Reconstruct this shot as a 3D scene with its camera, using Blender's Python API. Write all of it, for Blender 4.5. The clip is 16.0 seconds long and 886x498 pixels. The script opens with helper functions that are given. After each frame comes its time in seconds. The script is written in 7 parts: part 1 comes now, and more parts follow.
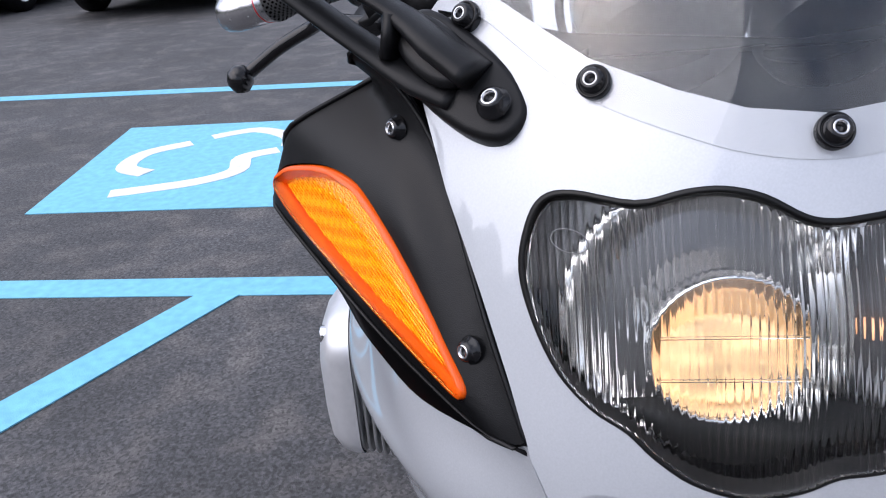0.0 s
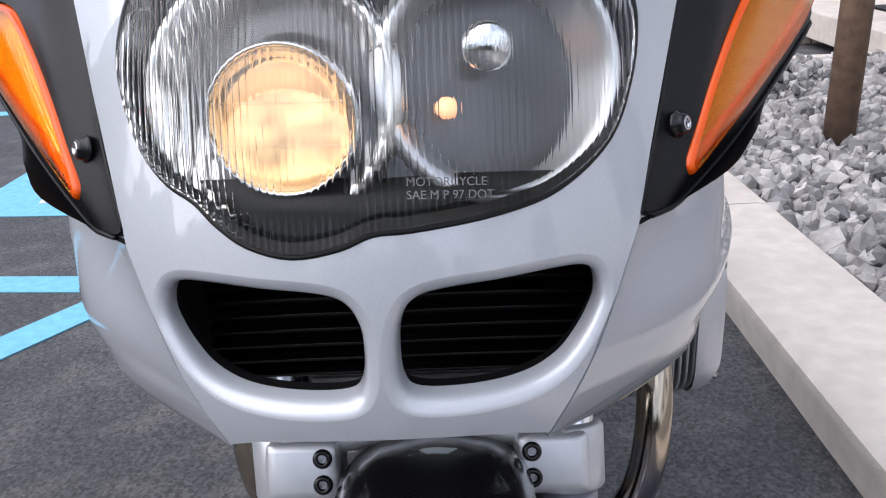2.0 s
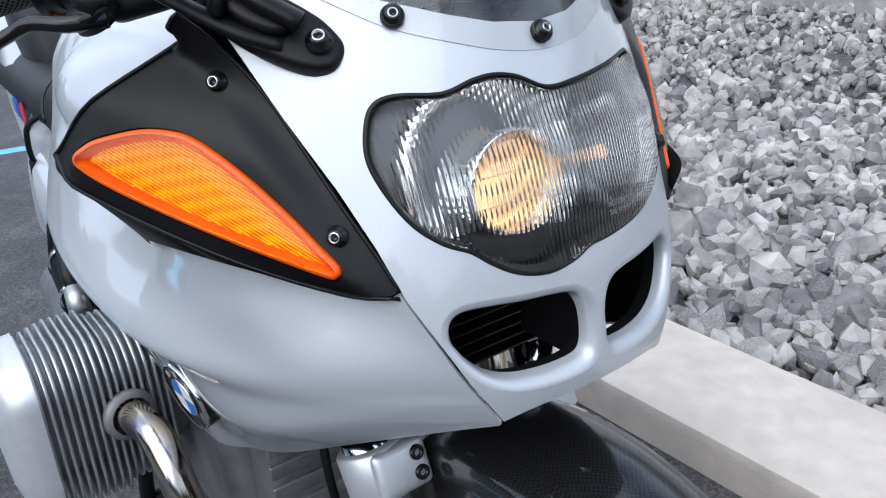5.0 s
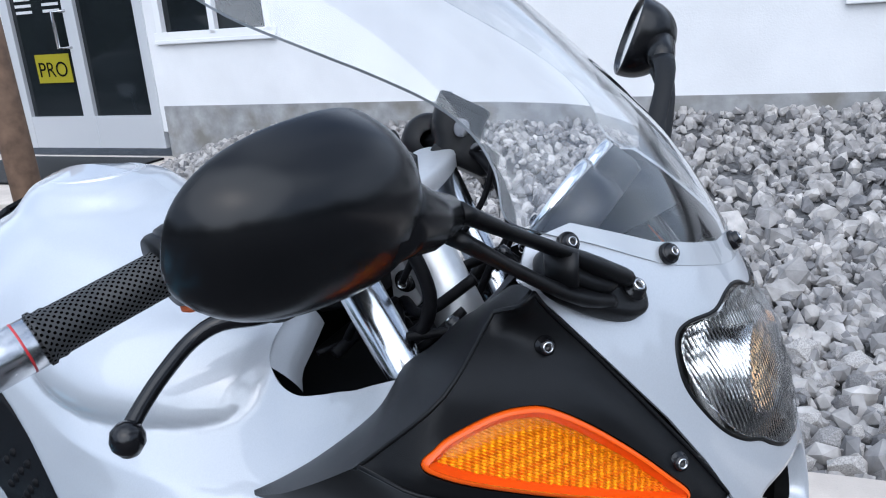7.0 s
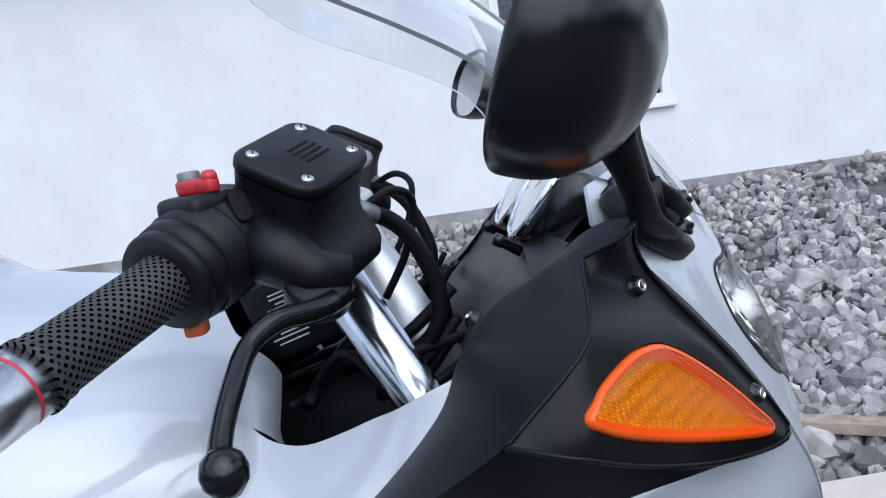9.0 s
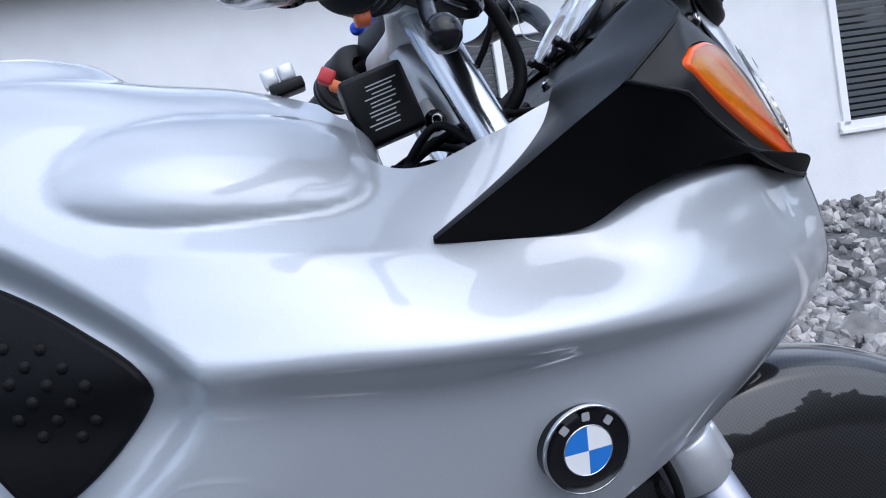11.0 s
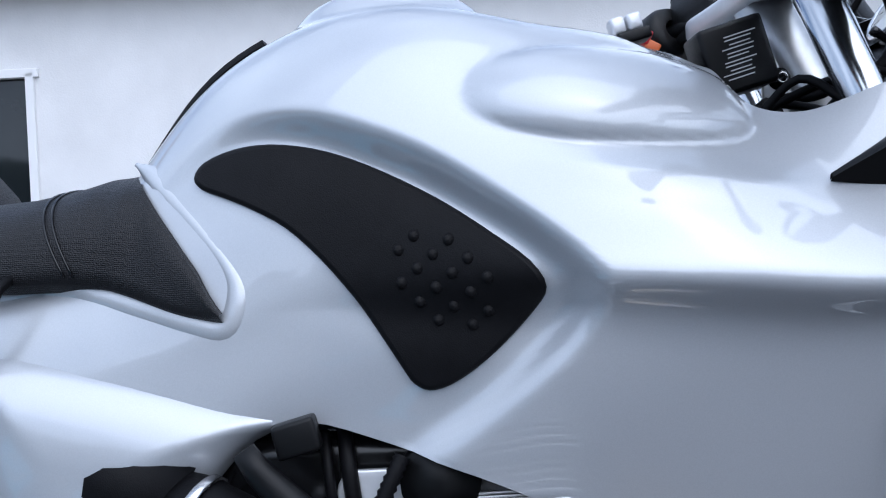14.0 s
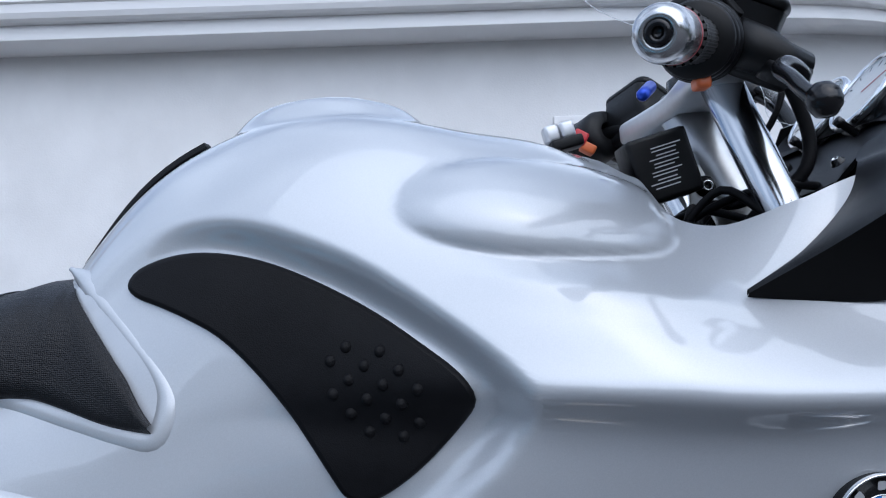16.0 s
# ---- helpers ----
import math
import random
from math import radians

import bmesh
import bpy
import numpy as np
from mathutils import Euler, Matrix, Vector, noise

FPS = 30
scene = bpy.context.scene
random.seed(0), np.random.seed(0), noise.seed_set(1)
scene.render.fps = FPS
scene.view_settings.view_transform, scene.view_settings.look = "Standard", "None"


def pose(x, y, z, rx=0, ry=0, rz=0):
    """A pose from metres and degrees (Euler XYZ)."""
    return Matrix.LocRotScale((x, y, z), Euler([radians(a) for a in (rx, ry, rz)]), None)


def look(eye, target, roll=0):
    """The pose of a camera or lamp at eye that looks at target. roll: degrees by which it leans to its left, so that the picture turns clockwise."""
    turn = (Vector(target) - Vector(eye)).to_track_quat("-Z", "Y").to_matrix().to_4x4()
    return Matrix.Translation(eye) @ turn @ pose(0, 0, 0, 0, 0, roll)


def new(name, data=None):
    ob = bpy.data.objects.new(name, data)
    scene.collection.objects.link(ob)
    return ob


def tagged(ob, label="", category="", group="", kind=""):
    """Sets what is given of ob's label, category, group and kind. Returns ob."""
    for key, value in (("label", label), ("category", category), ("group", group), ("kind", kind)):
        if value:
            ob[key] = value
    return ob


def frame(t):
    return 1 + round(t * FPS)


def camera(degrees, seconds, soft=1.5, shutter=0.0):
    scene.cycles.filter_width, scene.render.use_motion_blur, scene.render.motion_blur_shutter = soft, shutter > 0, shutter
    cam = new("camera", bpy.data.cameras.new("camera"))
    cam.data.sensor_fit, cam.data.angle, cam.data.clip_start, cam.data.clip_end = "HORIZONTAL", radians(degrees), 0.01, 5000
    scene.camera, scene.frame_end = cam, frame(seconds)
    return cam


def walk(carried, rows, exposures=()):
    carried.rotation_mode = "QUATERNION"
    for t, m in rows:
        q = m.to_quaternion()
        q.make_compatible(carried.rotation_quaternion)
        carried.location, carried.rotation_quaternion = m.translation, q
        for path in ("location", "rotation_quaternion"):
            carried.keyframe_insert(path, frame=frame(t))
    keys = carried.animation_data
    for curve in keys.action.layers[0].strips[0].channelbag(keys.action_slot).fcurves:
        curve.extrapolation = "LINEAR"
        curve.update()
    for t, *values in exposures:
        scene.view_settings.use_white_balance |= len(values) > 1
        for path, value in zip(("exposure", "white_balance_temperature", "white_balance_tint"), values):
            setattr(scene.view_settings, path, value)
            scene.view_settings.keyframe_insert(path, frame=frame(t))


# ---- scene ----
from mathutils import geometry

cam = camera(58.0, 16.0, 1.1)
PATH = [
    (0, (-0.152, -0.229, 1.056), (-0.235, 1.587, 0.222), -4.4),
    (0.5, (-0.097, -0.252, 1.023), (-0.116, 1.578, 0.217), -3.2),
    (1, (-0.037, -0.267, 0.983), (-0.042, 1.581, 0.218), -2.7),
    (1.5, (-0.005, -0.28, 0.95), (-0.023, 1.573, 0.199), -2.5),
    (2, (0.037, -0.296, 0.936), (0.009, 1.564, 0.203), -2.6),
    (2.5, (0.086, -0.325, 0.914), (0.073, 1.54, 0.192), -3.1),
    (3, (0.099, -0.356, 0.909), (0.161, 1.504, 0.175), -3.3),
    (3.2, (0.094, -0.368, 0.919), (0.199, 1.487, 0.18), -3.4),
    (5.3, (-0.454, -0.283, 1.044), (0.758, 1.121, 0.295), -3.8),
    (5.5, (-0.493, -0.248, 1.059), (0.804, 1.087, 0.327), -4.2),
    (6, (-0.604, -0.151, 1.117), (0.862, 1.017, 0.418), -5.0),
    (6.5, (-0.65, -0.053, 1.137), (0.974, 0.922, 0.494), -5.3),
    (7, (-0.66, 0.059, 1.155), (1.087, 0.84, 0.575), -5.9),
    (7.5, (-0.658, 0.155, 1.155), (1.195, 0.714, 0.652), -6.5),
    (8, (-0.675, 0.228, 1.141), (1.243, 0.58, 0.694), -7.5),
    (8.5, (-0.679, 0.282, 1.134), (1.288, 0.402, 0.793), -8.9),
    (9, (-0.672, 0.323, 1.052), (1.304, 0.291, 0.745), -9.7),
    (9.5, (-0.702, 0.39, 0.942), (1.28, 0.168, 0.792), -10.6),
    (9.7, (-0.715, 0.408, 0.924), (1.265, 0.158, 0.796), -10.8),
    (11.8, (-0.805, 0.547, 0.741), (1.173, 0.262, 0.669), -9.9),
    (12, (-0.804, 0.548, 0.726), (1.177, 0.287, 0.639), -9.4),
    (12.5, (-0.798, 0.574, 0.724), (1.189, 0.37, 0.619), -8.2),
    (13, (-0.797, 0.62, 0.745), (1.197, 0.51, 0.641), -6.9),
    (13.5, (-0.801, 0.671, 0.759), (1.197, 0.651, 0.686), -5.4),
    (14, (-0.806, 0.708, 0.779), (1.193, 0.755, 0.749), -4.1),
    (14.5, (-0.812, 0.721, 0.805), (1.186, 0.801, 0.84), -3.2),
    (15, (-0.819, 0.717, 0.819), (1.178, 0.775, 0.902), -3.0),
    (15.5, (-0.822, 0.682, 0.83), (1.175, 0.681, 0.951), -3.3),
    (16, (-0.817, 0.684, 0.813), (1.178, 0.62, 0.938), -3.9),
]
walk(cam, [(t, look(eye, target, roll)) for t, eye, target, roll in PATH], [(0, 0.47, 6070, 17), (3.2, 0.49, 6180, 12), (5.5, 0.46, 5730, 9), (7.0, 0.38, 5610, 9), (9.5, 0.33, 5620, 11), (12, 0.33, 5500, 12), (14, 0.27, 5470, 11), (16, 0.07, 5520, 10)])
# ---- light ----
world = bpy.data.worlds.new("sky")
scene.world = world
world.use_nodes = True
wn = world.node_tree
sky = wn.nodes.new("ShaderNodeTexSky")
sky.sky_type, sky.sun_disc = "NISHITA", False
sky.sun_elevation, sky.sun_rotation = radians(46), radians(247.2)
sky.air_density, sky.dust_density, sky.ozone_density = 1.0, 3.0, 1.0
wbg = wn.nodes["Background"]
wbg.inputs["Strength"].default_value = 0.14
# broken cloud deck over the blue
wco = wn.nodes.new("ShaderNodeTexCoord")
wno = wn.nodes.new("ShaderNodeTexNoise")
wno.inputs["Scale"].default_value, wno.inputs["Detail"].default_value = 2.2, 6.0
wra = wn.nodes.new("ShaderNodeValToRGB")
wra.color_ramp.elements[0].position, wra.color_ramp.elements[1].position = 0.32, 0.66
wra.color_ramp.elements[0].color = (0, 0, 0, 1)
wmi = wn.nodes.new("ShaderNodeMixRGB")
wmi.inputs[2].default_value = (8.2, 8.6, 9.2, 1)
wn.links.new(wco.outputs["Generated"], wno.inputs["Vector"])
wn.links.new(wno.outputs["Fac"], wra.inputs["Fac"])
wn.links.new(wra.outputs["Color"], wmi.inputs[0])
wn.links.new(sky.outputs["Color"], wmi.inputs[1])
wn.links.new(wmi.outputs["Color"], wbg.inputs["Color"])

sun = new("sun", bpy.data.lights.new("sun", "SUN"))
sun.data.energy, sun.data.angle, sun.data.color = 1.55, radians(85), (1.0, 0.96, 0.9)
sun.matrix_world = look((-6.2, -2.6, 7.0), (0, 0, 0))


# ---- materials ----
def mat(name, color, rough=0.5, metal=0.0, vary=0.0, scale=20.0, bump=0.0, bscale=200.0, coat=0.0, coat_rough=0.05,
        spots=None, spot_scale=3.0, rvary=0.0, emit=None, strength=0.0, spec=0.5):
    m = bpy.data.materials.new(name)
    m.use_nodes = True
    nt = m.node_tree
    b = nt.nodes["Principled BSDF"]
    b.inputs["Base Color"].default_value = (*color, 1)
    b.inputs["Roughness"].default_value = rough
    b.inputs["Metallic"].default_value = metal
    b.inputs["Specular IOR Level"].default_value = spec
    b.inputs["Coat Weight"].default_value = coat
    b.inputs["Coat Roughness"].default_value = coat_rough
    if emit:
        b.inputs["Emission Color"].default_value = (*emit, 1)
        b.inputs["Emission Strength"].default_value = strength
    co = nt.nodes.new("ShaderNodeTexCoord")
    if vary or spots:
        n = nt.nodes.new("ShaderNodeTexNoise")
        n.inputs["Scale"].default_value, n.inputs["Detail"].default_value = scale, 5
        nt.links.new(co.outputs["Object"], n.inputs["Vector"])
        r = nt.nodes.new("ShaderNodeValToRGB")
        r.color_ramp.elements[0].position, r.color_ramp.elements[1].position = 0.3, 0.7
        r.color_ramp.elements[0].color = (*[c * (1 - vary) for c in color], 1)
        r.color_ramp.elements[1].color = (*[min(1, c * (1 + vary)) for c in color], 1)
        nt.links.new(n.outputs["Fac"], r.inputs["Fac"])
        out = r.outputs["Color"]
        if spots:
            n2 = nt.nodes.new("ShaderNodeTexNoise")
            n2.inputs["Scale"].default_value, n2.inputs["Detail"].default_value = spot_scale, 6
            nt.links.new(co.outputs["Object"], n2.inputs["Vector"])
            r2 = nt.nodes.new("ShaderNodeValToRGB")
            r2.color_ramp.elements[0].position, r2.color_ramp.elements[1].position = 0.48, 0.66
            nt.links.new(n2.outputs["Fac"], r2.inputs["Fac"])
            mx = nt.nodes.new("ShaderNodeMixRGB")
            mx.inputs[2].default_value = (*spots, 1)
            nt.links.new(r2.outputs["Color"], mx.inputs[0])
            nt.links.new(out, mx.inputs[1])
            out = mx.outputs["Color"]
        nt.links.new(out, b.inputs["Base Color"])
    if rvary:
        n3 = nt.nodes.new("ShaderNodeTexNoise")
        n3.inputs["Scale"].default_value, n3.inputs["Detail"].default_value = scale * 0.6, 4
        nt.links.new(co.outputs["Object"], n3.inputs["Vector"])
        mr = nt.nodes.new("ShaderNodeMapRange")
        mr.inputs["To Min"].default_value, mr.inputs["To Max"].default_value = max(0.02, rough - rvary), rough + rvary
        nt.links.new(n3.outputs["Fac"], mr.inputs["Value"])
        nt.links.new(mr.outputs["Result"], b.inputs["Roughness"])
    if bump:
        n4 = nt.nodes.new("ShaderNodeTexNoise")
        n4.inputs["Scale"].default_value, n4.inputs["Detail"].default_value = bscale, 3
        nt.links.new(co.outputs["Object"], n4.inputs["Vector"])
        bp = nt.nodes.new("ShaderNodeBump")
        bp.inputs["Strength"].default_value, bp.inputs["Distance"].default_value = bump, 0.004
        nt.links.new(n4.outputs["Fac"], bp.inputs["Height"])
        nt.links.new(bp.outputs["Normal"], b.inputs["Normal"])
    return m


def clear(name, color=(1, 1, 1), rough=0.0, ior=1.45, flutes=0.0, axis=0, depth=0.6, cells=False):
    """See-through plastic or glass, with pressed flutes or prisms where it has them."""
    m = bpy.data.materials.new(name)
    m.use_nodes = True
    nt = m.node_tree
    b = nt.nodes["Principled BSDF"]
    b.inputs["Base Color"].default_value = (*color, 1)
    b.inputs["Transmission Weight"].default_value = 1.0
    b.inputs["Roughness"].default_value = rough
    b.inputs["IOR"].default_value = ior
    if flutes:
        co = nt.nodes.new("ShaderNodeTexCoord")
        sp = nt.nodes.new("ShaderNodeSeparateXYZ")
        nt.links.new(co.outputs["Object"], sp.inputs["Vector"])

        def ribs(k):
            mu = nt.nodes.new("ShaderNodeMath")
            mu.operation = "MULTIPLY"
            mu.inputs[1].default_value = flutes
            nt.links.new(sp.outputs[k], mu.inputs[0])
            si = nt.nodes.new("ShaderNodeMath")
            si.operation = "SINE"
            nt.links.new(mu.outputs[0], si.inputs[0])
            return si.outputs[0]
        h = ribs(axis)
        if cells:
            mul = nt.nodes.new("ShaderNodeMath")
            mul.operation = "MULTIPLY"
            nt.links.new(h, mul.inputs[0])
            nt.links.new(ribs(2), mul.inputs[1])
            h = mul.outputs[0]
        bp = nt.nodes.new("ShaderNodeBump")
        bp.inputs["Strength"].default_value, bp.inputs["Distance"].default_value = depth, 0.002
        nt.links.new(h, bp.inputs["Height"])
        nt.links.new(bp.outputs["Normal"], b.inputs["Normal"])
    return m


SILVER = mat("silver_paint", (0.47, 0.49, 0.52), 0.48, 0.38, vary=0.04, scale=900, coat=1.0, coat_rough=0.02)
SILVER.node_tree.nodes["Principled BSDF"].inputs["Coat IOR"].default_value = 1.6
BLACK = mat("black_plastic", (0.0045, 0.0047, 0.0054), 0.40, vary=0.12, scale=40, bump=0.12, bscale=1800, rvary=0.06, spec=0.24)
GLOSS = mat("gloss_black", (0.005, 0.005, 0.006), 0.22, vary=0.1, scale=30, rvary=0.05, spec=0.4)
MIRROR_SHELL = mat("mirror_shell", (0.004, 0.0042, 0.005), 0.24, vary=0.1, scale=30, rvary=0.05, spec=0.32)
RUBBER = mat("rubber", (0.0042, 0.0042, 0.0052), 0.5, vary=0.15, scale=60, bump=0.15, bscale=900, spec=0.13)
# the panel's black made darker, for the shade on its downward facet
BLACK_SHADED = mat("shaded_black_plastic", (0.0025, 0.0025, 0.003), 0.5, vary=0.12, scale=40, rvary=0.06, spec=0.10)
GASKET = mat("gasket", (0.004, 0.004, 0.004), 0.35, spec=0.25)
CHROME = mat("chrome", (0.75, 0.76, 0.78), 0.09, 1.0, rvary=0.03, scale=60)
STEEL = mat("brushed_steel", (0.55, 0.55, 0.56), 0.24, 1.0, vary=0.06, scale=300, rvary=0.08)
ALU = mat("cast_aluminium", (0.50, 0.51, 0.52), 0.38, 0.85, vary=0.1, scale=60, bump=0.05, bscale=900, rvary=0.1)
ALU_PAINT = mat("silver_enamel", (0.62, 0.63, 0.65), 0.38, 0.6, vary=0.04, scale=80)
FORK_TUBE = mat("fork_tube_chrome", (0.50, 0.52, 0.55), 0.17, 1.0, rvary=0.03, scale=60)
FORK_GREY = mat("fork_grey", (0.27, 0.28, 0.32), 0.28, 0.8, vary=0.05, scale=40)
# near-black: the shade inside hollows and linings is put into this colour
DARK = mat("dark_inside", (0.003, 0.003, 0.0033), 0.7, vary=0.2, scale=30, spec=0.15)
ENGINE = mat("engine_grey", (0.20, 0.20, 0.21), 0.5, 0.6, vary=0.25, scale=25, bump=0.2, bscale=300)
LEATHER = mat("seat_vinyl", (0.008, 0.008, 0.0095), 0.40, vary=0.15, scale=30, spec=0.24)
RED = mat("red_plastic", (0.42, 0.02, 0.025), 0.4, vary=0.1, scale=60)
ORANGE = mat("orange_plastic", (0.55, 0.12, 0.03), 0.4)
BLUE = mat("blue_metal", (0.02, 0.06, 0.45), 0.3, 0.5)
BADGE_BLUE = mat("badge_blue", (0.03, 0.18, 0.58), 0.2, coat=0.5)
WHITE = mat("white_enamel", (0.8, 0.8, 0.8), 0.25, coat=0.4)
PRINT = mat("white_print", (0.6, 0.6, 0.6), 0.5)
EXHAUST = mat("heat_blued_steel", (0.50, 0.43, 0.34), 0.16, 1.0, vary=0.3, scale=9, spots=(0.16, 0.22, 0.42), spot_scale=9)
AMBER_BED = mat("amber_reflector", (1.0, 0.50, 0.006), 0.22, 0.65)
AMBER_RIM = mat("amber_rim", (0.80, 0.10, 0.003), 0.2, spec=0.4)
REFLECT = mat("reflector", (0.84, 0.84, 0.84), 0.10, 1.0, rvary=0.03, scale=60)
FLUTED_BOWL = mat("fluted_reflector", (0.84, 0.82, 0.78), 0.24, 1.0)
SATIN_BOWL = mat("satin_reflector", (0.80, 0.80, 0.80), 0.34, 1.0, rvary=0.06, scale=60)
BACKING = mat("lamp_housing", (0.11, 0.11, 0.113), 0.3, 0.6, vary=0.2, scale=30)
GLOW = mat("lamp_glow", (1, 0.8, 0.5), 0.4, emit=(1.0, 0.60, 0.28), strength=0.95)
gn = GLOW.node_tree.nodes
gt, gr = gn.new("ShaderNodeTexNoise"), gn.new("ShaderNodeMapRange")
gt.inputs["Scale"].default_value, gt.inputs["Detail"].default_value = 3.2, 1
gr.inputs["From Min"].default_value, gr.inputs["From Max"].default_value = 0.3, 0.7
gr.inputs["To Min"].default_value, gr.inputs["To Max"].default_value = 0.20, 1.15
GLOW.node_tree.links.new(gt.outputs["Fac"], gr.inputs["Value"])
GLOW.node_tree.links.new(gr.outputs["Result"], gn["Principled BSDF"].inputs["Emission Strength"])
PILOT = mat("pilot_glow", (1, 0.7, 0.4), 0.4, emit=(1.0, 0.42, 0.18), strength=0.7)
SCREEN = clear("screen_plastic", (0.97, 0.98, 0.99), 0.0, 1.5)
# pale rim colour paints the highlight along the clear plastic's edge
SCREEN_GLINT = mat("screen_edge_glint", (0.42, 0.44, 0.46), 0.25, spec=0.6)
LENS = clear("lens_glass", (0.97, 0.98, 0.98), 0.02, 1.3, flutes=1800, axis=0, depth=0.28)
PROJ = clear("fluted_lamp_glass", (1, 0.97, 0.92), 0.14, 1.4, flutes=1500, axis=0, depth=0.3)
AMBER = clear("amber_lens", (1.0, 0.76, 0.15), 0.03, 1.3, flutes=2400, axis=1, depth=0.05, cells=True)
GLASS = clear("clear_glass", (0.95, 0.97, 0.97), 0.0, 1.3)
CARBON = mat("carbon_weave", (0.02, 0.02, 0.022), 0.3, coat=0.9, coat_rough=0.02, spec=0.2)


def flute(m, per_metre, depth):
    """Upright ribs pressed into a mirror bowl."""
    nt = m.node_tree
    co, sp = nt.nodes.new("ShaderNodeTexCoord"), nt.nodes.new("ShaderNodeSeparateXYZ")
    mu, si, bp = nt.nodes.new("ShaderNodeMath"), nt.nodes.new("ShaderNodeMath"), nt.nodes.new("ShaderNodeBump")
    mu.operation, si.operation = "MULTIPLY", "SINE"
    mu.inputs[1].default_value = per_metre
    bp.inputs["Strength"].default_value, bp.inputs["Distance"].default_value = depth, 0.002
    nt.links.new(co.outputs["Object"], sp.inputs["Vector"])
    nt.links.new(sp.outputs[0], mu.inputs[0])
    nt.links.new(mu.outputs[0], si.inputs[0])
    nt.links.new(si.outputs[0], bp.inputs["Height"])
    nt.links.new(bp.outputs["Normal"], nt.nodes["Principled BSDF"].inputs["Normal"])


flute(FLUTED_BOWL, 900, 0.45)


def emboss(m, per_metre, depth):
    """Pressed diamond prisms across a skin."""
    nt = m.node_tree
    co, sp, bp = nt.nodes.new("ShaderNodeTexCoord"), nt.nodes.new("ShaderNodeSeparateXYZ"), nt.nodes.new("ShaderNodeBump")
    nt.links.new(co.outputs["Object"], sp.inputs["Vector"])

    def op(kind, a, b):
        n = nt.nodes.new("ShaderNodeMath")
        n.operation = kind
        nt.links.new(a, n.inputs[0])
        if isinstance(b, (int, float)):
            n.inputs[1].default_value = b
        else:
            nt.links.new(b, n.inputs[1])
        return n.outputs[0]
    across = op("ADD", sp.outputs[2], sp.outputs[0])
    a = op("SINE", op("MULTIPLY", op("ADD", op("MULTIPLY", sp.outputs[1], 0.7), across), per_metre), 0.0)
    b = op("SINE", op("MULTIPLY", op("SUBTRACT", op("MULTIPLY", sp.outputs[1], 0.7), across), per_metre), 0.0)
    bp.inputs["Strength"].default_value, bp.inputs["Distance"].default_value = depth, 0.002
    nt.links.new(op("MULTIPLY", a, b), bp.inputs["Height"])
    nt.links.new(bp.outputs["Normal"], nt.nodes["Principled BSDF"].inputs["Normal"])


def grain(m, scale, depth):
    """Small pebbled cells pressed into a vinyl skin."""
    nt = m.node_tree
    co, vo, bp = nt.nodes.new("ShaderNodeTexCoord"), nt.nodes.new("ShaderNodeTexVoronoi"), nt.nodes.new("ShaderNodeBump")
    vo.inputs["Scale"].default_value, vo.inputs["Randomness"].default_value = scale, 0.35
    bp.inputs["Strength"].default_value, bp.inputs["Distance"].default_value = depth, 0.002
    bp.invert = True
    nt.links.new(co.outputs["Object"], vo.inputs["Vector"])
    nt.links.new(vo.outputs["Distance"], bp.inputs["Height"])
    nt.links.new(bp.outputs["Normal"], nt.nodes["Principled BSDF"].inputs["Normal"])


def weave(m, scale, a, b):
    """A woven check in the colour."""
    nt = m.node_tree
    co, ck = nt.nodes.new("ShaderNodeTexCoord"), nt.nodes.new("ShaderNodeTexChecker")
    ck.inputs["Scale"].default_value = scale
    ck.inputs["Color1"].default_value, ck.inputs["Color2"].default_value = (*a, 1), (*b, 1)
    nt.links.new(co.outputs["Object"], ck.inputs["Vector"])
    nt.links.new(ck.outputs["Color"], nt.nodes["Principled BSDF"].inputs["Base Color"])


grain(LEATHER, 620, 0.45)
emboss(AMBER_BED, 1150, 0.55)
weave(CARBON, 420, (0.016, 0.016, 0.017), (0.004, 0.004, 0.005))


# ---- mesh helpers ----
def finish(bm, name, material, parent=None, label="", smooth=True):
    me = bpy.data.meshes.new(name)
    bm.normal_update()
    bm.to_mesh(me)
    bm.free()
    if smooth:
        me.shade_smooth()
    me.materials.append(material)
    ob = new(name, me)
    if parent:
        ob.parent = parent
    if label:
        ob["label"] = label
    return ob


def rim_edges(me):
    """Keeps the open rims of a sheet crisp once it has a thickness."""
    use = {}
    for p in me.polygons:
        for k in p.edge_keys:
            use[k] = use.get(k, 0) + 1
    for e in me.edges:
        if use[e.key] == 1:
            e.use_edge_sharp = True


def part(name, bm, material, parent, label="", smooth=True, thick=0.0, sharp=None, lining=None, rim=None):
    ob = finish(bm, name, material, parent, label, smooth)
    if thick:
        rim_edges(ob.data)
        so = ob.modifiers.new("thickness", "SOLIDIFY")
        so.thickness, so.offset = thick, -1
        if lining:
            ob.data.materials.append(lining)
            so.material_offset = 1
        if rim:
            ob.data.materials.append(rim)
            so.material_offset_rim = 1
    if sharp:
        ob.data.set_sharp_from_angle(angle=radians(sharp))
    return ob


def thing(name, label, category, group="", kind="", at=(0, 0, 0)):
    ob = new(name)
    ob.location = at
    return tagged(ob, label, category, group, kind)


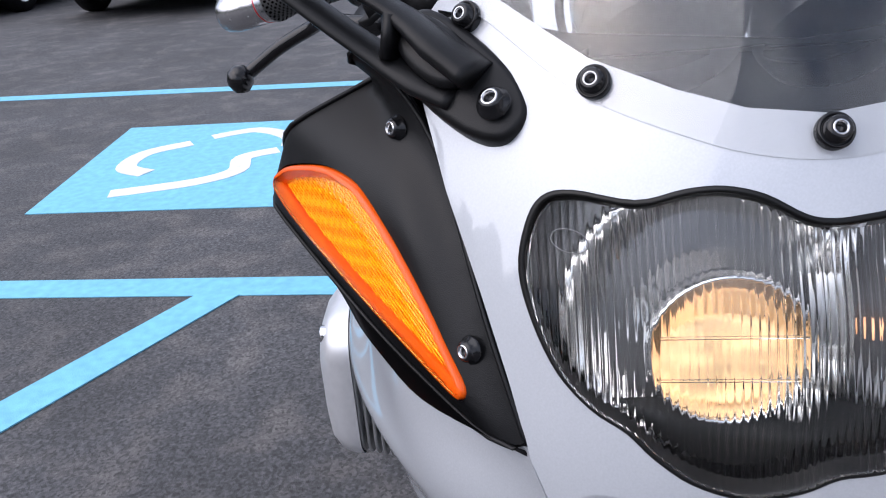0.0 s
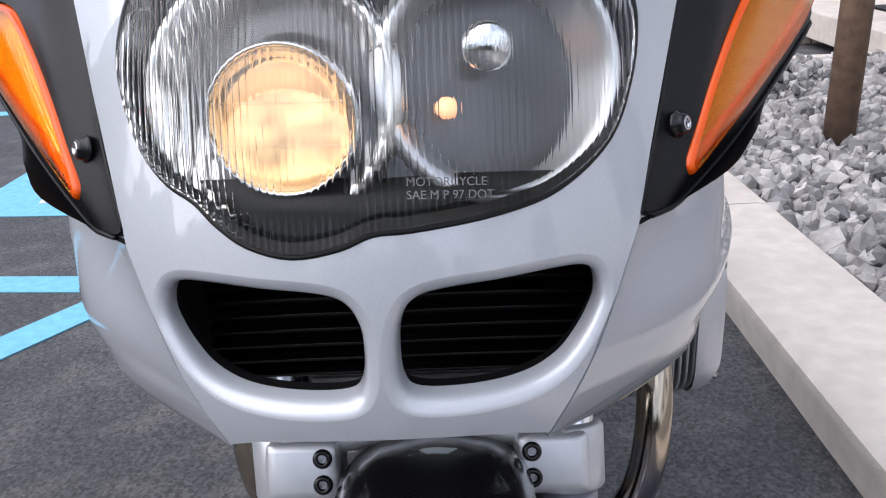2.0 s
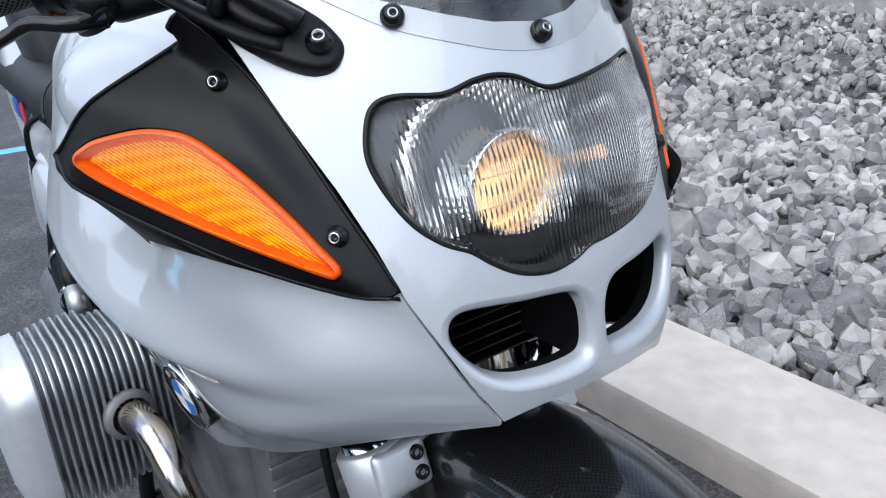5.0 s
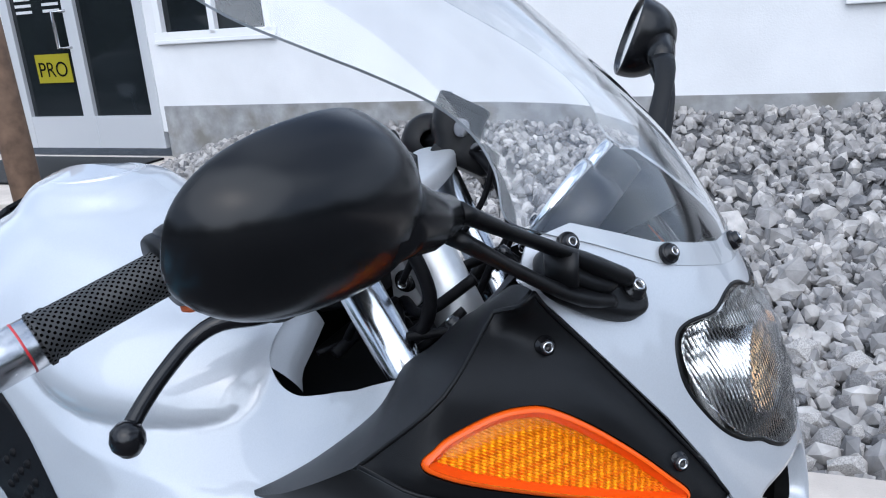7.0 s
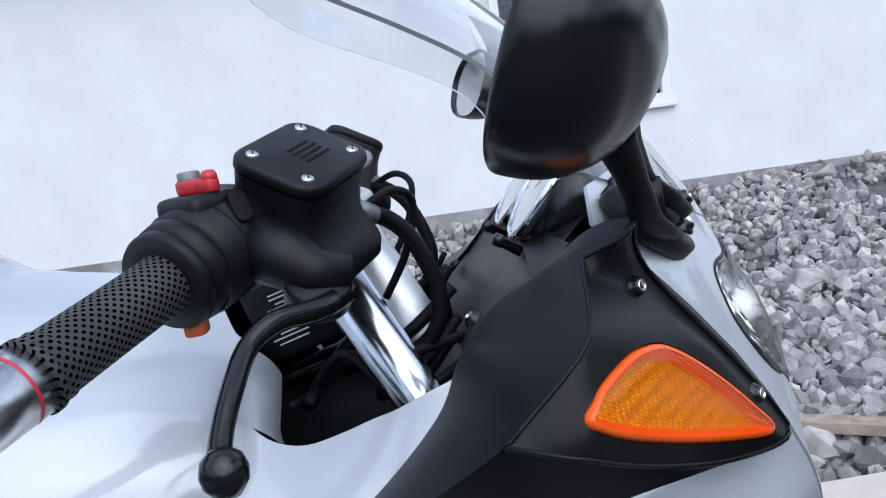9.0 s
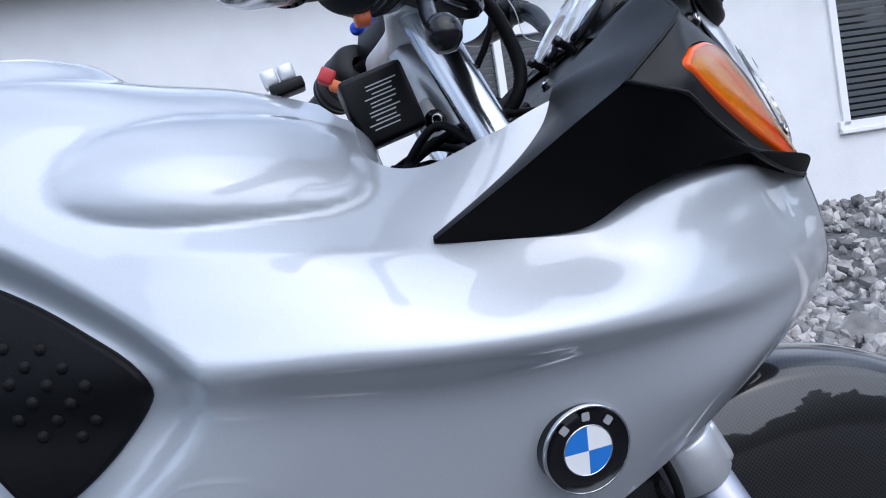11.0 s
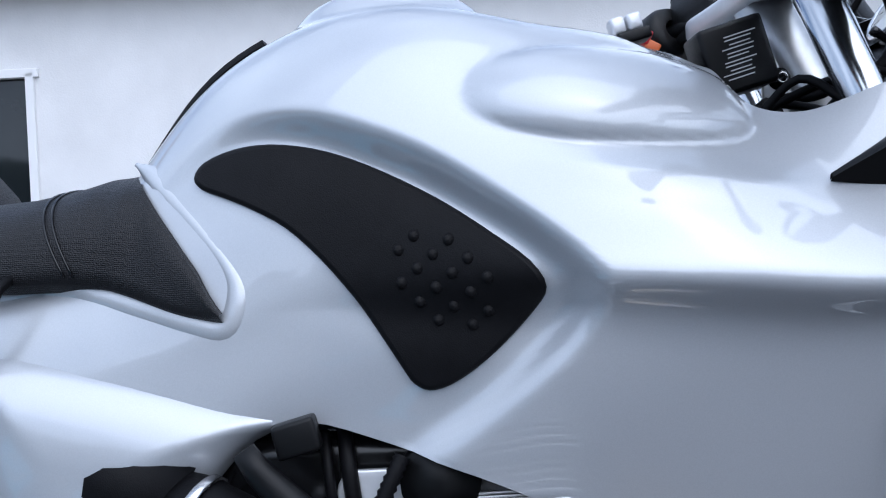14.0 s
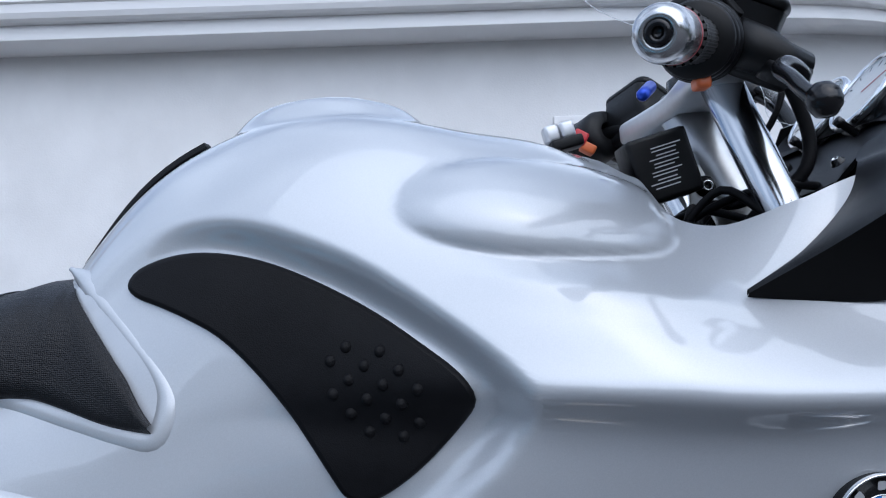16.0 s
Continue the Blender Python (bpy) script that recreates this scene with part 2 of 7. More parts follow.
class Spline:
    """A natural cubic through (x, y) pairs."""

    def __init__(self, xs, ys):
        self.x, self.y = [float(v) for v in xs], [float(v) for v in ys]
        n = len(xs)
        a, r = np.zeros((n, n)), np.zeros(n)
        a[0, 0] = a[-1, -1] = 1
        for i in range(1, n - 1):
            h0, h1 = self.x[i] - self.x[i - 1], self.x[i + 1] - self.x[i]
            a[i, i - 1:i + 2] = h0, 2 * (h0 + h1), h1
            r[i] = 6 * ((self.y[i + 1] - self.y[i]) / h1 - (self.y[i] - self.y[i - 1]) / h0)
        self.m = np.linalg.solve(a, r).tolist()

    def __call__(self, v):
        x, y, m = self.x, self.y, self.m
        n = len(x)
        if v <= x[0] or v >= x[-1]:
            i, j = (0, 1) if v <= x[0] else (n - 2, n - 1)
            h = x[j] - x[i]
            k = (y[j] - y[i]) / h + (-h * (2 * m[i] + m[j]) / 6 if i == 0 and v <= x[0] else h * (m[i] + 2 * m[j]) / 6)
            return y[i] + k * (v - x[i]) if v <= x[0] else y[j] + k * (v - x[j])
        i = 0
        while x[i + 1] < v:
            i += 1
        h, p, q = x[i + 1] - x[i], x[i + 1] - v, v - x[i]
        return (m[i] * p ** 3 + m[i + 1] * q ** 3) / (6 * h) + (y[i] / h - m[i] * h / 6) * p + (y[i + 1] / h - m[i + 1] * h / 6) * q


def smooth_loop(points, n=6, closed=True):
    """A Catmull-Rom curve through points of any dimension."""
    p = [np.array(q, float) for q in points]
    out, m = [], len(p)
    for i in range(m if closed else m - 1):
        a, b, c, d = (p[(i + k) % m] if closed else p[min(max(i + k, 0), m - 1)] for k in (-1, 0, 1, 2))
        for s in range(n):
            t = s / n
            out.append(0.5 * (2 * b + (c - a) * t + (2 * a - 5 * b + 4 * c - d) * t * t + (3 * b - a - 3 * c + d) * t ** 3))
    if not closed:
        out.append(p[-1])
    return out


def step(a, b, v):
    t = min(1.0, max(0.0, (v - a) / (b - a)))
    return t * t * (3 - 2 * t)


def lerp(v, xs, ys):
    return float(np.interp(v, xs, ys))


def inside(pt, poly):
    """Whether points (n, 2) lie in a closed polygon."""
    pt, poly = np.asarray(pt, float), np.asarray(poly, float)
    x, y = pt[:, 0], pt[:, 1]
    r = np.zeros(len(pt), bool)
    for (x0, y0), (x1, y1) in zip(poly, np.roll(poly, -1, 0)):
        if y0 != y1:
            r ^= ((y0 > y) != (y1 > y)) & (x < (x1 - x0) * (y - y0) / (y1 - y0) + x0)
    return r


def far_from(pt, poly, closed=True):
    """The distance of points (n, 2) from a polyline."""
    pt, poly = np.asarray(pt, float), np.asarray(poly, float)
    d = np.full(len(pt), 1e9)
    ends = np.roll(poly, -1, 0) if closed else poly[1:]
    for a, b in zip(poly, ends):
        ab = b - a
        t = np.clip(((pt - a) @ ab) / max(ab @ ab, 1e-12), 0, 1)
        d = np.minimum(d, np.linalg.norm(pt - a - t[:, None] * ab, axis=1))
    return d


def patch(outline, holes, gap, place, flip=False):
    """A sheet over a flat outline with holes, an even net of points inside, laid into space by place(u, v)."""
    loops = [np.array([tuple(q) for q in loop], float) for loop in (outline, *holes)]
    pts, edges = [], []
    for loop in loops:
        n0 = len(pts)
        pts += [tuple(q) for q in loop]
        edges += [(n0 + i, n0 + (i + 1) % len(loop)) for i in range(len(loop))]
    lo, hi = loops[0].min(0), loops[0].max(0)
    us, vs = np.arange(lo[0], hi[0], gap), np.arange(lo[1], hi[1], gap * 0.87)
    grid = np.array([(u + (gap / 2 if k % 2 else 0), v) for k, v in enumerate(vs) for u in us])
    keep = inside(grid, loops[0])
    for loop in loops[1:]:
        keep &= ~inside(grid, loop)
    for loop in loops:
        keep &= far_from(grid, loop) > gap * 0.45
    pts += [tuple(q) for q in grid[keep]]
    vv, _, ff, *_ = geometry.delaunay_2d_cdt([Vector(q) for q in pts], edges, [], 0, 1e-7)
    mid = np.array([np.mean([vv[i] for i in f], axis=0) for f in ff])
    ok = inside(mid, loops[0])
    for loop in loops[1:]:
        ok &= ~inside(mid, loop)
    bm = bmesh.new()
    made = [bm.verts.new(place(float(q[0]), float(q[1]))) for q in vv]
    for f, good in zip(ff, ok):
        if good:
            f = list(reversed(f)) if flip else list(f)
            bm.faces.new([made[i] for i in f])
    for v in [v for v in bm.verts if not v.link_faces]:
        bm.verts.remove(v)
    return bm


def tube(points, radius, sides=12, closed=False, caps=True, bm=None, squash=1.0, first=None):
    """A swept round bar; radius is one number or one for each point; first is the narrow way of a flat one."""
    bm = bm or bmesh.new()
    p = [Vector(q) for q in points]
    n = len(p)
    rad = [radius] * n if isinstance(radius, (int, float)) else [float(r) for r in radius]
    rings, side = [], first.copy() if first else None
    for i in range(n):
        a, b = (p[i - 1], p[(i + 1) % n]) if closed else (p[max(i - 1, 0)], p[min(i + 1, n - 1)])
        d = (b - a).normalized()
        side = d.orthogonal() if side is None else side - d * side.dot(d)
        side.normalize()
        up = d.cross(side)
        rings.append([bm.verts.new(p[i] + rad[i] * (math.cos(2 * math.pi * k / sides) * side + squash * math.sin(2 * math.pi * k / sides) * up)) for k in range(sides)])
    for i in range(n if closed else n - 1):
        r0, r1 = rings[i], rings[(i + 1) % n]
        for k in range(sides):
            bm.faces.new((r0[k], r0[(k + 1) % sides], r1[(k + 1) % sides], r1[k]))
    if caps and not closed:
        bm.faces.new(list(reversed(rings[0])))
        bm.faces.new(rings[-1])
    return bm


def axis_frame(a, b):
    """A matrix whose z runs from a to b, with its origin at a."""
    a, b = Vector(a), Vector(b)
    return Matrix.Translation(a) @ (b - a).to_track_quat("Z", "Y").to_matrix().to_4x4()


def lathe(profile, m=None, sides=32, bm=None):
    """A turned body from (radius, height) pairs."""
    bm, m = bm or bmesh.new(), m or Matrix()
    rings = []
    for r, h in profile:
        if r < 1e-6:
            rings.append([bm.verts.new(m @ Vector((0, 0, h)))])
        else:
            rings.append([bm.verts.new(m @ Vector((r * math.cos(2 * math.pi * k / sides), r * math.sin(2 * math.pi * k / sides), h))) for k in range(sides)])
    for r0, r1 in zip(rings, rings[1:]):
        for k in range(sides):
            k1 = (k + 1) % sides
            q = [r0[k % len(r0)], r0[k1 % len(r0)], r1[k1 % len(r1)], r1[k % len(r1)]]
            q = list(dict.fromkeys(q))
            if len(q) > 2:
                bm.faces.new(q)
    return bm


def slab(loop, m, thick, round_edge=0.0, bm=None):
    """A plate of an outline in its own x and y, with rounded edges if asked."""
    bm = bm or bmesh.new()
    loop = [np.array(q, float) for q in loop]
    area = sum(a[0] * b[1] - a[1] * b[0] for a, b in zip(loop, loop[1:] + loop[:1]))
    if area < 0:
        loop.reverse()
    mid = np.mean(loop, axis=0)
    r = round_edge
    layers = [(0, 0), (0, thick)] if not r else [(r, 0), (r * 0.3, r * 0.3), (0, r), (0, thick - r), (r * 0.3, thick - r * 0.3), (r, thick)]
    rings = []
    for inset, h in layers:
        ring = []
        for i, q in enumerate(loop):
            t = loop[(i + 1) % len(loop)] - loop[i - 1]
            nrm = np.array([-t[1], t[0]]) / (np.linalg.norm(t) + 1e-12)
            w = q + nrm * inset
            ring.append(bm.verts.new(m @ Vector((w[0], w[1], h))))
        rings.append(ring)
    for r0, r1 in zip(rings, rings[1:]):
        for k in range(len(loop)):
            k1 = (k + 1) % len(loop)
            bm.faces.new((r0[k], r0[k1], r1[k1], r1[k]))
    bm.faces.new(list(reversed(rings[0])))
    bm.faces.new(rings[-1])
    return bm


def rounded(w, h, r, n=5):
    """The outline of a rounded rectangle about the origin."""
    out = []
    for cx, cy, a0 in ((w / 2 - r, h / 2 - r, 0), (-w / 2 + r, h / 2 - r, 90), (-w / 2 + r, -h / 2 + r, 180), (w / 2 - r, -h / 2 + r, 270)):
        out += [(cx + r * math.cos(radians(a0 + 90 * k / n)), cy + r * math.sin(radians(a0 + 90 * k / n))) for k in range(n + 1)]
    return out


def block(size, m, bevel=0.0, bm=None, segments=2):
    """A box about its middle, with bevelled edges."""
    b2 = bmesh.new()
    bmesh.ops.create_cube(b2, size=1)
    for v in b2.verts:
        v.co = Vector((v.co.x * size[0], v.co.y * size[1], v.co.z * size[2]))
    if bevel:
        bmesh.ops.bevel(b2, geom=b2.edges[:], offset=bevel, segments=segments, affect="EDGES", profile=0.6)
    bmesh.ops.transform(b2, matrix=m, verts=b2.verts)
    if bm is None:
        return b2
    tmp = bpy.data.meshes.new("tmp")
    b2.to_mesh(tmp)
    b2.free()
    bm.from_mesh(tmp)
    bpy.data.meshes.remove(tmp)
    return bm


def ruled(c1, c2, rows=6, bulge=0.0, out=(0, 0, 0), flip=False):
    """A sheet between two curves of equal count, bulging along out."""
    bm, o = bmesh.new(), Vector(out)
    net = []
    for j in range(rows + 1):
        t = j / rows
        net.append([bm.verts.new(Vector(a) * (1 - t) + Vector(b) * t + o * (bulge * 4 * t * (1 - t))) for a, b in zip(c1, c2)])
    for r0, r1 in zip(net, net[1:]):
        for k in range(len(r0) - 1):
            q = [r0[k], r0[k + 1], r1[k + 1], r1[k]]
            bm.faces.new(list(reversed(q)) if flip else q)
    bmesh.ops.remove_doubles(bm, verts=bm.verts, dist=1e-5)
    return bm


def text_mesh(words, size, m, material, parent, name, depth=0.0003):
    cu = bpy.data.curves.new(name, "FONT")
    cu.body, cu.size, cu.extrude = words, size, depth
    tmp = new(name, cu)
    me = bpy.data.meshes.new_from_object(tmp.evaluated_get(bpy.context.evaluated_depsgraph_get()))
    bpy.data.objects.remove(tmp)
    bpy.data.curves.remove(cu)
    me.transform(m)
    me.materials.clear()
    me.materials.append(material)
    ob = new(name, me)
    ob.parent = parent
    return ob


def mirrored(points, s):
    """Points given for the rider's right side (x below 0), on side s: -1 right, 1 left."""
    return [(-p[0] * s if s > 0 else p[0], *p[1:]) for p in points]


def side(p, s):
    return (-p[0], p[1], p[2]) if s > 0 else tuple(p)


# ---- the motorcycle ----
bike = thing("motorcycle", "silver sport touring motorcycle parked on asphalt beside a kerb", "motorcycle")

# nose: y over the front view (x, z)
NOSE_Y = Spline((0.66, 0.69, 0.75, 0.80, 0.84, 0.90, 0.95, 0.99, 1.05), (0.046, 0.036, 0.035, 0.045, 0.057, 0.077, 0.100, 0.125, 0.17))
NOSE_K = Spline((0.66, 0.70, 0.80, 0.90, 1.0), (2.1, 2.2, 2.5, 2.9, 3.2))


def nose(x, z, out=0.0):
    return Vector((x, NOSE_Y(z) + NOSE_K(z) * x * x - out, z))


SEAM = [(0.082, 0.697), (0.093, 0.715), (0.103, 0.732), (0.118, 0.764), (0.131, 0.794), (0.1395, 0.828), (0.151, 0.866), (0.166, 0.91), (0.177, 0.952), (0.183, 0.976)]
COWL_TOP = [(0.165, 0.998), (0.138, 1.003), (0.115, 0.989), (0.095, 0.977), (0.061, 0.966), (0.033, 0.959), (0.0, 0.956)]
half = [(0.0, 0.707), (0.03, 0.706), (0.064, 0.702)] + SEAM + COWL_TOP
COWL = [np.array(p) for p in half] + [np.array((-x, z)) for x, z in reversed(half) if x > 0]
LAMP = smooth_loop([(-0.132, 0.882), (-0.128, 0.903), (-0.120, 0.917), (-0.106, 0.922), (-0.080, 0.921), (-0.060, 0.927), (-0.044, 0.929), (-0.028, 0.926),
                    (-0.012, 0.918), (0.0, 0.916), (0.016, 0.917), (0.060, 0.920), (0.108, 0.922), (0.123, 0.917), (0.133, 0.904), (0.135, 0.887), (0.130, 0.863),
                    (0.117, 0.838), (0.090, 0.820), (0.060, 0.813), (0.018, 0.809), (0.0, 0.808), (-0.016, 0.802), (-0.039, 0.798), (-0.061, 0.802), (-0.077, 0.811),
                    (-0.088, 0.820), (-0.103, 0.827), (-0.117, 0.840), (-0.127, 0.860)], 4)
NOSTRIL = smooth_loop([(0.1075, 0.764), (0.1065, 0.773), (0.100, 0.779), (0.084, 0.7805), (0.058, 0.780), (0.031, 0.779), (0.017, 0.775), (0.0105, 0.764), (0.009, 0.750), (0.0105, 0.735),
                       (0.018, 0.728), (0.045, 0.726), (0.070, 0.728), (0.087, 0.735), (0.098, 0.746), (0.105, 0.757)], 4)


def offset_loop(loop, d):
    """A closed flat loop pushed outwards by d."""
    loop = [np.array(q, float) for q in loop]
    area = sum(a[0] * b[1] - a[1] * b[0] for a, b in zip(loop, loop[1:] + loop[:1]))
    sgn = 1 if area > 0 else -1
    out = []
    for i in range(len(loop)):
        t = loop[(i + 1) % len(loop)] - loop[i - 1]
        out.append(loop[i] + sgn * d * np.array([t[1], -t[0]]) / (np.linalg.norm(t) + 1e-12))
    return out


def sleeve(loop, rows, place):
    """A rim that runs round a loop: rows of (offset, depth)."""
    bm, rings = bmesh.new(), []
    for d, deep in rows:
        rings.append([bm.verts.new(place(q[0], q[1], -deep)) for q in offset_loop(loop, d)])
    for r0, r1 in zip(rings, rings[1:]):
        for k in range(len(loop)):
            k1 = (k + 1) % len(loop)
            bm.faces.new((r0[k], r0[k1], r1[k1], r1[k]))
    bmesh.ops.recalc_face_normals(bm, faces=bm.faces)
    return bm


NOSTRILS = [NOSTRIL, [np.array((-q[0], q[1])) for q in NOSTRIL]]
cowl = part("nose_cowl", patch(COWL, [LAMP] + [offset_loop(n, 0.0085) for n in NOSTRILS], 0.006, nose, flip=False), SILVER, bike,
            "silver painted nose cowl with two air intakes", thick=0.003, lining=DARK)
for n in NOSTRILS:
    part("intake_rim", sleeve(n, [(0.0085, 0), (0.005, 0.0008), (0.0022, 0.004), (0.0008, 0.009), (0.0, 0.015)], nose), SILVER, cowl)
    # dark sleeve added so the intake is in shade right behind its rim
    part("intake_dark_sleeve", sleeve(n, [(0.0, 0.0148), (0.0008, 0.020), (0.003, 0.027)], nose), DARK, cowl)

# headlight
lamp = part("headlight", sleeve(LAMP, [(0.0003, 0.005), (0.0003, -0.0004), (-0.0008, -0.0010), (-0.0020, -0.0007), (-0.0030, 0.0006), (-0.0056, 0.006)], nose), GASKET, bike, "headlight with a black rubber gasket, low beam lit")
glass = part("lens", patch(offset_loop(LAMP, -0.0032), [], 0.007, lambda x, z: nose(x, z, 0.003 + 0.004 * step(0, 0.03, 0.045 - abs(z - 0.86)))), LENS, lamp, "clear ribbed glass lens", thick=0.0025)
glass.visible_shadow = False


def bowl_axis(x, z, back, lean):
    """A frame behind the glass whose z looks out of the lamp, leaning towards the glass's own normal."""
    d = 1e-3
    n = (nose(x + d, z) - nose(x - d, z)).cross(nose(x, z + d) - nose(x, z - d)).normalized()
    n = n if n.y < 0 else -n
    n = (n * lean + Vector((0, -1, 0)) * (1 - lean)).normalized()
    m = n.to_track_quat("Z", "Y").to_matrix().to_4x4()
    m.translation = nose(x, z, -back)
    return m


part("lamp_backing", patch(offset_loop(LAMP, -0.006), [], 0.006, lambda x, z: nose(x, z, -0.034)), BACKING, lamp, "dim grey inner housing of the lamp")
for cx, cz, r, deep in ((-0.050, 0.866, 0.060, 0.048), (0.064, 0.871, 0.058, 0.046)):
    rows = [(r * q, deep * (q * q - 1)) for q in (0.0, 0.06, 0.15, 0.25, 0.36, 0.47, 0.58, 0.68, 0.78, 0.87, 0.94, 1.0)]
    part("reflector", lathe([(r * 1.10, -0.012), (r * 1.07, 0.001)] + rows[::-1], bowl_axis(cx, cz, 0.020, 0.75), 72), FLUTED_BOWL if cx < 0 else SATIN_BOWL, lamp, "fluted mirror bowl" if cx < 0 else "smooth mirror bowl")
pm = bowl_axis(-0.042, 0.857, 0.010, 0.35)
proj = part("lamp_insert", lathe([(0.0365, -0.010), (0.0365, 0.0), (0.0355, 0.0015), (0.0345, 0.0), (0.0345, -0.012), (0.040, -0.028)], pm, 48), REFLECT, lamp, "bright ring round the low beam")
fl = part("lamp_glass", lathe([(0.0345, 0.0), (0.028, 0.002), (0.018, 0.0035), (0.008, 0.0042), (0, 0.0045)], pm, 48), PROJ, lamp, "fluted low beam glass", thick=0.002)
fl.visible_shadow = False
lb = new("low_beam", bpy.data.lights.new("low_beam", "POINT"))
lb.data.energy, lb.data.shadow_soft_size, lb.data.color = 0.16, 0.003, (1.0, 0.62, 0.28)
lb.location = pm @ Vector((0.0, 0.014, -0.034))
lb.parent = lamp
part("lamp_bowl", lathe([(0.0338, -0.002), (0.032, -0.010), (0.026, -0.018), (0.016, -0.023), (0.0, -0.025)], pm, 40), REFLECT, lamp)
for h in (-0.012, 0.009):
    part("glass_bar", block((0.062, 0.0012, 0.0016), pm @ Matrix.Translation((0, h, 0.0045)), 0.0004), GLASS, lamp)
skirt = [q for q in offset_loop(LAMP, -0.005) if q[1] < 0.827]
part("lamp_skirt", patch(skirt, [], 0.006, lambda x, z: nose(x, z, -0.016)), GASKET, lamp, "black lower housing of the lamp")
part("bulb", lathe([(0, -0.013), (0.014, -0.012), (0.024, -0.009), (0.028, -0.006), (0.024, -0.003), (0.012, -0.0015), (0, -0.001)], pm @ Matrix.Translation((0, -0.0085, -0.004)) @ Matrix.Diagonal((1.1, 0.82, 1, 1)), 24), GLOW, lamp, "glowing warm low beam")
c2 = nose(0.056, 0.884, -0.020)
part("bulb_shield", lathe([(0.0, 0.006), (0.010, 0.0055), (0.0125, 0.003), (0.0130, -0.004), (0.010, -0.016), (0.0, -0.02)], Matrix.Translation(c2) @ Euler((radians(84), 0, 0)).to_matrix().to_4x4(), 24), REFLECT, lamp, "round bulb shield")
c3 = nose(0.036, 0.858, -0.020)
part("pilot_bulb", lathe([(0, 0.007), (0.0035, 0.006), (0.0055, 0.0), (0.004, -0.006), (0, -0.007)], Matrix.Translation(c3) @ Euler((radians(84), 0, 0)).to_matrix().to_4x4(), 16), PILOT, lamp, "small glowing pilot bulb")
MARK = mat("moulded_mark", (0.15, 0.15, 0.155), 0.35)
for words, x0, z0, size in (("MOTORCYCLE", 0.0165, 0.8318, 0.0056), ("SAE M P 97 DOT", 0.0165, 0.8262, 0.0056)):
    a, b = nose(x0, z0, 0.0085), nose(x0 + 0.04, z0 - 0.003, 0.0085)
    ex = (b - a).normalized()
    ez = (nose(x0, z0 + 0.02, 0.0085) - a).normalized()
    ey = ex.cross(ez).normalized()
    ez = ey.cross(ex)
    tm = Matrix((ex, ez, -ey)).transposed().to_4x4()
    tm.translation = a
    text_mesh(words, size, tm, MARK, lamp, "moulded_text", 0.0001)
ring = [nose(-0.1095 + 0.008 * math.cos(k * math.pi / 12), 0.903 + 0.005 * math.sin(k * math.pi / 12), 0.0085) for k in range(24)]
part("moulded_oval", tube(ring, 0.0003, 6, closed=True), MARK, lamp)

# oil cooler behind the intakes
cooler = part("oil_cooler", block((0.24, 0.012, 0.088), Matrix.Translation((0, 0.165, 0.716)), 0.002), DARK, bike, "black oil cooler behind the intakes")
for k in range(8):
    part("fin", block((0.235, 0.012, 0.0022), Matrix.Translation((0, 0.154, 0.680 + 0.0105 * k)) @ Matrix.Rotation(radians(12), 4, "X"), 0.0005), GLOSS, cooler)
# added and unseen: keeps the bright ground beyond from showing through the intakes
part("intake_blocker", block((0.004, 0.070, 0.080), Matrix.Translation((0, nose(0, 0.76).y + 0.050, 0.752)), 0.001), DARK, cooler)

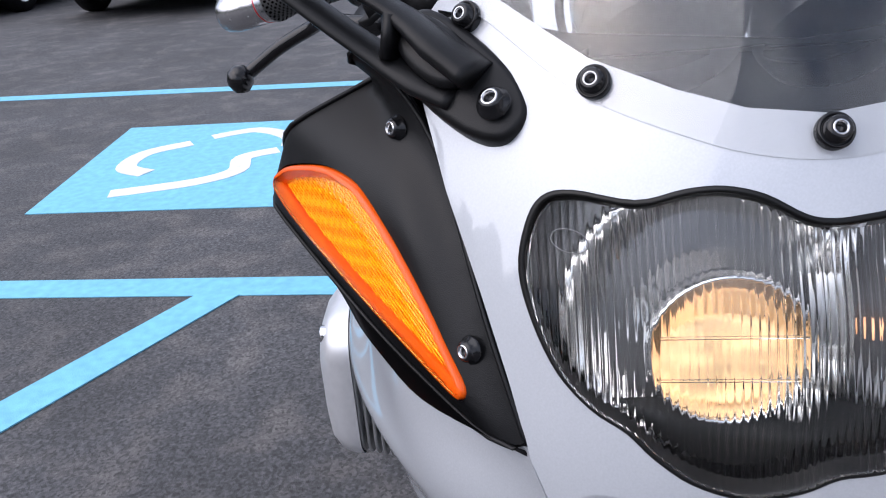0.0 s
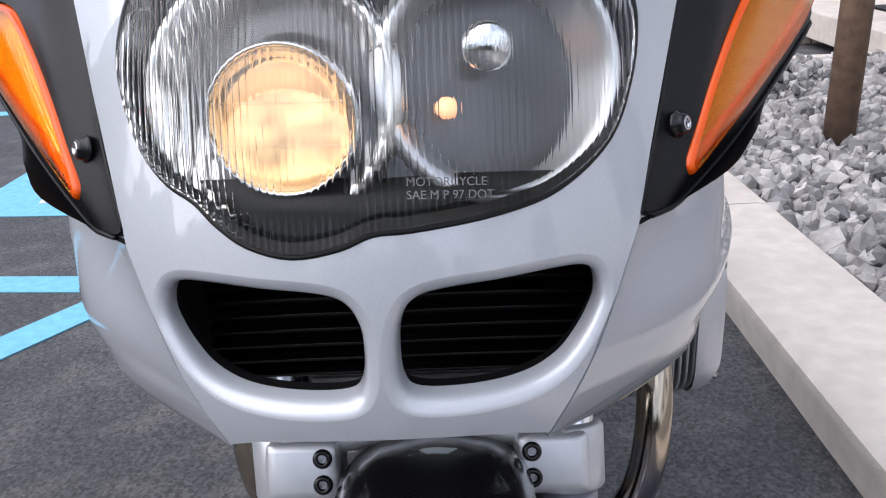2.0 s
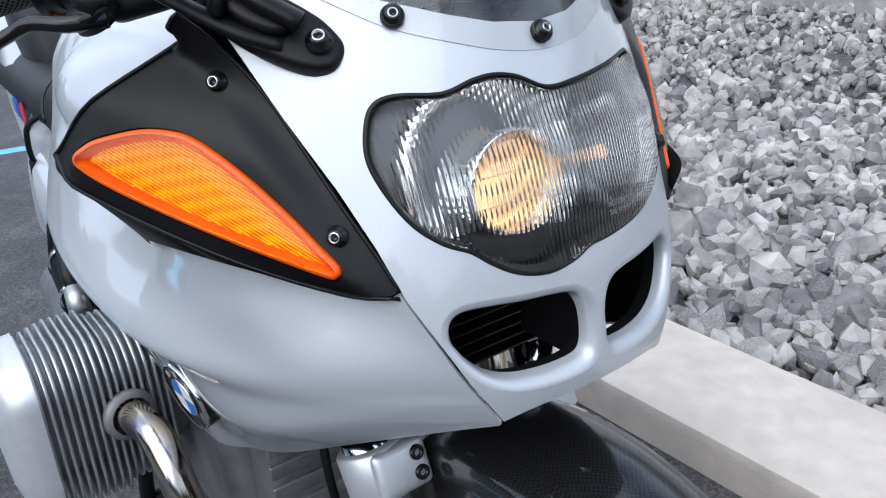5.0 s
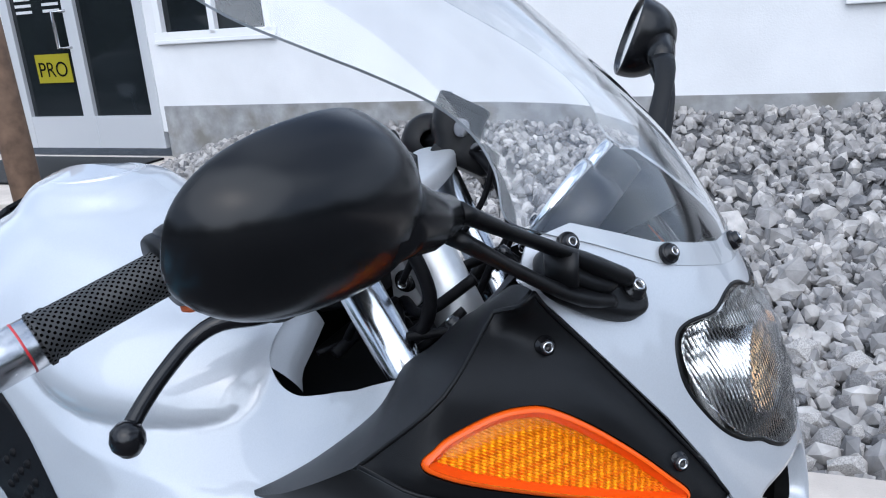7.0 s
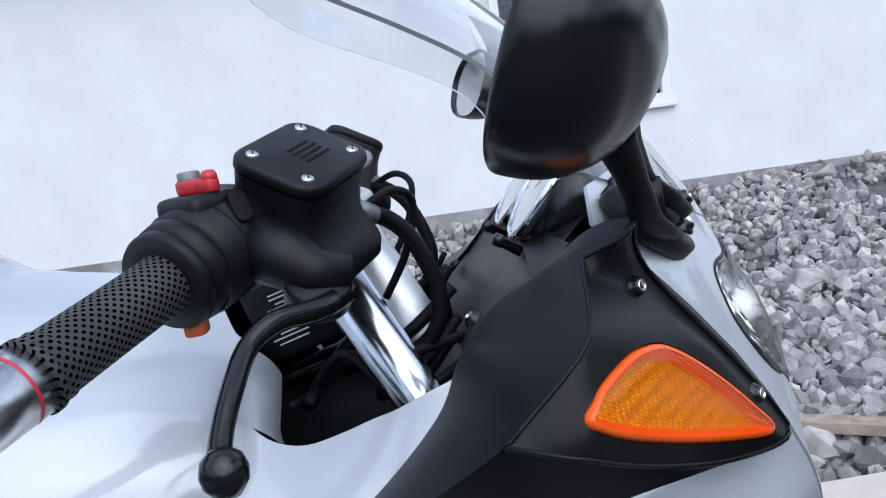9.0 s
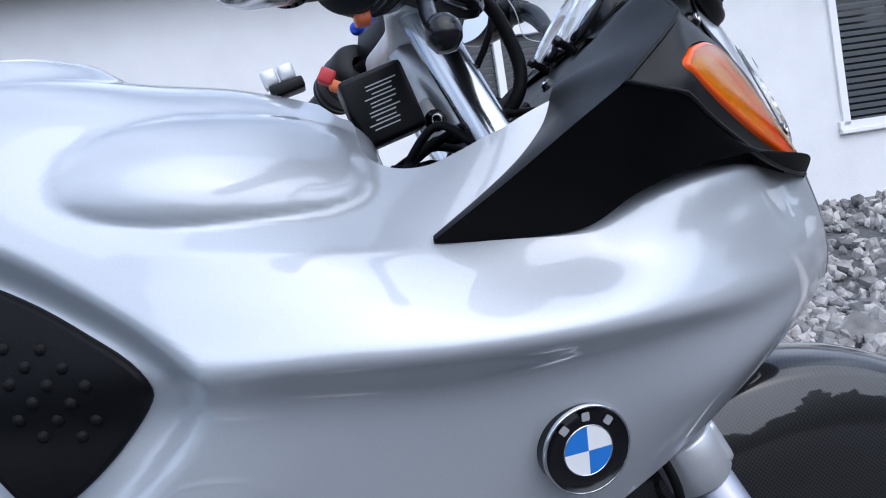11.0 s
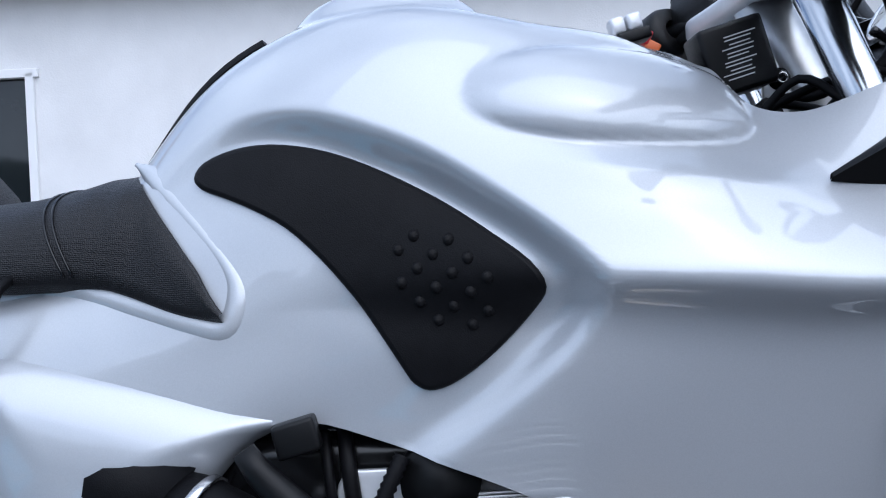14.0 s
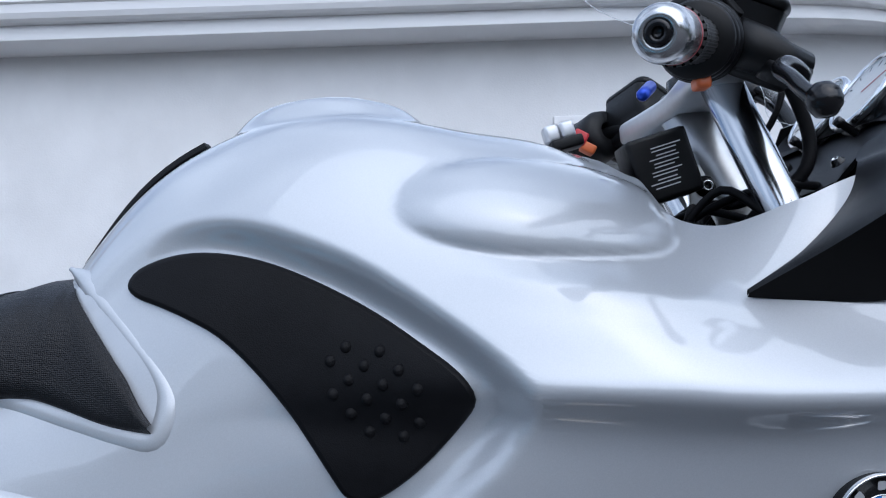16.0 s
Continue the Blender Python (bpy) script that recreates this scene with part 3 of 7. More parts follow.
# flanks and tank: lines along the machine, each (half width, height) over y
YS = (0.05, 0.12, 0.20, 0.28, 0.36, 0.44, 0.52, 0.60, 0.68, 0.76, 0.84, 0.92, 1.0, 1.12)
LINES = [
    ((0.128, 0.14, 0.15, 0.15, 0.06, 0.0, 0, 0, 0, 0, 0, 0, 0, 0), (0.83, 0.89, 0.92, 0.935, 0.945, 0.955, 0.975, 0.988, 0.998, 1.003, 0.972, 0.908, 0.79, 0.75)),
    ((0.127, 0.145, 0.165, 0.17, 0.15, 0.108, 0.10, 0.112, 0.115, 0.105, 0.085, 0.07, 0.05, 0.05), (0.815, 0.87, 0.895, 0.912, 0.912, 0.895, 0.932, 0.945, 0.960, 0.965, 0.945, 0.885, 0.785, 0.75)),
    ((0.126, 0.148, 0.178, 0.188, 0.178, 0.155, 0.168, 0.178, 0.175, 0.165, 0.145, 0.118, 0.10, 0.10), (0.80, 0.84, 0.850, 0.866, 0.878, 0.862, 0.862, 0.875, 0.890, 0.900, 0.89, 0.845, 0.77, 0.745)),
    ((0.122, 0.149, 0.188, 0.206, 0.208, 0.215, 0.222, 0.220, 0.205, 0.190, 0.170, 0.147, 0.13, 0.13), (0.785, 0.81, 0.80, 0.81, 0.815, 0.803, 0.810, 0.822, 0.84, 0.85, 0.85, 0.81, 0.755, 0.738)),
    ((0.118, 0.157, 0.200, 0.222, 0.231, 0.243, 0.246, 0.241, 0.222, 0.203, 0.183, 0.162, 0.15, 0.15), (0.77, 0.785, 0.774, 0.77, 0.770, 0.772, 0.778, 0.786, 0.80, 0.815, 0.815, 0.775, 0.74, 0.728)),
    ((0.112, 0.169, 0.214, 0.243, 0.255, 0.261, 0.261, 0.253, 0.236, 0.212, 0.192, 0.175, 0.168, 0.168), (0.755, 0.755, 0.745, 0.740, 0.740, 0.745, 0.750, 0.754, 0.766, 0.78, 0.78, 0.74, 0.715, 0.71)),
    ((0.105, 0.170, 0.218, 0.248, 0.260, 0.265, 0.264, 0.256, 0.240, 0.218, 0.198, 0.185, 0.18, 0.18), (0.735, 0.728, 0.718, 0.716, 0.718, 0.723, 0.728, 0.733, 0.736, 0.74, 0.74, 0.70, 0.68, 0.68)),
    ((0.102, 0.164, 0.208, 0.230, 0.234, 0.237, 0.237, 0.234, 0.228, 0.215, 0.200, 0.188, 0.184, 0.184), (0.722, 0.709, 0.697, 0.698, 0.697, 0.700, 0.706, 0.711, 0.714, 0.718, 0.72, 0.68, 0.66, 0.66)),
    ((0.096, 0.158, 0.201, 0.216, 0.216, 0.218, 0.220, 0.222, 0.224, 0.215, 0.200, 0.190, 0.187, 0.187), (0.712, 0.695, 0.668, 0.655, 0.655, 0.658, 0.664, 0.670, 0.683, 0.694, 0.70, 0.66, 0.64, 0.64)),
    ((0.09, 0.147, 0.183, 0.193, 0.191, 0.192, 0.197, 0.204, 0.213, 0.210, 0.200, 0.192, 0.19, 0.19), (0.702, 0.681, 0.646, 0.615, 0.590, 0.575, 0.592, 0.613, 0.642, 0.662, 0.668, 0.62, 0.60, 0.60)),
    ((0.083, 0.132, 0.158, 0.165, 0.166, 0.167, 0.172, 0.183, 0.200, 0.202, 0.196, 0.19, 0.19, 0.19), (0.692, 0.667, 0.625, 0.580, 0.541, 0.506, 0.522, 0.556, 0.596, 0.626, 0.638, 0.585, 0.56, 0.56)),
]
GUIDES = [(Spline(YS, w), Spline(YS, z)) for w, z in LINES]
NG = len(GUIDES)
SECTIONS = {}
# edge of the hollow that holds the knee pad: arch above, fold in front
HOLLOW = [np.array(q) for q in smooth_loop([(0.99, 0.78), (0.945, 0.815), (0.895, 0.853), (0.862, 0.870), (0.825, 0.872), (0.785, 0.863), (0.726, 0.836), (0.670, 0.796), (0.628, 0.760), (0.608, 0.733),
                                            (0.611, 0.706), (0.650, 0.663), (0.712, 0.612), (0.742, 0.585)], 4, closed=False)]
HOLLOW_FACE = HOLLOW + [np.array((0.8, 0.4)), np.array((1.3, 0.4)), np.array((1.3, 0.78))]


def section(y):
    k = round(y, 4)
    if k not in SECTIONS:
        SECTIONS[k] = (Spline(range(NG), [g[0](k) for g in GUIDES]), Spline(range(NG), [g[1](k) for g in GUIDES]))
    return SECTIONS[k]


def shell(y, s):
    """The outer skin at y, s steps down from the spine: half width and height, before hollows and bumps."""
    a, b = section(y)
    return max(a(s), 0.0), b(s)


SEAM_W = Spline([q[1] for q in SEAM], [q[0] for q in SEAM])
SEAM_FIX = {}


def seam_y(z):
    return NOSE_Y(z) + NOSE_K(z) * SEAM_W(z) ** 2


def seam_fix(z):
    """How far the skin must move out to meet the cowl at its seam."""
    k = round(min(max(z, 0.69), 0.815), 3)
    if k not in SEAM_FIX:
        SEAM_FIX[k] = SEAM_W(k) - shell(seam_y(k), find_s(seam_y(k), k))[0]
    return SEAM_FIX[k]


# lower lip of the black side panel, where the painted skin comes up to meet it
UNDER_EDGE = [(-0.131, 0.090, 0.792), (-0.150, 0.098, 0.799), (-0.184, 0.115, 0.812), (-0.205, 0.145, 0.818), (-0.228, 0.19, 0.823), (-0.240, 0.245, 0.820), (-0.236, 0.29, 0.808), (-0.223, 0.328, 0.790), (-0.221, 0.39, 0.793), (-0.2215, 0.439, 0.799)]
UNDER_Y = [q[1] for q in UNDER_EDGE if q[1] > 0.11]
UNDER_W, UNDER_Z = (Spline(UNDER_Y, [abs(q[k]) for q in UNDER_EDGE if q[1] > 0.11]) for k in (0, 2))
LIP_FIX = {}


def seamed(y, s):
    w, z = shell(y, s)
    if y < 0.24 and s > 1:
        w += (seam_fix(z) - 0.0006) * (1 - step(0.0, 0.10, y - seam_y(min(max(z, 0.69), 0.815)))) * step(0.86, 0.82, z)
    return w, z


def lip_fix(y):
    """Height of the lip at y, and how far the skin must move out to reach it."""
    k = round(y, 3)
    if k not in LIP_FIX:
        zu = UNDER_Z(k)
        LIP_FIX[k] = zu, max(0.0, UNDER_W(k) - 0.006 - seamed(k, find_s(k, zu))[0])
    return LIP_FIX[k]


def settle(w, y, z):
    """Draws the back of the tank out to its full length: half width, y and height."""
    b = step(0.40, 0.52, y)
    if b <= 0:
        return w, y, z
    u, v, o = min(y, 1.08) - 0.75, z - 0.75, min(w, 0.26) - 0.15
    dy = 0.0196 + 0.0909 * u - 0.0469 * v - 0.0817 * o + 0.2034 * u * u - 0.1514 * u * v + 0.0329 * u * o + 0.0587 * v * v - 0.0836 * v * o - 0.0461 * o * o
    dz = 0.0077 + 0.0405 * u + 0.0757 * v + 0.0616 * o + 0.1709 * u * v + 0.0121 * u * o - 0.1559 * v * v + 0.0288 * v * o - 0.0109 * o * o
    return w, y + b * dy, z + b * dz


def settled(ob):
    """The same for a finished part that lies behind the tank."""
    for v in ob.data.vertices:
        v.co.y, v.co.z = settle(abs(v.co.x), v.co.y, v.co.z)[1:]
    return ob


def skin(y, s):
    """Half width, y and height of the finished skin."""
    w, z = seamed(y, s)
    if 0.085 < y < 0.38 and s > 1:
        zu, gap = lip_fix(y)
        w += 0.6 * gap * step(zu - 0.09, zu - 0.012, z) * (1 - step(zu - 0.010, zu - 0.001, z)) * step(0.12, 0.19, y) * (1 - step(0.23, 0.37, y))
    q = np.array([(y, z)])
    if s > 2.2 and y > 0.55:
        d = far_from(q, HOLLOW, closed=False)[0]
        d = d if inside(q, HOLLOW_FACE)[0] else -d
        deep = 0.030 * lerp(y, (0.60, 0.72, 0.80, 0.88, 0.96, 1.02), (1, 1, 0.85, 0.5, 0.15, 0)) * lerp(z, (0.56, 0.64, 0.72), (0.45, 0.8, 1))
        w -= deep * step(-0.003, lerp(y, (0.66, 0.76), (0.020, 0.027)), d)
    # ridge along the shoulder, below the bulge
    if 0.43 < y < 0.66 and 2 < s < 5:
        w += 0.0035 * max(0.0, 1 - abs(z - lerp(y, (0.44, 0.52, 0.59, 0.64), (0.797, 0.802, 0.811, 0.819))) / 0.022) ** 1.5 * step(0.43, 0.47, y) * step(0.66, 0.60, y)
    # bulge on the tank's shoulder with a blunt front end
    e = abs((y - 0.580) / (0.110 if y > 0.580 else 0.125)) ** (2.0 if y > 0.580 else 5.0) + ((z - 0.872) / (0.055 if z > 0.872 else 0.040)) ** 2
    if e < 1 and s < 5:
        b = 0.027 * (1 - e) ** 0.75 * step(0.455, 0.480, y)
        w, z = w + b * 0.9, z + b * 0.22
    # filler surround
    if s < 2:
        z += 0.015 * (1 - step(0.062, 0.092, math.hypot(w, (y - 0.74) * 0.9)))
    return settle(w, y, z)


def find_s(y, z, lo=1.0, hi=NG - 1.0):
    for _ in range(30):
        m = (lo + hi) / 2
        if shell(y, m)[1] > z:
            lo = m
        else:
            hi = m
    return lo


def find_s_w(y, w, lo=0.0, hi=4.0):
    for _ in range(30):
        m = (lo + hi) / 2
        if shell(y, m)[0] < w:
            lo = m
        else:
            hi = m
    return lo


# the sheet's edge in (y, s): front seam, bottom, tail, spine, and round the fork opening
SCALE = 11.0


FORK_GAP = ((0.462, 0.075), (0.463, 0.105), (0.464, 0.125), (0.460, 0.140), (0.446, 0.153), (0.425, 0.163), (0.400, 0.169), (0.378, 0.174), (0.360, 0.178), (0.338, 0.180), (0.318, 0.180), (0.30, 0.180))


def edge_loop():
    e = []
    for z in np.linspace(0.694, 0.80, 8):
        y = seam_y(z) + 0.0026
        e.append((y, find_s(y, z)))
    front = list(reversed(e))
    bottom = [(y, NG - 1.0) for y in np.linspace(0.055, 1.12, 70)]
    tail = [(1.12, s) for s in np.linspace(NG - 1.3, 0, 20)]
    spine = [(y, 0.0) for y in np.linspace(1.10, 0.52, 48)]
    hole = [(0.480, 0.3), (0.470, 0.6)] + [(y, find_s_w(y, w)) for y, w in FORK_GAP]
    hole = [tuple(q) for q in smooth_loop(hole, 4, closed=False)]
    over = [(y, find_s(y, z)) for y, z in ((0.28, 0.88), (0.24, 0.87), (0.20, 0.855), (0.16, 0.84), (0.13, 0.825), (0.11, 0.812))]
    return [(y, s / SCALE) for y, s in front + bottom + tail + spine + hole + over]


BODY_EDGE = edge_loop()
for s in (-1, 1):
    body = part("side_fairing", patch(BODY_EDGE, [], 0.0072, lambda u, v: (lambda q: Vector((s * q[0], q[1], q[2])))(skin(u, v * SCALE)), flip=s > 0), SILVER, bike,
                "silver painted tank and side fairing in one sweep", thick=0.003, lining=DARK)
    # the tank's front end turns in towards the frame
    rim = [skin(y, find_s_w(y, w)) for y, w in FORK_GAP[:4]]
    rim = [tuple(q) for q in smooth_loop([(s * w, y + 0.001, z - 0.001) for w, y, z in rim], 4, closed=False)]
    part("tank_front", ruled(rim, [(x * 0.90, y - 0.020, z - 0.030) for x, y, z in rim], 6, 0.004, (0, -1, 0), flip=s < 0), SILVER, bike, "silver front end of the tank")

# knee pads
PAD = smooth_loop([(0.893, 0.823), (0.885, 0.835), (0.862, 0.844), (0.835, 0.846), (0.803, 0.841), (0.772, 0.830), (0.738, 0.813), (0.707, 0.794), (0.678, 0.772), (0.652, 0.750), (0.641, 0.731),
                   (0.647, 0.716), (0.667, 0.694), (0.688, 0.676), (0.707, 0.664), (0.722, 0.6605), (0.733, 0.666), (0.740, 0.676), (0.755, 0.700), (0.773, 0.727), (0.797, 0.756), (0.822, 0.780), (0.847, 0.795), (0.868, 0.805), (0.886, 0.813)], 3)


def on_skin(y, z, out=0.0):
    w, y1, z1 = skin(y, find_s(y, z))
    return w + out, y1, z1


for s in (-1, 1):
    rim = offset_loop(PAD, -0.004)
    bm = patch(rim, [], 0.008, lambda u, v: (lambda q: Vector((s * q[0], q[1], q[2])))(on_skin(u, v, 0.0062)), flip=s < 0)
    pad = part("knee_pad", bm, RUBBER, bike, "black rubber knee pad with round studs")
    bm = bmesh.new()
    rings = []
    for d, o in ((-0.004, 0.0062), (-0.0015, 0.0055), (0.0, 0.003), (0.0, -0.001)):
        rings.append([bm.verts.new(Vector((s * q[0], q[1], q[2]))) for q in (on_skin(p[0], p[1], o) for p in offset_loop(PAD, d))])
    for r0, r1 in zip(rings, rings[1:]):
        for k in range(len(PAD)):
            bm.faces.new((r0[k], r0[(k + 1) % len(PAD)], r1[(k + 1) % len(PAD)], r1[k]))
    bmesh.ops.recalc_face_normals(bm, faces=bm.faces)
    part("pad_edge", bm, RUBBER, pad)
    bump = None
    for row, (count, shift) in enumerate(((2, 0), (3, -0.5), (3, 0), (3, -0.5), (3, 0), (2, 0.5))):
        for k in range(count):
            y = 0.7300 - 0.0238 * (k + shift) - 0.0008 * row
            z = 0.7705 - 0.0116 * row - 0.0038 * (k + shift)
            q = on_skin(y, z, 0.0055)
            if bump is None:
                bm = lathe([(0.0050, 0), (0.0045, 0.0016), (0.003, 0.0027), (0, 0.0031)], None, 14)
                bump = part("stud", bm, RUBBER, pad)
                st = bump
            else:
                st = new("stud", bump.data)
                st.parent = pad
            st.matrix_basis = Matrix.Translation((s * q[0], q[1], q[2])) @ Vector((s, -0.35, 0.15)).to_track_quat("Z", "Y").to_matrix().to_4x4()

# tank strip, filler cap
strip = [(0.0, y, GUIDES[0][1](y) + 0.004) for y in np.linspace(0.855, 0.958, 10)]
bm = bmesh.new()
rows = []
for x, y, z in strip:
    rows.append([bm.verts.new((dx, y + 0.3 * dz, z + dz - abs(dx) * 0.14)) for dx, dz in ((-0.03, -0.002), (-0.028, 0.003), (0, 0.005), (0.028, 0.003), (0.03, -0.002))])
for r0, r1 in zip(rows, rows[1:]):
    for k in range(4):
        bm.faces.new((r0[k], r0[k + 1], r1[k + 1], r1[k]))
settled(part("tank_strip", bm, RUBBER, bike, "black rubber strip at the back of the tank", thick=0.004))
capm = Matrix.Translation((0, 0.766, 1.0135)) @ Matrix.Rotation(radians(-1), 4, "X")
cap = part("filler_cap", lathe([(0.052, -0.004), (0.052, 0.001), (0.050, 0.0022), (0.044, 0.0022), (0.043, 0.0008), (0.042, 0.0022), (0.03, 0.003), (0, 0.0034)], capm, 48), ALU_PAINT, bike, "round silver filler cap")
part("key_flap", slab(rounded(0.030, 0.012, 0.005), capm @ Matrix.Translation((0.004, 0.002, 0.0034)) @ Matrix.Rotation(0.4, 4, "Z"), 0.003, 0.001), ALU_PAINT, cap)

# seat: one cushion whose wings reach forward beside the tank
SEAT_BOTTOM = Spline((0.900, 0.939, 0.967, 0.989, 1.015, 1.063, 1.12, 1.5), (0.727, 0.736, 0.747, 0.755, 0.761, 0.764, 0.766, 0.780))
SEAT_TOP_Y = (0.900, 0.908, 0.921, 0.943, 0.959, 0.973, 0.987, 1.000, 1.020, 1.043, 1.09, 1.15, 1.3, 1.5)
SEAT_TOP_Z = (0.731, 0.742, 0.767, 0.796, 0.817, 0.836, 0.850, 0.857, 0.856, 0.850, 0.842, 0.839, 0.846, 0.862)


def beside_tank(p, out):
    """Keeps a point of the cushion outside the painted body."""
    y, z = p[1], p[2]
    for _ in range(4):
        _, y1, z1 = settle(p[0], y, z)
        y, z = y + p[1] - y1, z + p[2] - z1
    return max(p[0], on_skin(y, z)[0] + out), p[1], p[2]


def seat_point(y, q):
    """Half width, y and height of the cushion at y, from its lower edge (q 0) to its middle or its front edge (q 1)."""
    a = q * math.pi / 2
    wb = lerp(y, (0.900, 0.95, 1.10, 1.5), (0.158, 0.166, 0.170, 0.165))
    wi = lerp(y, (0.900, 0.943, 0.973, 0.990, 1.002), (0.140, 0.118, 0.098, 0.05, 0.0))
    zb = SEAT_BOTTOM(y)
    p = wi + (wb - wi) * max(0.0, math.cos(a)) ** 0.62, y, zb + (lerp(y, SEAT_TOP_Y, SEAT_TOP_Z) - zb) * math.sin(a) ** 0.85
    return beside_tank(p, 0.003 + 0.010 * math.sin(math.pi * min(1.0, q + 0.1)) ** 0.5) if y < 1.06 and (y < 0.985 or q < 0.6) else p


bm, rows = bmesh.new(), []
SEAT_Q = [k / 14 for k in range(15)]
for y in sorted(set(np.linspace(0.900, 1.10, 41).tolist() + np.linspace(1.12, 1.46, 12).tolist())):
    half_row = [(lambda p: (p[0] - 0.014, p[1], p[2] - 0.008))(seat_point(y, 0))] + [seat_point(y, q) for q in SEAT_Q]
    rows.append([bm.verts.new((-w, yy, z)) for w, yy, z in half_row] + [bm.verts.new((w, yy, z)) for w, yy, z in reversed(half_row)])
for r0, r1 in zip(rows, rows[1:]):
    for k in range(len(r0) - 1):
        if k == 15 and r0[15].co.x < -0.02:
            continue
        bm.faces.new((r0[k], r1[k], r1[k + 1], r0[k + 1]))
bmesh.ops.remove_doubles(bm, verts=bm.verts, dist=1e-5)
bmesh.ops.recalc_face_normals(bm, faces=bm.faces)
seat = part("seat", bm, LEATHER, bike, "black embossed vinyl seat with a stitched seam")
for d in (0.0, 0.007):
    for s in (-1, 1):
        line = [(lambda p: (s * (p[0] + 0.0006), p[1], p[2] + 0.0006))(seat_point(1.020 + d + 0.040 * math.sin(q * math.pi / 2) ** 0.8, q)) for q in np.linspace(0.02, 0.98, 26)]
        part("stitched_seam", tube(line, 0.0010, 6), GLOSS, seat)

# raised lip round the front of the seat
LIP = smooth_loop([(0.945, 0.842), (0.928, 0.825), (0.888, 0.782), (0.863, 0.750), (0.857, 0.728), (0.866, 0.708), (0.890, 0.712), (0.926, 0.724), (0.976, 0.739), (1.04, 0.741)], 5, closed=False)
for s in (-1, 1):
    part("seat_lip", tube([(lambda q: (s * (max(q[0], 0.116 + 0.03 * step(0.86, 0.76, p[1])) - 0.0118), q[1], q[2]))(on_skin(p[0], p[1])) for p in LIP], [0.0095 * step(0, 6, k) + 0.003 * step(10, 22, k) + 0.002 for k in range(len(LIP))], 14), SILVER, bike, "silver lip round the seat front")

# black side panels with the turn signals
PO = Vector((-0.131, 0.089, 0.793))
PU, PV, PN = Vector((-0.5733, 0.7499, 0.3301)), Vector((0.3774, -0.1160, 0.9188)), Vector((-0.7273, -0.6513, 0.2166))
FACE = smooth_loop([(0.004, 0.006), (0.026, 0.023), (0.059, 0.046), (0.105, 0.078), (0.140, 0.101), (0.179, 0.122)], 4, closed=False) + \
    smooth_loop([(0.191, 0.128), (0.207, 0.103), (0.231, 0.066), (0.258, 0.027), (0.2765, 0.001)], 4, closed=False) + \
    smooth_loop([(0.25, -0.006), (0.196, -0.013), (0.111, -0.016), (0.043, -0.010), (0.009, -0.001)], 4, closed=False)
SIGNAL = smooth_loop([(0.2415, 0.013), (0.236, 0.0215), (0.227, 0.0305), (0.201, 0.046), (0.180, 0.0525), (0.162, 0.053), (0.130, 0.0445), (0.093, 0.030), (0.063, 0.0155), (0.0475, 0.0075), (0.0465, 0.0025),
                      (0.052, 0.0), (0.080, -0.001), (0.123, -0.001), (0.166, 0.0005), (0.208, 0.004), (0.232, 0.0085)], 4)


SEAM_U, SEAM_V = (0.004, 0.026, 0.059, 0.105, 0.140, 0.179, 0.191), (0.006, 0.023, 0.046, 0.078, 0.101, 0.122, 0.128)


def seam_gap(u):
    """How far the panel's plane lies inside the cowl along the seam."""
    p = PO + PU * u + PV * lerp(u, SEAM_U, SEAM_V)
    for _ in range(6):
        p = p + PN * ((p.y - nose(p.x, p.z).y) / -PN.y) * 0.9
    return (p - PO).dot(PN)


GAPS = Spline((0.0, 0.03, 0.06, 0.10, 0.14, 0.18, 0.20), [seam_gap(u) - 0.0012 for u in (0.0, 0.03, 0.06, 0.10, 0.14, 0.18, 0.20)])


def face(u, v, out=0.0):
    d = -0.012 + 0.032 * step(0.283, 0.236, u) * (1 - step(0.05, 0.125, v)) * (0.75 + 0.25 * step(-0.016, 0.006, v)) * (0.68 + 0.32 * min(1.0, u / 0.24))
    t = step(0.032, 0.0, lerp(u, SEAM_U, SEAM_V) - v) if u < 0.2 else 0.0
    d = d * (1 - t) + GAPS(u) * t
    return PO + PU * u + PV * v + PN * (d + out)


def screw(at, normal, s, parent, r=0.0075, name="screw"):
    """A dark socket-head screw with a pale rim."""
    m = Matrix.Translation(side(at, s)) @ Vector(side(normal, s)).to_track_quat("Z", "Y").to_matrix().to_4x4()
    ob = part(name, lathe([(r * 1.25, 0), (r * 1.2, r * 0.22), (r, r * 0.3), (r * 0.92, r * 0.75), (r * 0.7, r * 0.95), (r * 0.48, r), (r * 0.45, r * 0.4), (0, r * 0.4)], m, 20), GLOSS, parent)
    part("socket", lathe([(r * 0.62, r * 0.97), (r * 0.55, r * 1.03), (r * 0.46, r * 1.03), (r * 0.42, r * 0.6)], m, 16), STEEL, ob)
    return ob


REAR_EDGE = smooth_loop([(-0.179, 0.231, 0.968), (-0.160, 0.258, 0.946), (-0.132, 0.288, 0.922), (-0.150, 0.305, 0.907), (-0.1745, 0.318, 0.901), (-0.186, 0.337, 0.870), (-0.206, 0.383, 0.834), (-0.221, 0.439, 0.800)], 5, closed=False)
FOLD = [tuple(face(q[0], q[1])) for q in smooth_loop([(0.191, 0.128), (0.207, 0.103), (0.231, 0.066), (0.258, 0.027), (0.2765, 0.001)], 5, closed=False)] + \
    [tuple(q) for q in smooth_loop([face(0.2765, 0.001), (-0.277, 0.34, 0.862), (-0.258, 0.385, 0.834), (-0.224, 0.438, 0.802)], 5, closed=False)[1:]]


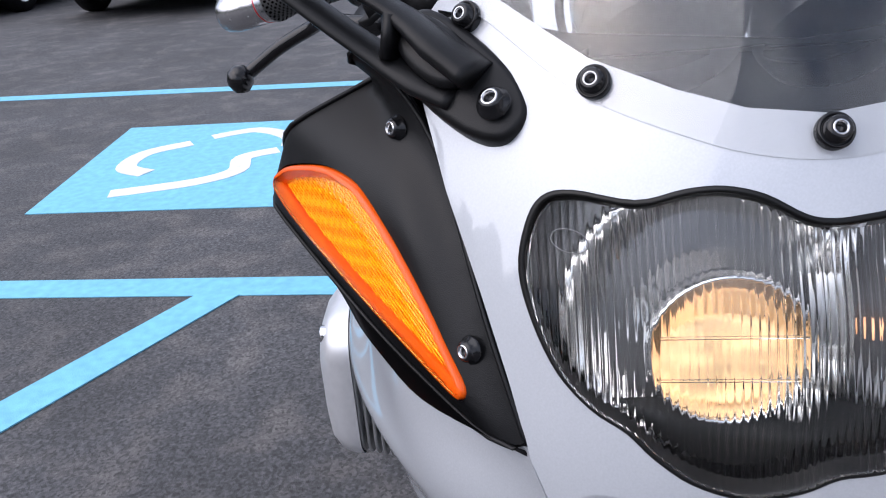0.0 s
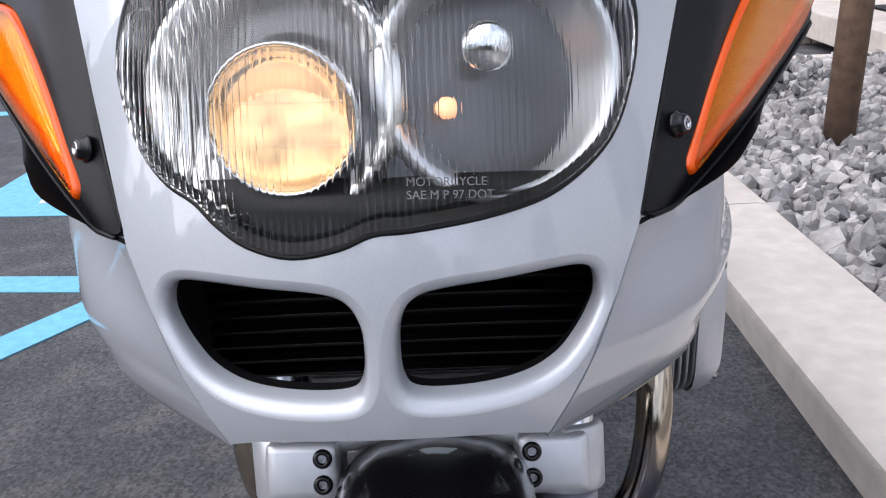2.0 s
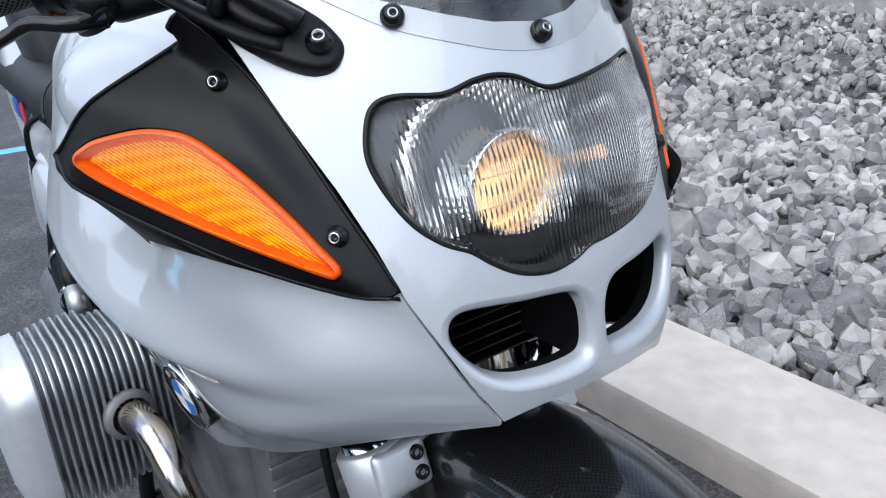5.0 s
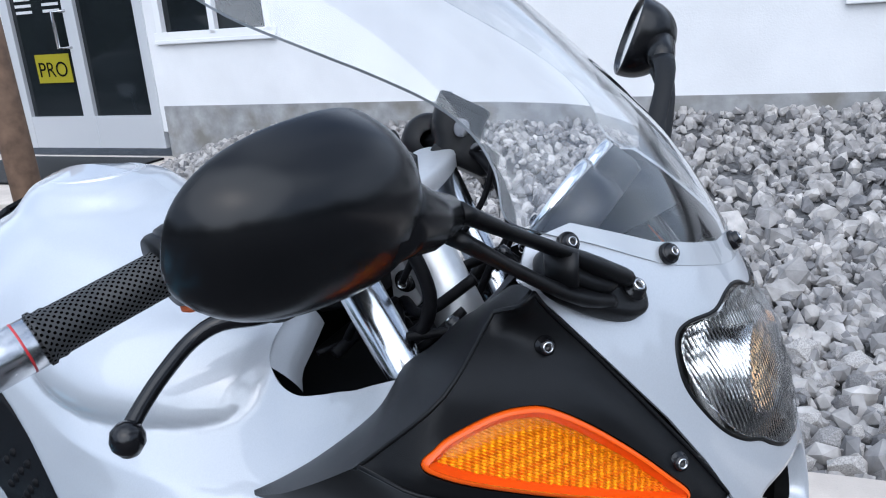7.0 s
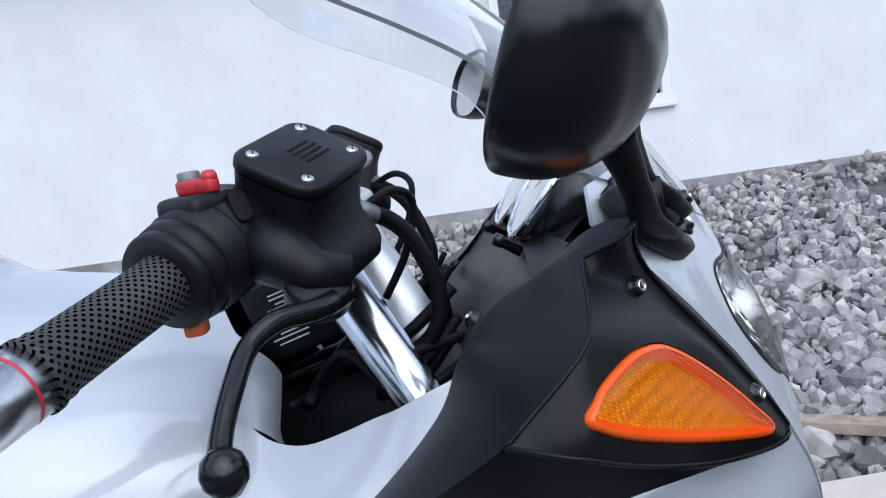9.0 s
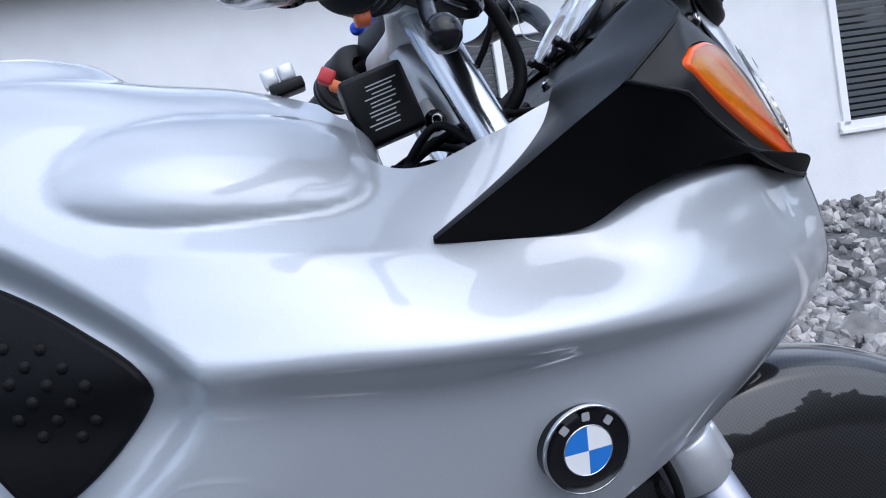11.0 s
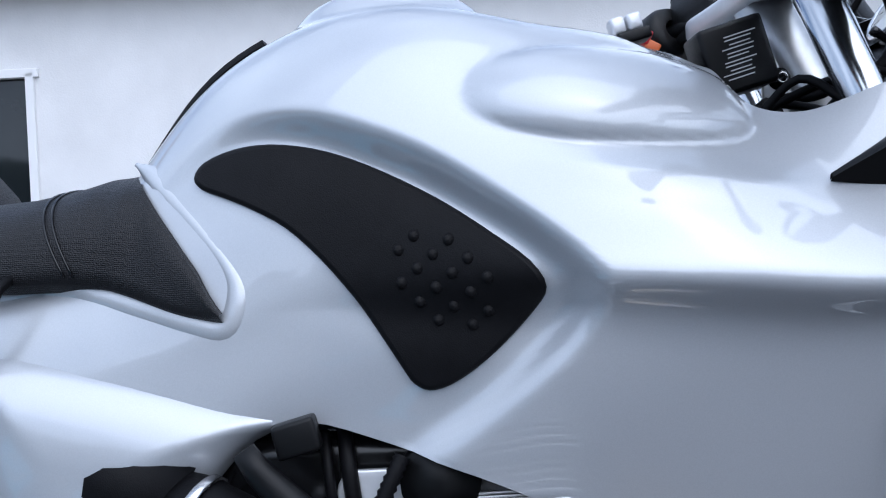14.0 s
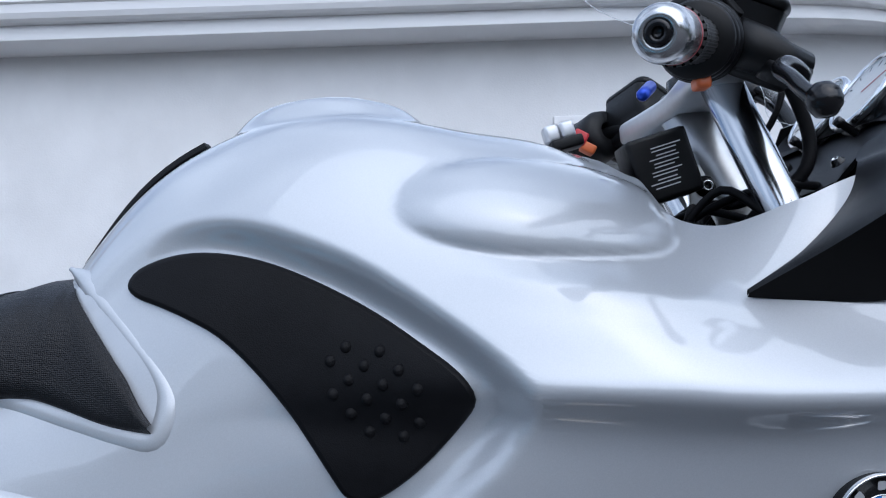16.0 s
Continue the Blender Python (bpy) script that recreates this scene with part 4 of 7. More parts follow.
def resample(curve, n):
    c = [np.array(q, float) for q in curve]
    d = np.r_[0, np.cumsum([np.linalg.norm(b - a) for a, b in zip(c, c[1:])])]
    t = np.linspace(0, d[-1], n)
    return [tuple(np.interp(t, d, [q[k] for q in c]) for k in range(len(c[0]))) for t in t]


UNDER_OUT = [tuple(face(q[0], q[1])) for q in smooth_loop([(0.004, 0.002), (0.043, -0.010), (0.111, -0.016), (0.196, -0.013), (0.25, -0.006), (0.2765, 0.001)], 5, closed=False)] + \
    [tuple(q) for q in smooth_loop([face(0.2765, 0.001), (-0.277, 0.34, 0.862), (-0.258, 0.385, 0.834), (-0.224, 0.438, 0.802)], 5, closed=False)[1:]]
UNDER_IN = smooth_loop(UNDER_EDGE, 5, closed=False)

for s in (-1, 1):
    bm = patch(FACE, [offset_loop(SIGNAL, 0.003)], 0.006, lambda u, v: Vector(side(face(u, v), s)), flip=s < 0)
    panel = part("side_panel", bm, BLACK, bike, "matt black plastic panel that carries the turn signal", thick=0.003)
    part("upper_facet", ruled([side(q, s) for q in resample(FOLD, 40)], [side(q, s) for q in resample(REAR_EDGE, 40)], 8, 0.004, (0, 0, 1), flip=s > 0), BLACK, panel)
    part("lower_facet", ruled([side(q, s) for q in resample(UNDER_OUT, 40)], [side(q, s) for q in resample(UNDER_IN, 40)], 6, 0.0, (0, 0, 1), flip=s < 0), BLACK_SHADED, panel)
    part("inner_shield", patch(offset_loop(FACE, -0.006), [], 0.008, lambda u, v: Vector(side(face(u, v, -0.014), s)), flip=s < 0), DARK, panel)
    bead = [side(face(*q, 0.0008), s) for q in offset_loop(FACE, -0.0005)]
    part("panel_edge", tube(bead, 0.0016, 6, closed=True), BLACK, panel)
    for q in ((0.166, 0.093), (0.0546, 0.0265)):
        screw(face(*q, 0.0), PN, s, panel, 0.0062)
    screw((-0.114, 0.301, 0.911), (-0.2, 0.6, 0.75), s, panel, 0.0055)
    # turn signal
    sig = part("turn_signal", sleeve(SIGNAL, [(0.0022, 0.002), (0.0016, -0.0010), (0.0004, -0.0022), (-0.0012, -0.0024)], lambda u, v, o: Vector(side(face(u, v, o), s))), AMBER_RIM, bike, "amber turn signal with a prismatic lens")
    lens = part("lens", patch(offset_loop(SIGNAL, -0.001), [], 0.006, lambda u, v: Vector(side(face(u, v, 0.0023 + 0.003 * step(0, 0.012, far_from([(u, v)], SIGNAL)[0])), s)), flip=s < 0), AMBER, sig, thick=0.0015)
    lens.visible_shadow = False
    part("reflector", patch(offset_loop(SIGNAL, -0.0055), [], 0.006, lambda u, v: Vector(side(face(u, v, -0.005), s)), flip=s < 0), AMBER_BED, sig, "bright amber prismatic reflector")
    part("inner_border", sleeve(SIGNAL, [(-0.0005, 0.0), (-0.002, 0.002), (-0.0055, 0.003), (-0.0058, 0.006)], lambda u, v, o: Vector(side(face(u, v, o), s))), AMBER_RIM, sig)


# ---- windscreen ----
WS_Y = Spline((0.93, 0.948, 0.991, 1.043, 1.095, 1.171, 1.234, 1.28), (0.094, 0.101, 0.124, 0.160, 0.209, 0.290, 0.371, 0.440))
ws_half = [(0.0, 0.939), (0.033, 0.942), (0.061, 0.949), (0.095, 0.960), (0.115, 0.972), (0.138, 0.989), (0.158, 1.002), (0.169, 1.016), (0.157, 1.045), (0.151, 1.070), (0.154, 1.092), (0.167, 1.115), (0.183, 1.138), (0.198, 1.164), (0.201, 1.192), (0.186, 1.227), (0.145, 1.260), (0.08, 1.274), (0.0, 1.278)]
WS = smooth_loop(ws_half + [(-x, z) for x, z in reversed(ws_half[1:-1])], 4)


def screen(x, z, out=0.004):
    return Vector((x, WS_Y(z) + 3.3 * x * x - out, z))


ws = part("windscreen", patch(WS, [], 0.012, screen), SCREEN, bike, "clear curved plastic windscreen", thick=0.0035, rim=SCREEN_GLINT)
ws.visible_shadow = False
for s in (-1, 1):
    for x, z in ((-0.094, 0.968), (-0.150, 0.992)) + (((0.0, 0.95),) if s < 0 else ()):
        p = screen(x, z, 0.005)
        m = Matrix.Translation(side(p, s)) @ Vector(side((x * 5.5, -1, 0.62), s)).to_track_quat("Z", "Y").to_matrix().to_4x4()
        w = part("screen_screw", lathe([(0.0080, -0.002), (0.0082, 0.0015), (0.0077, 0.0030), (0.0068, 0.0032), (0.0066, 0.0018), (0.0058, 0.0018), (0.0056, 0.006), (0.0042, 0.007), (0.0028, 0.007), (0.0026, 0.0035), (0, 0.0035)], m, 24), GLOSS, ws, "black socket screw with a steel core")
        part("socket", lathe([(0.0036, 0.0068), (0.0033, 0.0073), (0.0026, 0.0073), (0.0025, 0.005)], m, 16), STEEL, w)
    # etched maker's mark as plain bars
for dx, dz, w in ((0.0, 0.0, 0.036), (0.008, -0.0055, 0.022), (0.004, -0.0115, 0.03)):
    p = screen(0.062 + dx, 0.994 + dz * 1.4, 0.0046)
    part("etched_bar", block((w, 0.0002, 0.0007), Matrix.Translation(p) @ Matrix.Rotation(radians(-38), 4, "X")), PRINT, ws, smooth=False)

# ---- mirrors ----
MR = Matrix.Translation((-0.358, 0.274, 1.072)) @ Matrix.Rotation(-0.254, 4, "Z") @ Matrix.Rotation(0.404, 4, "X") @ Matrix.Rotation(-0.033, 4, "Y")
for s in (-1, 1):
    lift = Vector((0, -0.036, 0.026)) if s > 0 else Vector()
    mo = part("mirror", bmesh.new(), MIRROR_SHELL, bike, "black wing mirror on a forked arm")

    def at_mirror(x, y, z):
        return Vector(side(MR @ Vector((x, y, z)), s)) + lift

    N = 56

    def oval(k, y, ox=0.0, oz=0.0):
        out = []
        for j in range(N):
            a = 2 * math.pi * j / N
            c, si = math.cos(a), math.sin(a)
            e = (abs(c) ** 2.6 + abs(si) ** 2.6) ** (-1 / 2.6)
            w = 0.066 * e * c
            out.append(at_mirror(w * k + ox, y, (0.047 * e * si * (1 + 0.115 * c) - 0.02 * w) * k + oz))
        return out

    bm = bmesh.new()
    rings = [[bm.verts.new(q) for q in oval(k, y)] for k, y in ((0.93, -0.006), (0.94, 0.0), (0.965, 0.0012), (0.99, 0.0))]
    for u in np.linspace(0.03, 0.985, 16):
        k = math.sqrt(1 - u ** 2.4)
        rings.append([bm.verts.new(q) for q in oval(k, -0.053 * u, 0.024 * (1 - k), 0.006 * (1 - k))])
    for r0, r1 in zip(rings, rings[1:]):
        for j in range(N):
            bm.faces.new((r0[j], r0[(j + 1) % N], r1[(j + 1) % N], r1[j]))
    bm.faces.new(rings[-1])
    bmesh.ops.recalc_face_normals(bm, faces=bm.faces)
    part("shell", bm, MIRROR_SHELL, mo, "glossy black mirror shell")
    bm = bmesh.new()
    bm.faces.new([bm.verts.new(q) for q in oval(0.945, -0.003)])
    bmesh.ops.recalc_face_normals(bm, faces=bm.faces)
    part("mirror_glass", bm, CHROME, mo, "mirror glass", smooth=False)
    J = Vector(side((-0.279, 0.2256, 1.0475), s)) + lift
    part("neck", tube([at_mirror(0.030, -0.028, -0.002), at_mirror(0.052, -0.032, -0.005), at_mirror(0.066, -0.036, -0.010), J], (0.025, 0.021, 0.0165, 0.0120), 20), MIRROR_SHELL, mo)
    for pts, r in (([(-0.276, 0.223, 1.050), (-0.234, 0.208, 1.0255), (-0.189, 0.191, 1.000), (-0.165, 0.176, 0.982), (-0.146, 0.163, 0.968)], (0.0058, 0.0043, 0.0046, 0.0075, 0.0078)),
                   ([(-0.276, 0.226, 1.036), (-0.238, 0.208, 1.006), (-0.199, 0.192, 0.978), (-0.175, 0.182, 0.965), (-0.155, 0.172, 0.957)], (0.0058, 0.0043, 0.0046, 0.0070, 0.007)),
                   ([(-0.186, 0.189, 0.998), (-0.190, 0.189, 0.976)], 0.0055)):
        part("arm", tube([Vector(side(q, s)) + lift * step(-0.16, -0.27, q[0]) for q in (smooth_loop(pts, 4, closed=False) if len(pts) > 2 else pts)], r if isinstance(r, float) else list(np.interp(np.linspace(0, 4, 17), range(5), r)), 14, squash=2.3, first=Vector(side((-0.5, 0.1, 0.86), s)).cross(Vector(side((0.3, 0.9, 0), s))).cross(Vector(side((0.3, 0.9, 0), s)))), BLACK, mo)
    ex = Vector(side((0.62, -0.62, -0.48), s)).normalized()
    en = Vector(side((-0.35, -0.62, 0.70), s)).normalized()
    ey = en.cross(ex).normalized()
    en = ex.cross(ey)
    bmx = Matrix((ex, ey, en)).transposed().to_4x4()
    bmx.translation = Vector(side((-0.152, 0.172, 0.962), s))
    foot = smooth_loop([(-0.052, 0.004), (-0.045, 0.017), (-0.015, 0.021), (0.018, 0.019), (0.036, 0.011), (0.040, 0.0), (0.036, -0.011), (0.018, -0.019), (-0.015, -0.021), (-0.045, -0.015)], 4)
    part("mirror_foot", slab(foot, bmx @ Matrix.Translation((0, 0, -0.010)), 0.016, 0.004), BLACK, mo)
    part("foot_cap", slab([(x * 0.50 - 0.016, y * 0.66) for x, y in foot], bmx @ Matrix.Translation((0, 0, 0.006)), 0.010, 0.004), BLACK, mo)
    screw((-0.1395, 0.1518, 0.9568), (-0.35, -0.62, 0.70), s, mo, 0.0072, "bolt")
    screw((-0.164, 0.185, 0.974), (-0.35, -0.62, 0.70), s, mo, 0.0068, "bolt")

# ---- handlebars ----
GRIP = mat("grip_rubber", (0.024, 0.024, 0.025), 0.6)


def dimples(m, around, along):
    """Rows of round pits on a grip that runs along its own z."""
    nt = m.node_tree
    b = nt.nodes["Principled BSDF"]
    co, sp = nt.nodes.new("ShaderNodeTexCoord"), nt.nodes.new("ShaderNodeSeparateXYZ")
    nt.links.new(co.outputs["Object"], sp.inputs["Vector"])

    def op(kind, a, v=None, w=None):
        n = nt.nodes.new("ShaderNodeMath")
        n.operation = kind
        nt.links.new(a, n.inputs[0])
        if w is not None:
            nt.links.new(w, n.inputs[1])
        elif v is not None:
            n.inputs[1].default_value = v
        return n.outputs[0]
    ang = op("MULTIPLY", op("ARCTAN2", sp.outputs[1], None, sp.outputs[0]), around)
    zz = op("MULTIPLY", sp.outputs[2], along)
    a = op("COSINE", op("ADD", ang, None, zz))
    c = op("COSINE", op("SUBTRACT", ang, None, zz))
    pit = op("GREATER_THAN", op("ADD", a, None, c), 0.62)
    # pits go near-black and lose specular: hole shade put into the colour
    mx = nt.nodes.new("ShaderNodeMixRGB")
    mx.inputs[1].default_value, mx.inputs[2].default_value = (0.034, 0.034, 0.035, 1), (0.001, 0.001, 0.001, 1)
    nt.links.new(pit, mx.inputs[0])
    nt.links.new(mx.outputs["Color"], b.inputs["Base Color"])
    sl = nt.nodes.new("ShaderNodeMapRange")
    sl.inputs["To Min"].default_value, sl.inputs["To Max"].default_value = 0.45, 0.0
    nt.links.new(pit, sl.inputs["Value"])
    nt.links.new(sl.outputs["Result"], b.inputs["Specular IOR Level"])
    bp = nt.nodes.new("ShaderNodeBump")
    bp.inputs["Strength"].default_value, bp.inputs["Distance"].default_value = 0.6, 0.002
    bp.invert = True
    nt.links.new(pit, bp.inputs["Height"])
    nt.links.new(bp.outputs["Normal"], b.inputs["Normal"])


FX = Vector((0.011, 0, 0))
dimples(GRIP, 22, 1250)
for s in (-1, 1):
    A, B = Vector(side((-0.3885, 0.5467, 0.9521), s)), Vector(side((-0.2003, 0.4477, 1.0026), s))
    F = axis_frame(A, B)
    bars = part("handlebar", tube([F @ Vector((0, 0, 0.02)), B, Vector(side((-0.15, 0.402, 1.012), s)), Vector(side((-0.118, 0.404, 0.998), s))], 0.011, 12), BLACK, bike, "black clip-on handlebar with grip and controls")
    be = part("bar_end", lathe([(0.0, 0.019), (0.0075, 0.019), (0.008, 0.016), (0.012, 0.017), (0.0158, 0.021), (0.0175, 0.028), (0.0181, 0.036), (0.0181, 0.080), (0.0155, 0.082), (0, 0.082)], F, 40), STEEL, bars, "brushed steel bar end weight")
    part("bolt", lathe([(0.0078, 0.0165), (0.0072, 0.0145), (0.004, 0.014), (0.0036, 0.018), (0, 0.018)], F, 20), GLOSS, be)
    part("red_ring", lathe([(0.0179, 0.070), (0.0183, 0.0704), (0.0183, 0.0716), (0.0179, 0.072)], F, 40), RED, be)
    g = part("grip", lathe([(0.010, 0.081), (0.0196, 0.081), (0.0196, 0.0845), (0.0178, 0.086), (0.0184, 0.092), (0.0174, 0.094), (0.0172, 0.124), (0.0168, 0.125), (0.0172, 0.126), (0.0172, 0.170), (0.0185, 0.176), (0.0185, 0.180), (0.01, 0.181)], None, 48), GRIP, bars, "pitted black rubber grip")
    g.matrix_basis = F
    part("flange", lathe([(0.012, 0.172), (0.0275, 0.172), (0.029, 0.175), (0.029, 0.179), (0.0262, 0.181), (0.030, 0.183), (0.031, 0.190), (0.0285, 0.193), (0.012, 0.194)], F, 40), BLACK, bars)
    hs = part("switch_housing", lathe([(0.012, 0.192), (0.0285, 0.192), (0.0322, 0.196), (0.0322, 0.240), (0.028, 0.250), (0.012, 0.251)], F, 32), BLACK, bars)
    up = Vector((0, 0, 1))
    if s < 0:
        sm = Matrix.Translation((-0.204, 0.448, 1.041)) @ Matrix.Rotation(radians(-128), 4, "Z") @ Matrix.Scale(0.70, 4)
        part("switch_pod", block((0.042, 0.036, 0.034), Matrix.Translation((-0.203, 0.449, 1.019)) @ Matrix.Rotation(radians(-35), 4, "Z"), 0.007, segments=3), BLACK, hs)
        ks = part("kill_switch", slab([(q[0], q[1]) for q in smooth_loop([(-0.020, 0.009), (-0.006, 0.010), (0.004, 0.006), (0.014, 0.0075), (0.020, 0.004), (0.020, -0.004), (0.014, -0.0075), (0.004, -0.006), (-0.006, -0.010), (-0.020, -0.009), (-0.023, 0.0)], 3)], sm @ Matrix.Translation((0, 0, -0.008)), 0.013, 0.003), RED, hs, "red engine stop switch")
        part("switch_knob", lathe([(0.0, 0.008), (0.005, 0.007), (0.007, 0.003), (0.0065, -0.003), (0, -0.005)], sm @ Matrix.Translation((0.014, 0, 0.003)), 16), RED, ks)
        part("button", lathe([(0.0095, 0), (0.0095, 0.006), (0.008, 0.0078), (0, 0.008)], sm @ Matrix.Translation((-0.012, 0, 0.004)), 24), ENGINE, hs, "round grey starter button")
    if s < 0:
        part("starter_button", block((0.016, 0.012, 0.010), Matrix.Translation(F @ Vector((0, 0, 0.190)) + Vector((0, 0, -0.033))), 0.003), ORANGE, hs)
    part("split_line", lathe([(0.0320, 0.2105), (0.0327, 0.211), (0.0327, 0.2116), (0.0320, 0.212)], F, 40), DARK, hs)
    # a dark plate stands in for the shade of the slot
    part("slot", slab(rounded(0.011, 0.022, 0.005), Matrix.Translation(F @ Vector((0, 0, 0.226)) + Vector(side((-0.018, -0.018, 0.0200), s))) @ Vector(side((-0.7, -0.45, 0.55), s)).to_track_quat("Z", "Y").to_matrix().to_4x4(), 0.0035, 0.001), DARK, hs, "dark oval slot in the housing")
    # master cylinder with reservoir
    e1, e2 = Vector(side((-0.88, 0.45, -0.21), s)).normalized(), Vector(side((-0.44, -0.73, -0.53), s))
    e2 = (e2 - e1 * e2.dot(e1)).normalized()
    n = e1.cross(e2) * (1 if s < 0 else -1)
    n = n if n.z > 0 else -n
    R = Matrix((e1, n.cross(e1), n)).transposed().to_4x4()
    R.translation = Vector(side((-0.1755, 0.3895, 1.0475), s))
    lid = smooth_loop(rounded(0.080, 0.060, 0.014, 4), 1)
    res = part("reservoir", slab(lid, R @ Matrix.Translation((0, 0, -0.008)), 0.0095, 0.003), BLACK, bars, "black brake fluid reservoir with a screwed lid")
    bm, rings = bmesh.new(), []
    for h, kx, ky, ox, oy in ((-0.008, 0.97, 0.97, 0, 0), (-0.020, 0.95, 0.95, 0, 0.001 * -s), (-0.034, 0.96, 0.96, 0, 0.004 * -s), (-0.042, 1.0, 1.04, 0.002, 0.012 * -s), (-0.050, 1.04, 1.10, 0.004, 0.020 * -s), (-0.060, 1.04, 1.10, 0.004, 0.022 * -s), (-0.066, 0.96, 1.0, 0.004, 0.022 * -s)):
        rings.append([bm.verts.new(R @ Vector((q[0] * kx + ox, q[1] * ky + oy, h))) for q in lid])
    for r0, r1 in zip(rings, rings[1:]):
        for k in range(len(lid)):
            bm.faces.new((r0[k], r0[(k + 1) % len(lid)], r1[(k + 1) % len(lid)], r1[k]))
    bm.faces.new(rings[-1])
    bmesh.ops.recalc_face_normals(bm, faces=bm.faces)
    part("reservoir_body", bm, BLACK, res)
    for dx in (-0.0275, 0.0275):
        for dy in (-0.019, 0.019):
            sc = part("lid_screw", lathe([(0.0040, 0.0012), (0.0038, 0.0026), (0.002, 0.0032), (0, 0.0033)], R @ Matrix.Translation((dx, dy, 0)), 14), STEEL, res)
            part("cross", block((0.0045, 0.0009, 0.0006), R @ Matrix.Translation((dx, dy, 0.0033)) @ Matrix.Rotation(0.6, 4, "Z")), GLOSS, sc, smooth=False)
    for k in range(4):
        part("text_bar", block((0.026 - 0.003 * (k % 2), 0.0020, 0.0004), R @ Matrix.Translation((-0.004, 0.008 - 0.005 * k, 0.0016))), DARK, res, smooth=False)
    if s > 0:
        part("sight_glass", lathe([(0.0095, 0), (0.0095, 0.003), (0.0075, 0.0045), (0, 0.005)], Matrix.Translation((0.122, 0.372, 1.030)) @ Vector((-0.85, 0.3, 0.3)).to_track_quat("Z", "Y").to_matrix().to_4x4(), 24), ENGINE, res, "grey round sight glass")
    # perch, lever and ball
    perch = part("lever_perch", tube([side(q, s) for q in ((-0.205, 0.425, 1.000), (-0.208, 0.405, 0.990), (-0.214, 0.392, 0.980), (-0.210, 0.372, 0.974))], (0.020, 0.019, 0.015, 0.012), 14), BLACK, bars)
    pv = Matrix.Translation(side((-0.219, 0.389, 0.9765), s)) @ Vector(side((-0.5, -0.25, 0.83), s)).to_track_quat("Z", "Y").to_matrix().to_4x4()
    part("pivot_disc", lathe([(0.0, -0.016), (0.0195, -0.016), (0.0195, -0.002), (0.018, 0), (0.0, 0)], pv, 32), BLACK, perch)
    part("pivot_screw", lathe([(0.0052, 0.0), (0.0048, 0.0022), (0.0028, 0.0024), (0.0026, 0.0008), (0, 0.0008)], pv @ Matrix.Translation((0.003, 0.006, 0)), 16), STEEL, perch)
    lev = smooth_loop([(-0.208, 0.376, 0.965), (-0.236, 0.389, 0.963), (-0.258, 0.409, 0.965), (-0.274, 0.423, 0.957), (-0.300, 0.428, 0.944), (-0.320, 0.431, 0.931), (-0.335, 0.431, 0.921)], 4, closed=False)
    part("lever", tube([side(q, s) for q in lev], list(np.interp(np.linspace(0, 6, len(lev)), range(7), (0.0075, 0.0070, 0.0064, 0.0058, 0.0056, 0.0055, 0.0058))), 12), GLOSS, bars, "black hand lever with a ball end")
    part("lever_ball", lathe([(0, -0.0115), (0.006, -0.010), (0.0105, -0.004), (0.0112, 0.001), (0.0095, 0.007), (0.005, 0.011), (0, 0.012)], Matrix.Translation(side((-0.3385, 0.428, 0.919), s)), 20), GLOSS, bars)
    hose = smooth_loop([(-0.135, 0.366, 1.002), (-0.120, 0.350, 0.995), (-0.112, 0.334, 0.975), (-0.108, 0.322, 0.935), (-0.106, 0.330, 0.905), (-0.09, 0.357, 0.882), (-0.06, 0.38, 0.85)], 5, closed=False)
    part("brake_hose", tube([side(q, s) for q in hose], 0.0062, 10), RUBBER, bars, "black hydraulic hose")
    part("banjo", tube([side(q, s) for q in ((-0.142, 0.368, 1.006), (-0.128, 0.357, 0.999))], (0.008, 0.0068), 10), ENGINE, bars)
    thin = smooth_loop([(-0.14, 0.372, 1.000), (-0.110, 0.345, 1.012), (-0.088, 0.330, 1.000), (-0.085, 0.340, 0.965), (-0.075, 0.362, 0.93)], 5, closed=False)
    part("cable", tube([side(q, s) for q in thin], 0.0032, 8), RUBBER, bars)
    # chrome fork tube above, clamp and lower leg below
    ftop, fbot, axle = Vector(side((-0.119, 0.405, 0.993), s)), Vector(side((-0.104, 0.222, 0.556), s)) + FX, Vector(side((-0.098, 0.098, 0.30), s)) + FX
    fork = part("fork_leg", tube([ftop, fbot], 0.0185, 32), FORK_TUBE, bike, "chromed fork tube with a silver clamp")
    collar = fbot + (ftop - fbot).normalized() * 0.058
    part("collar", tube([fbot - (ftop - fbot).normalized() * 0.012, fbot, collar], (0.0240, 0.0240, 0.0235), 32), CHROME, fork, "polished fork slider")
    part("clamp_sleeve", tube([fbot - (ftop - fbot).normalized() * 0.022, fbot - (ftop - fbot).normalized() * 0.019, fbot + (ftop - fbot).normalized() * 0.024, fbot + (ftop - fbot).normalized() * 0.028], (0.029, 0.0315, 0.0315, 0.029), 36), ALU_PAINT, fork, "silver painted clamp sleeve")
    part("lower_leg", tube([fbot, axle], 0.0255, 32), FORK_GREY, fork, "dark grey lower fork leg")
    part("leg_shoe", tube([axle + (fbot - axle) * 0.42, axle + (fbot - axle) * 0.38, axle], (0.024, 0.026, 0.03), 24), ALU_PAINT, fork)
    clampm = Matrix.Translation(Vector(side((-0.0925, 0.214, 0.562), s)) + FX) @ Matrix.Rotation(radians(-23), 4, "X")
    cl = part("clamp", block((0.056, 0.050, 0.046), clampm, 0.009, segments=3), ALU_PAINT, fork)
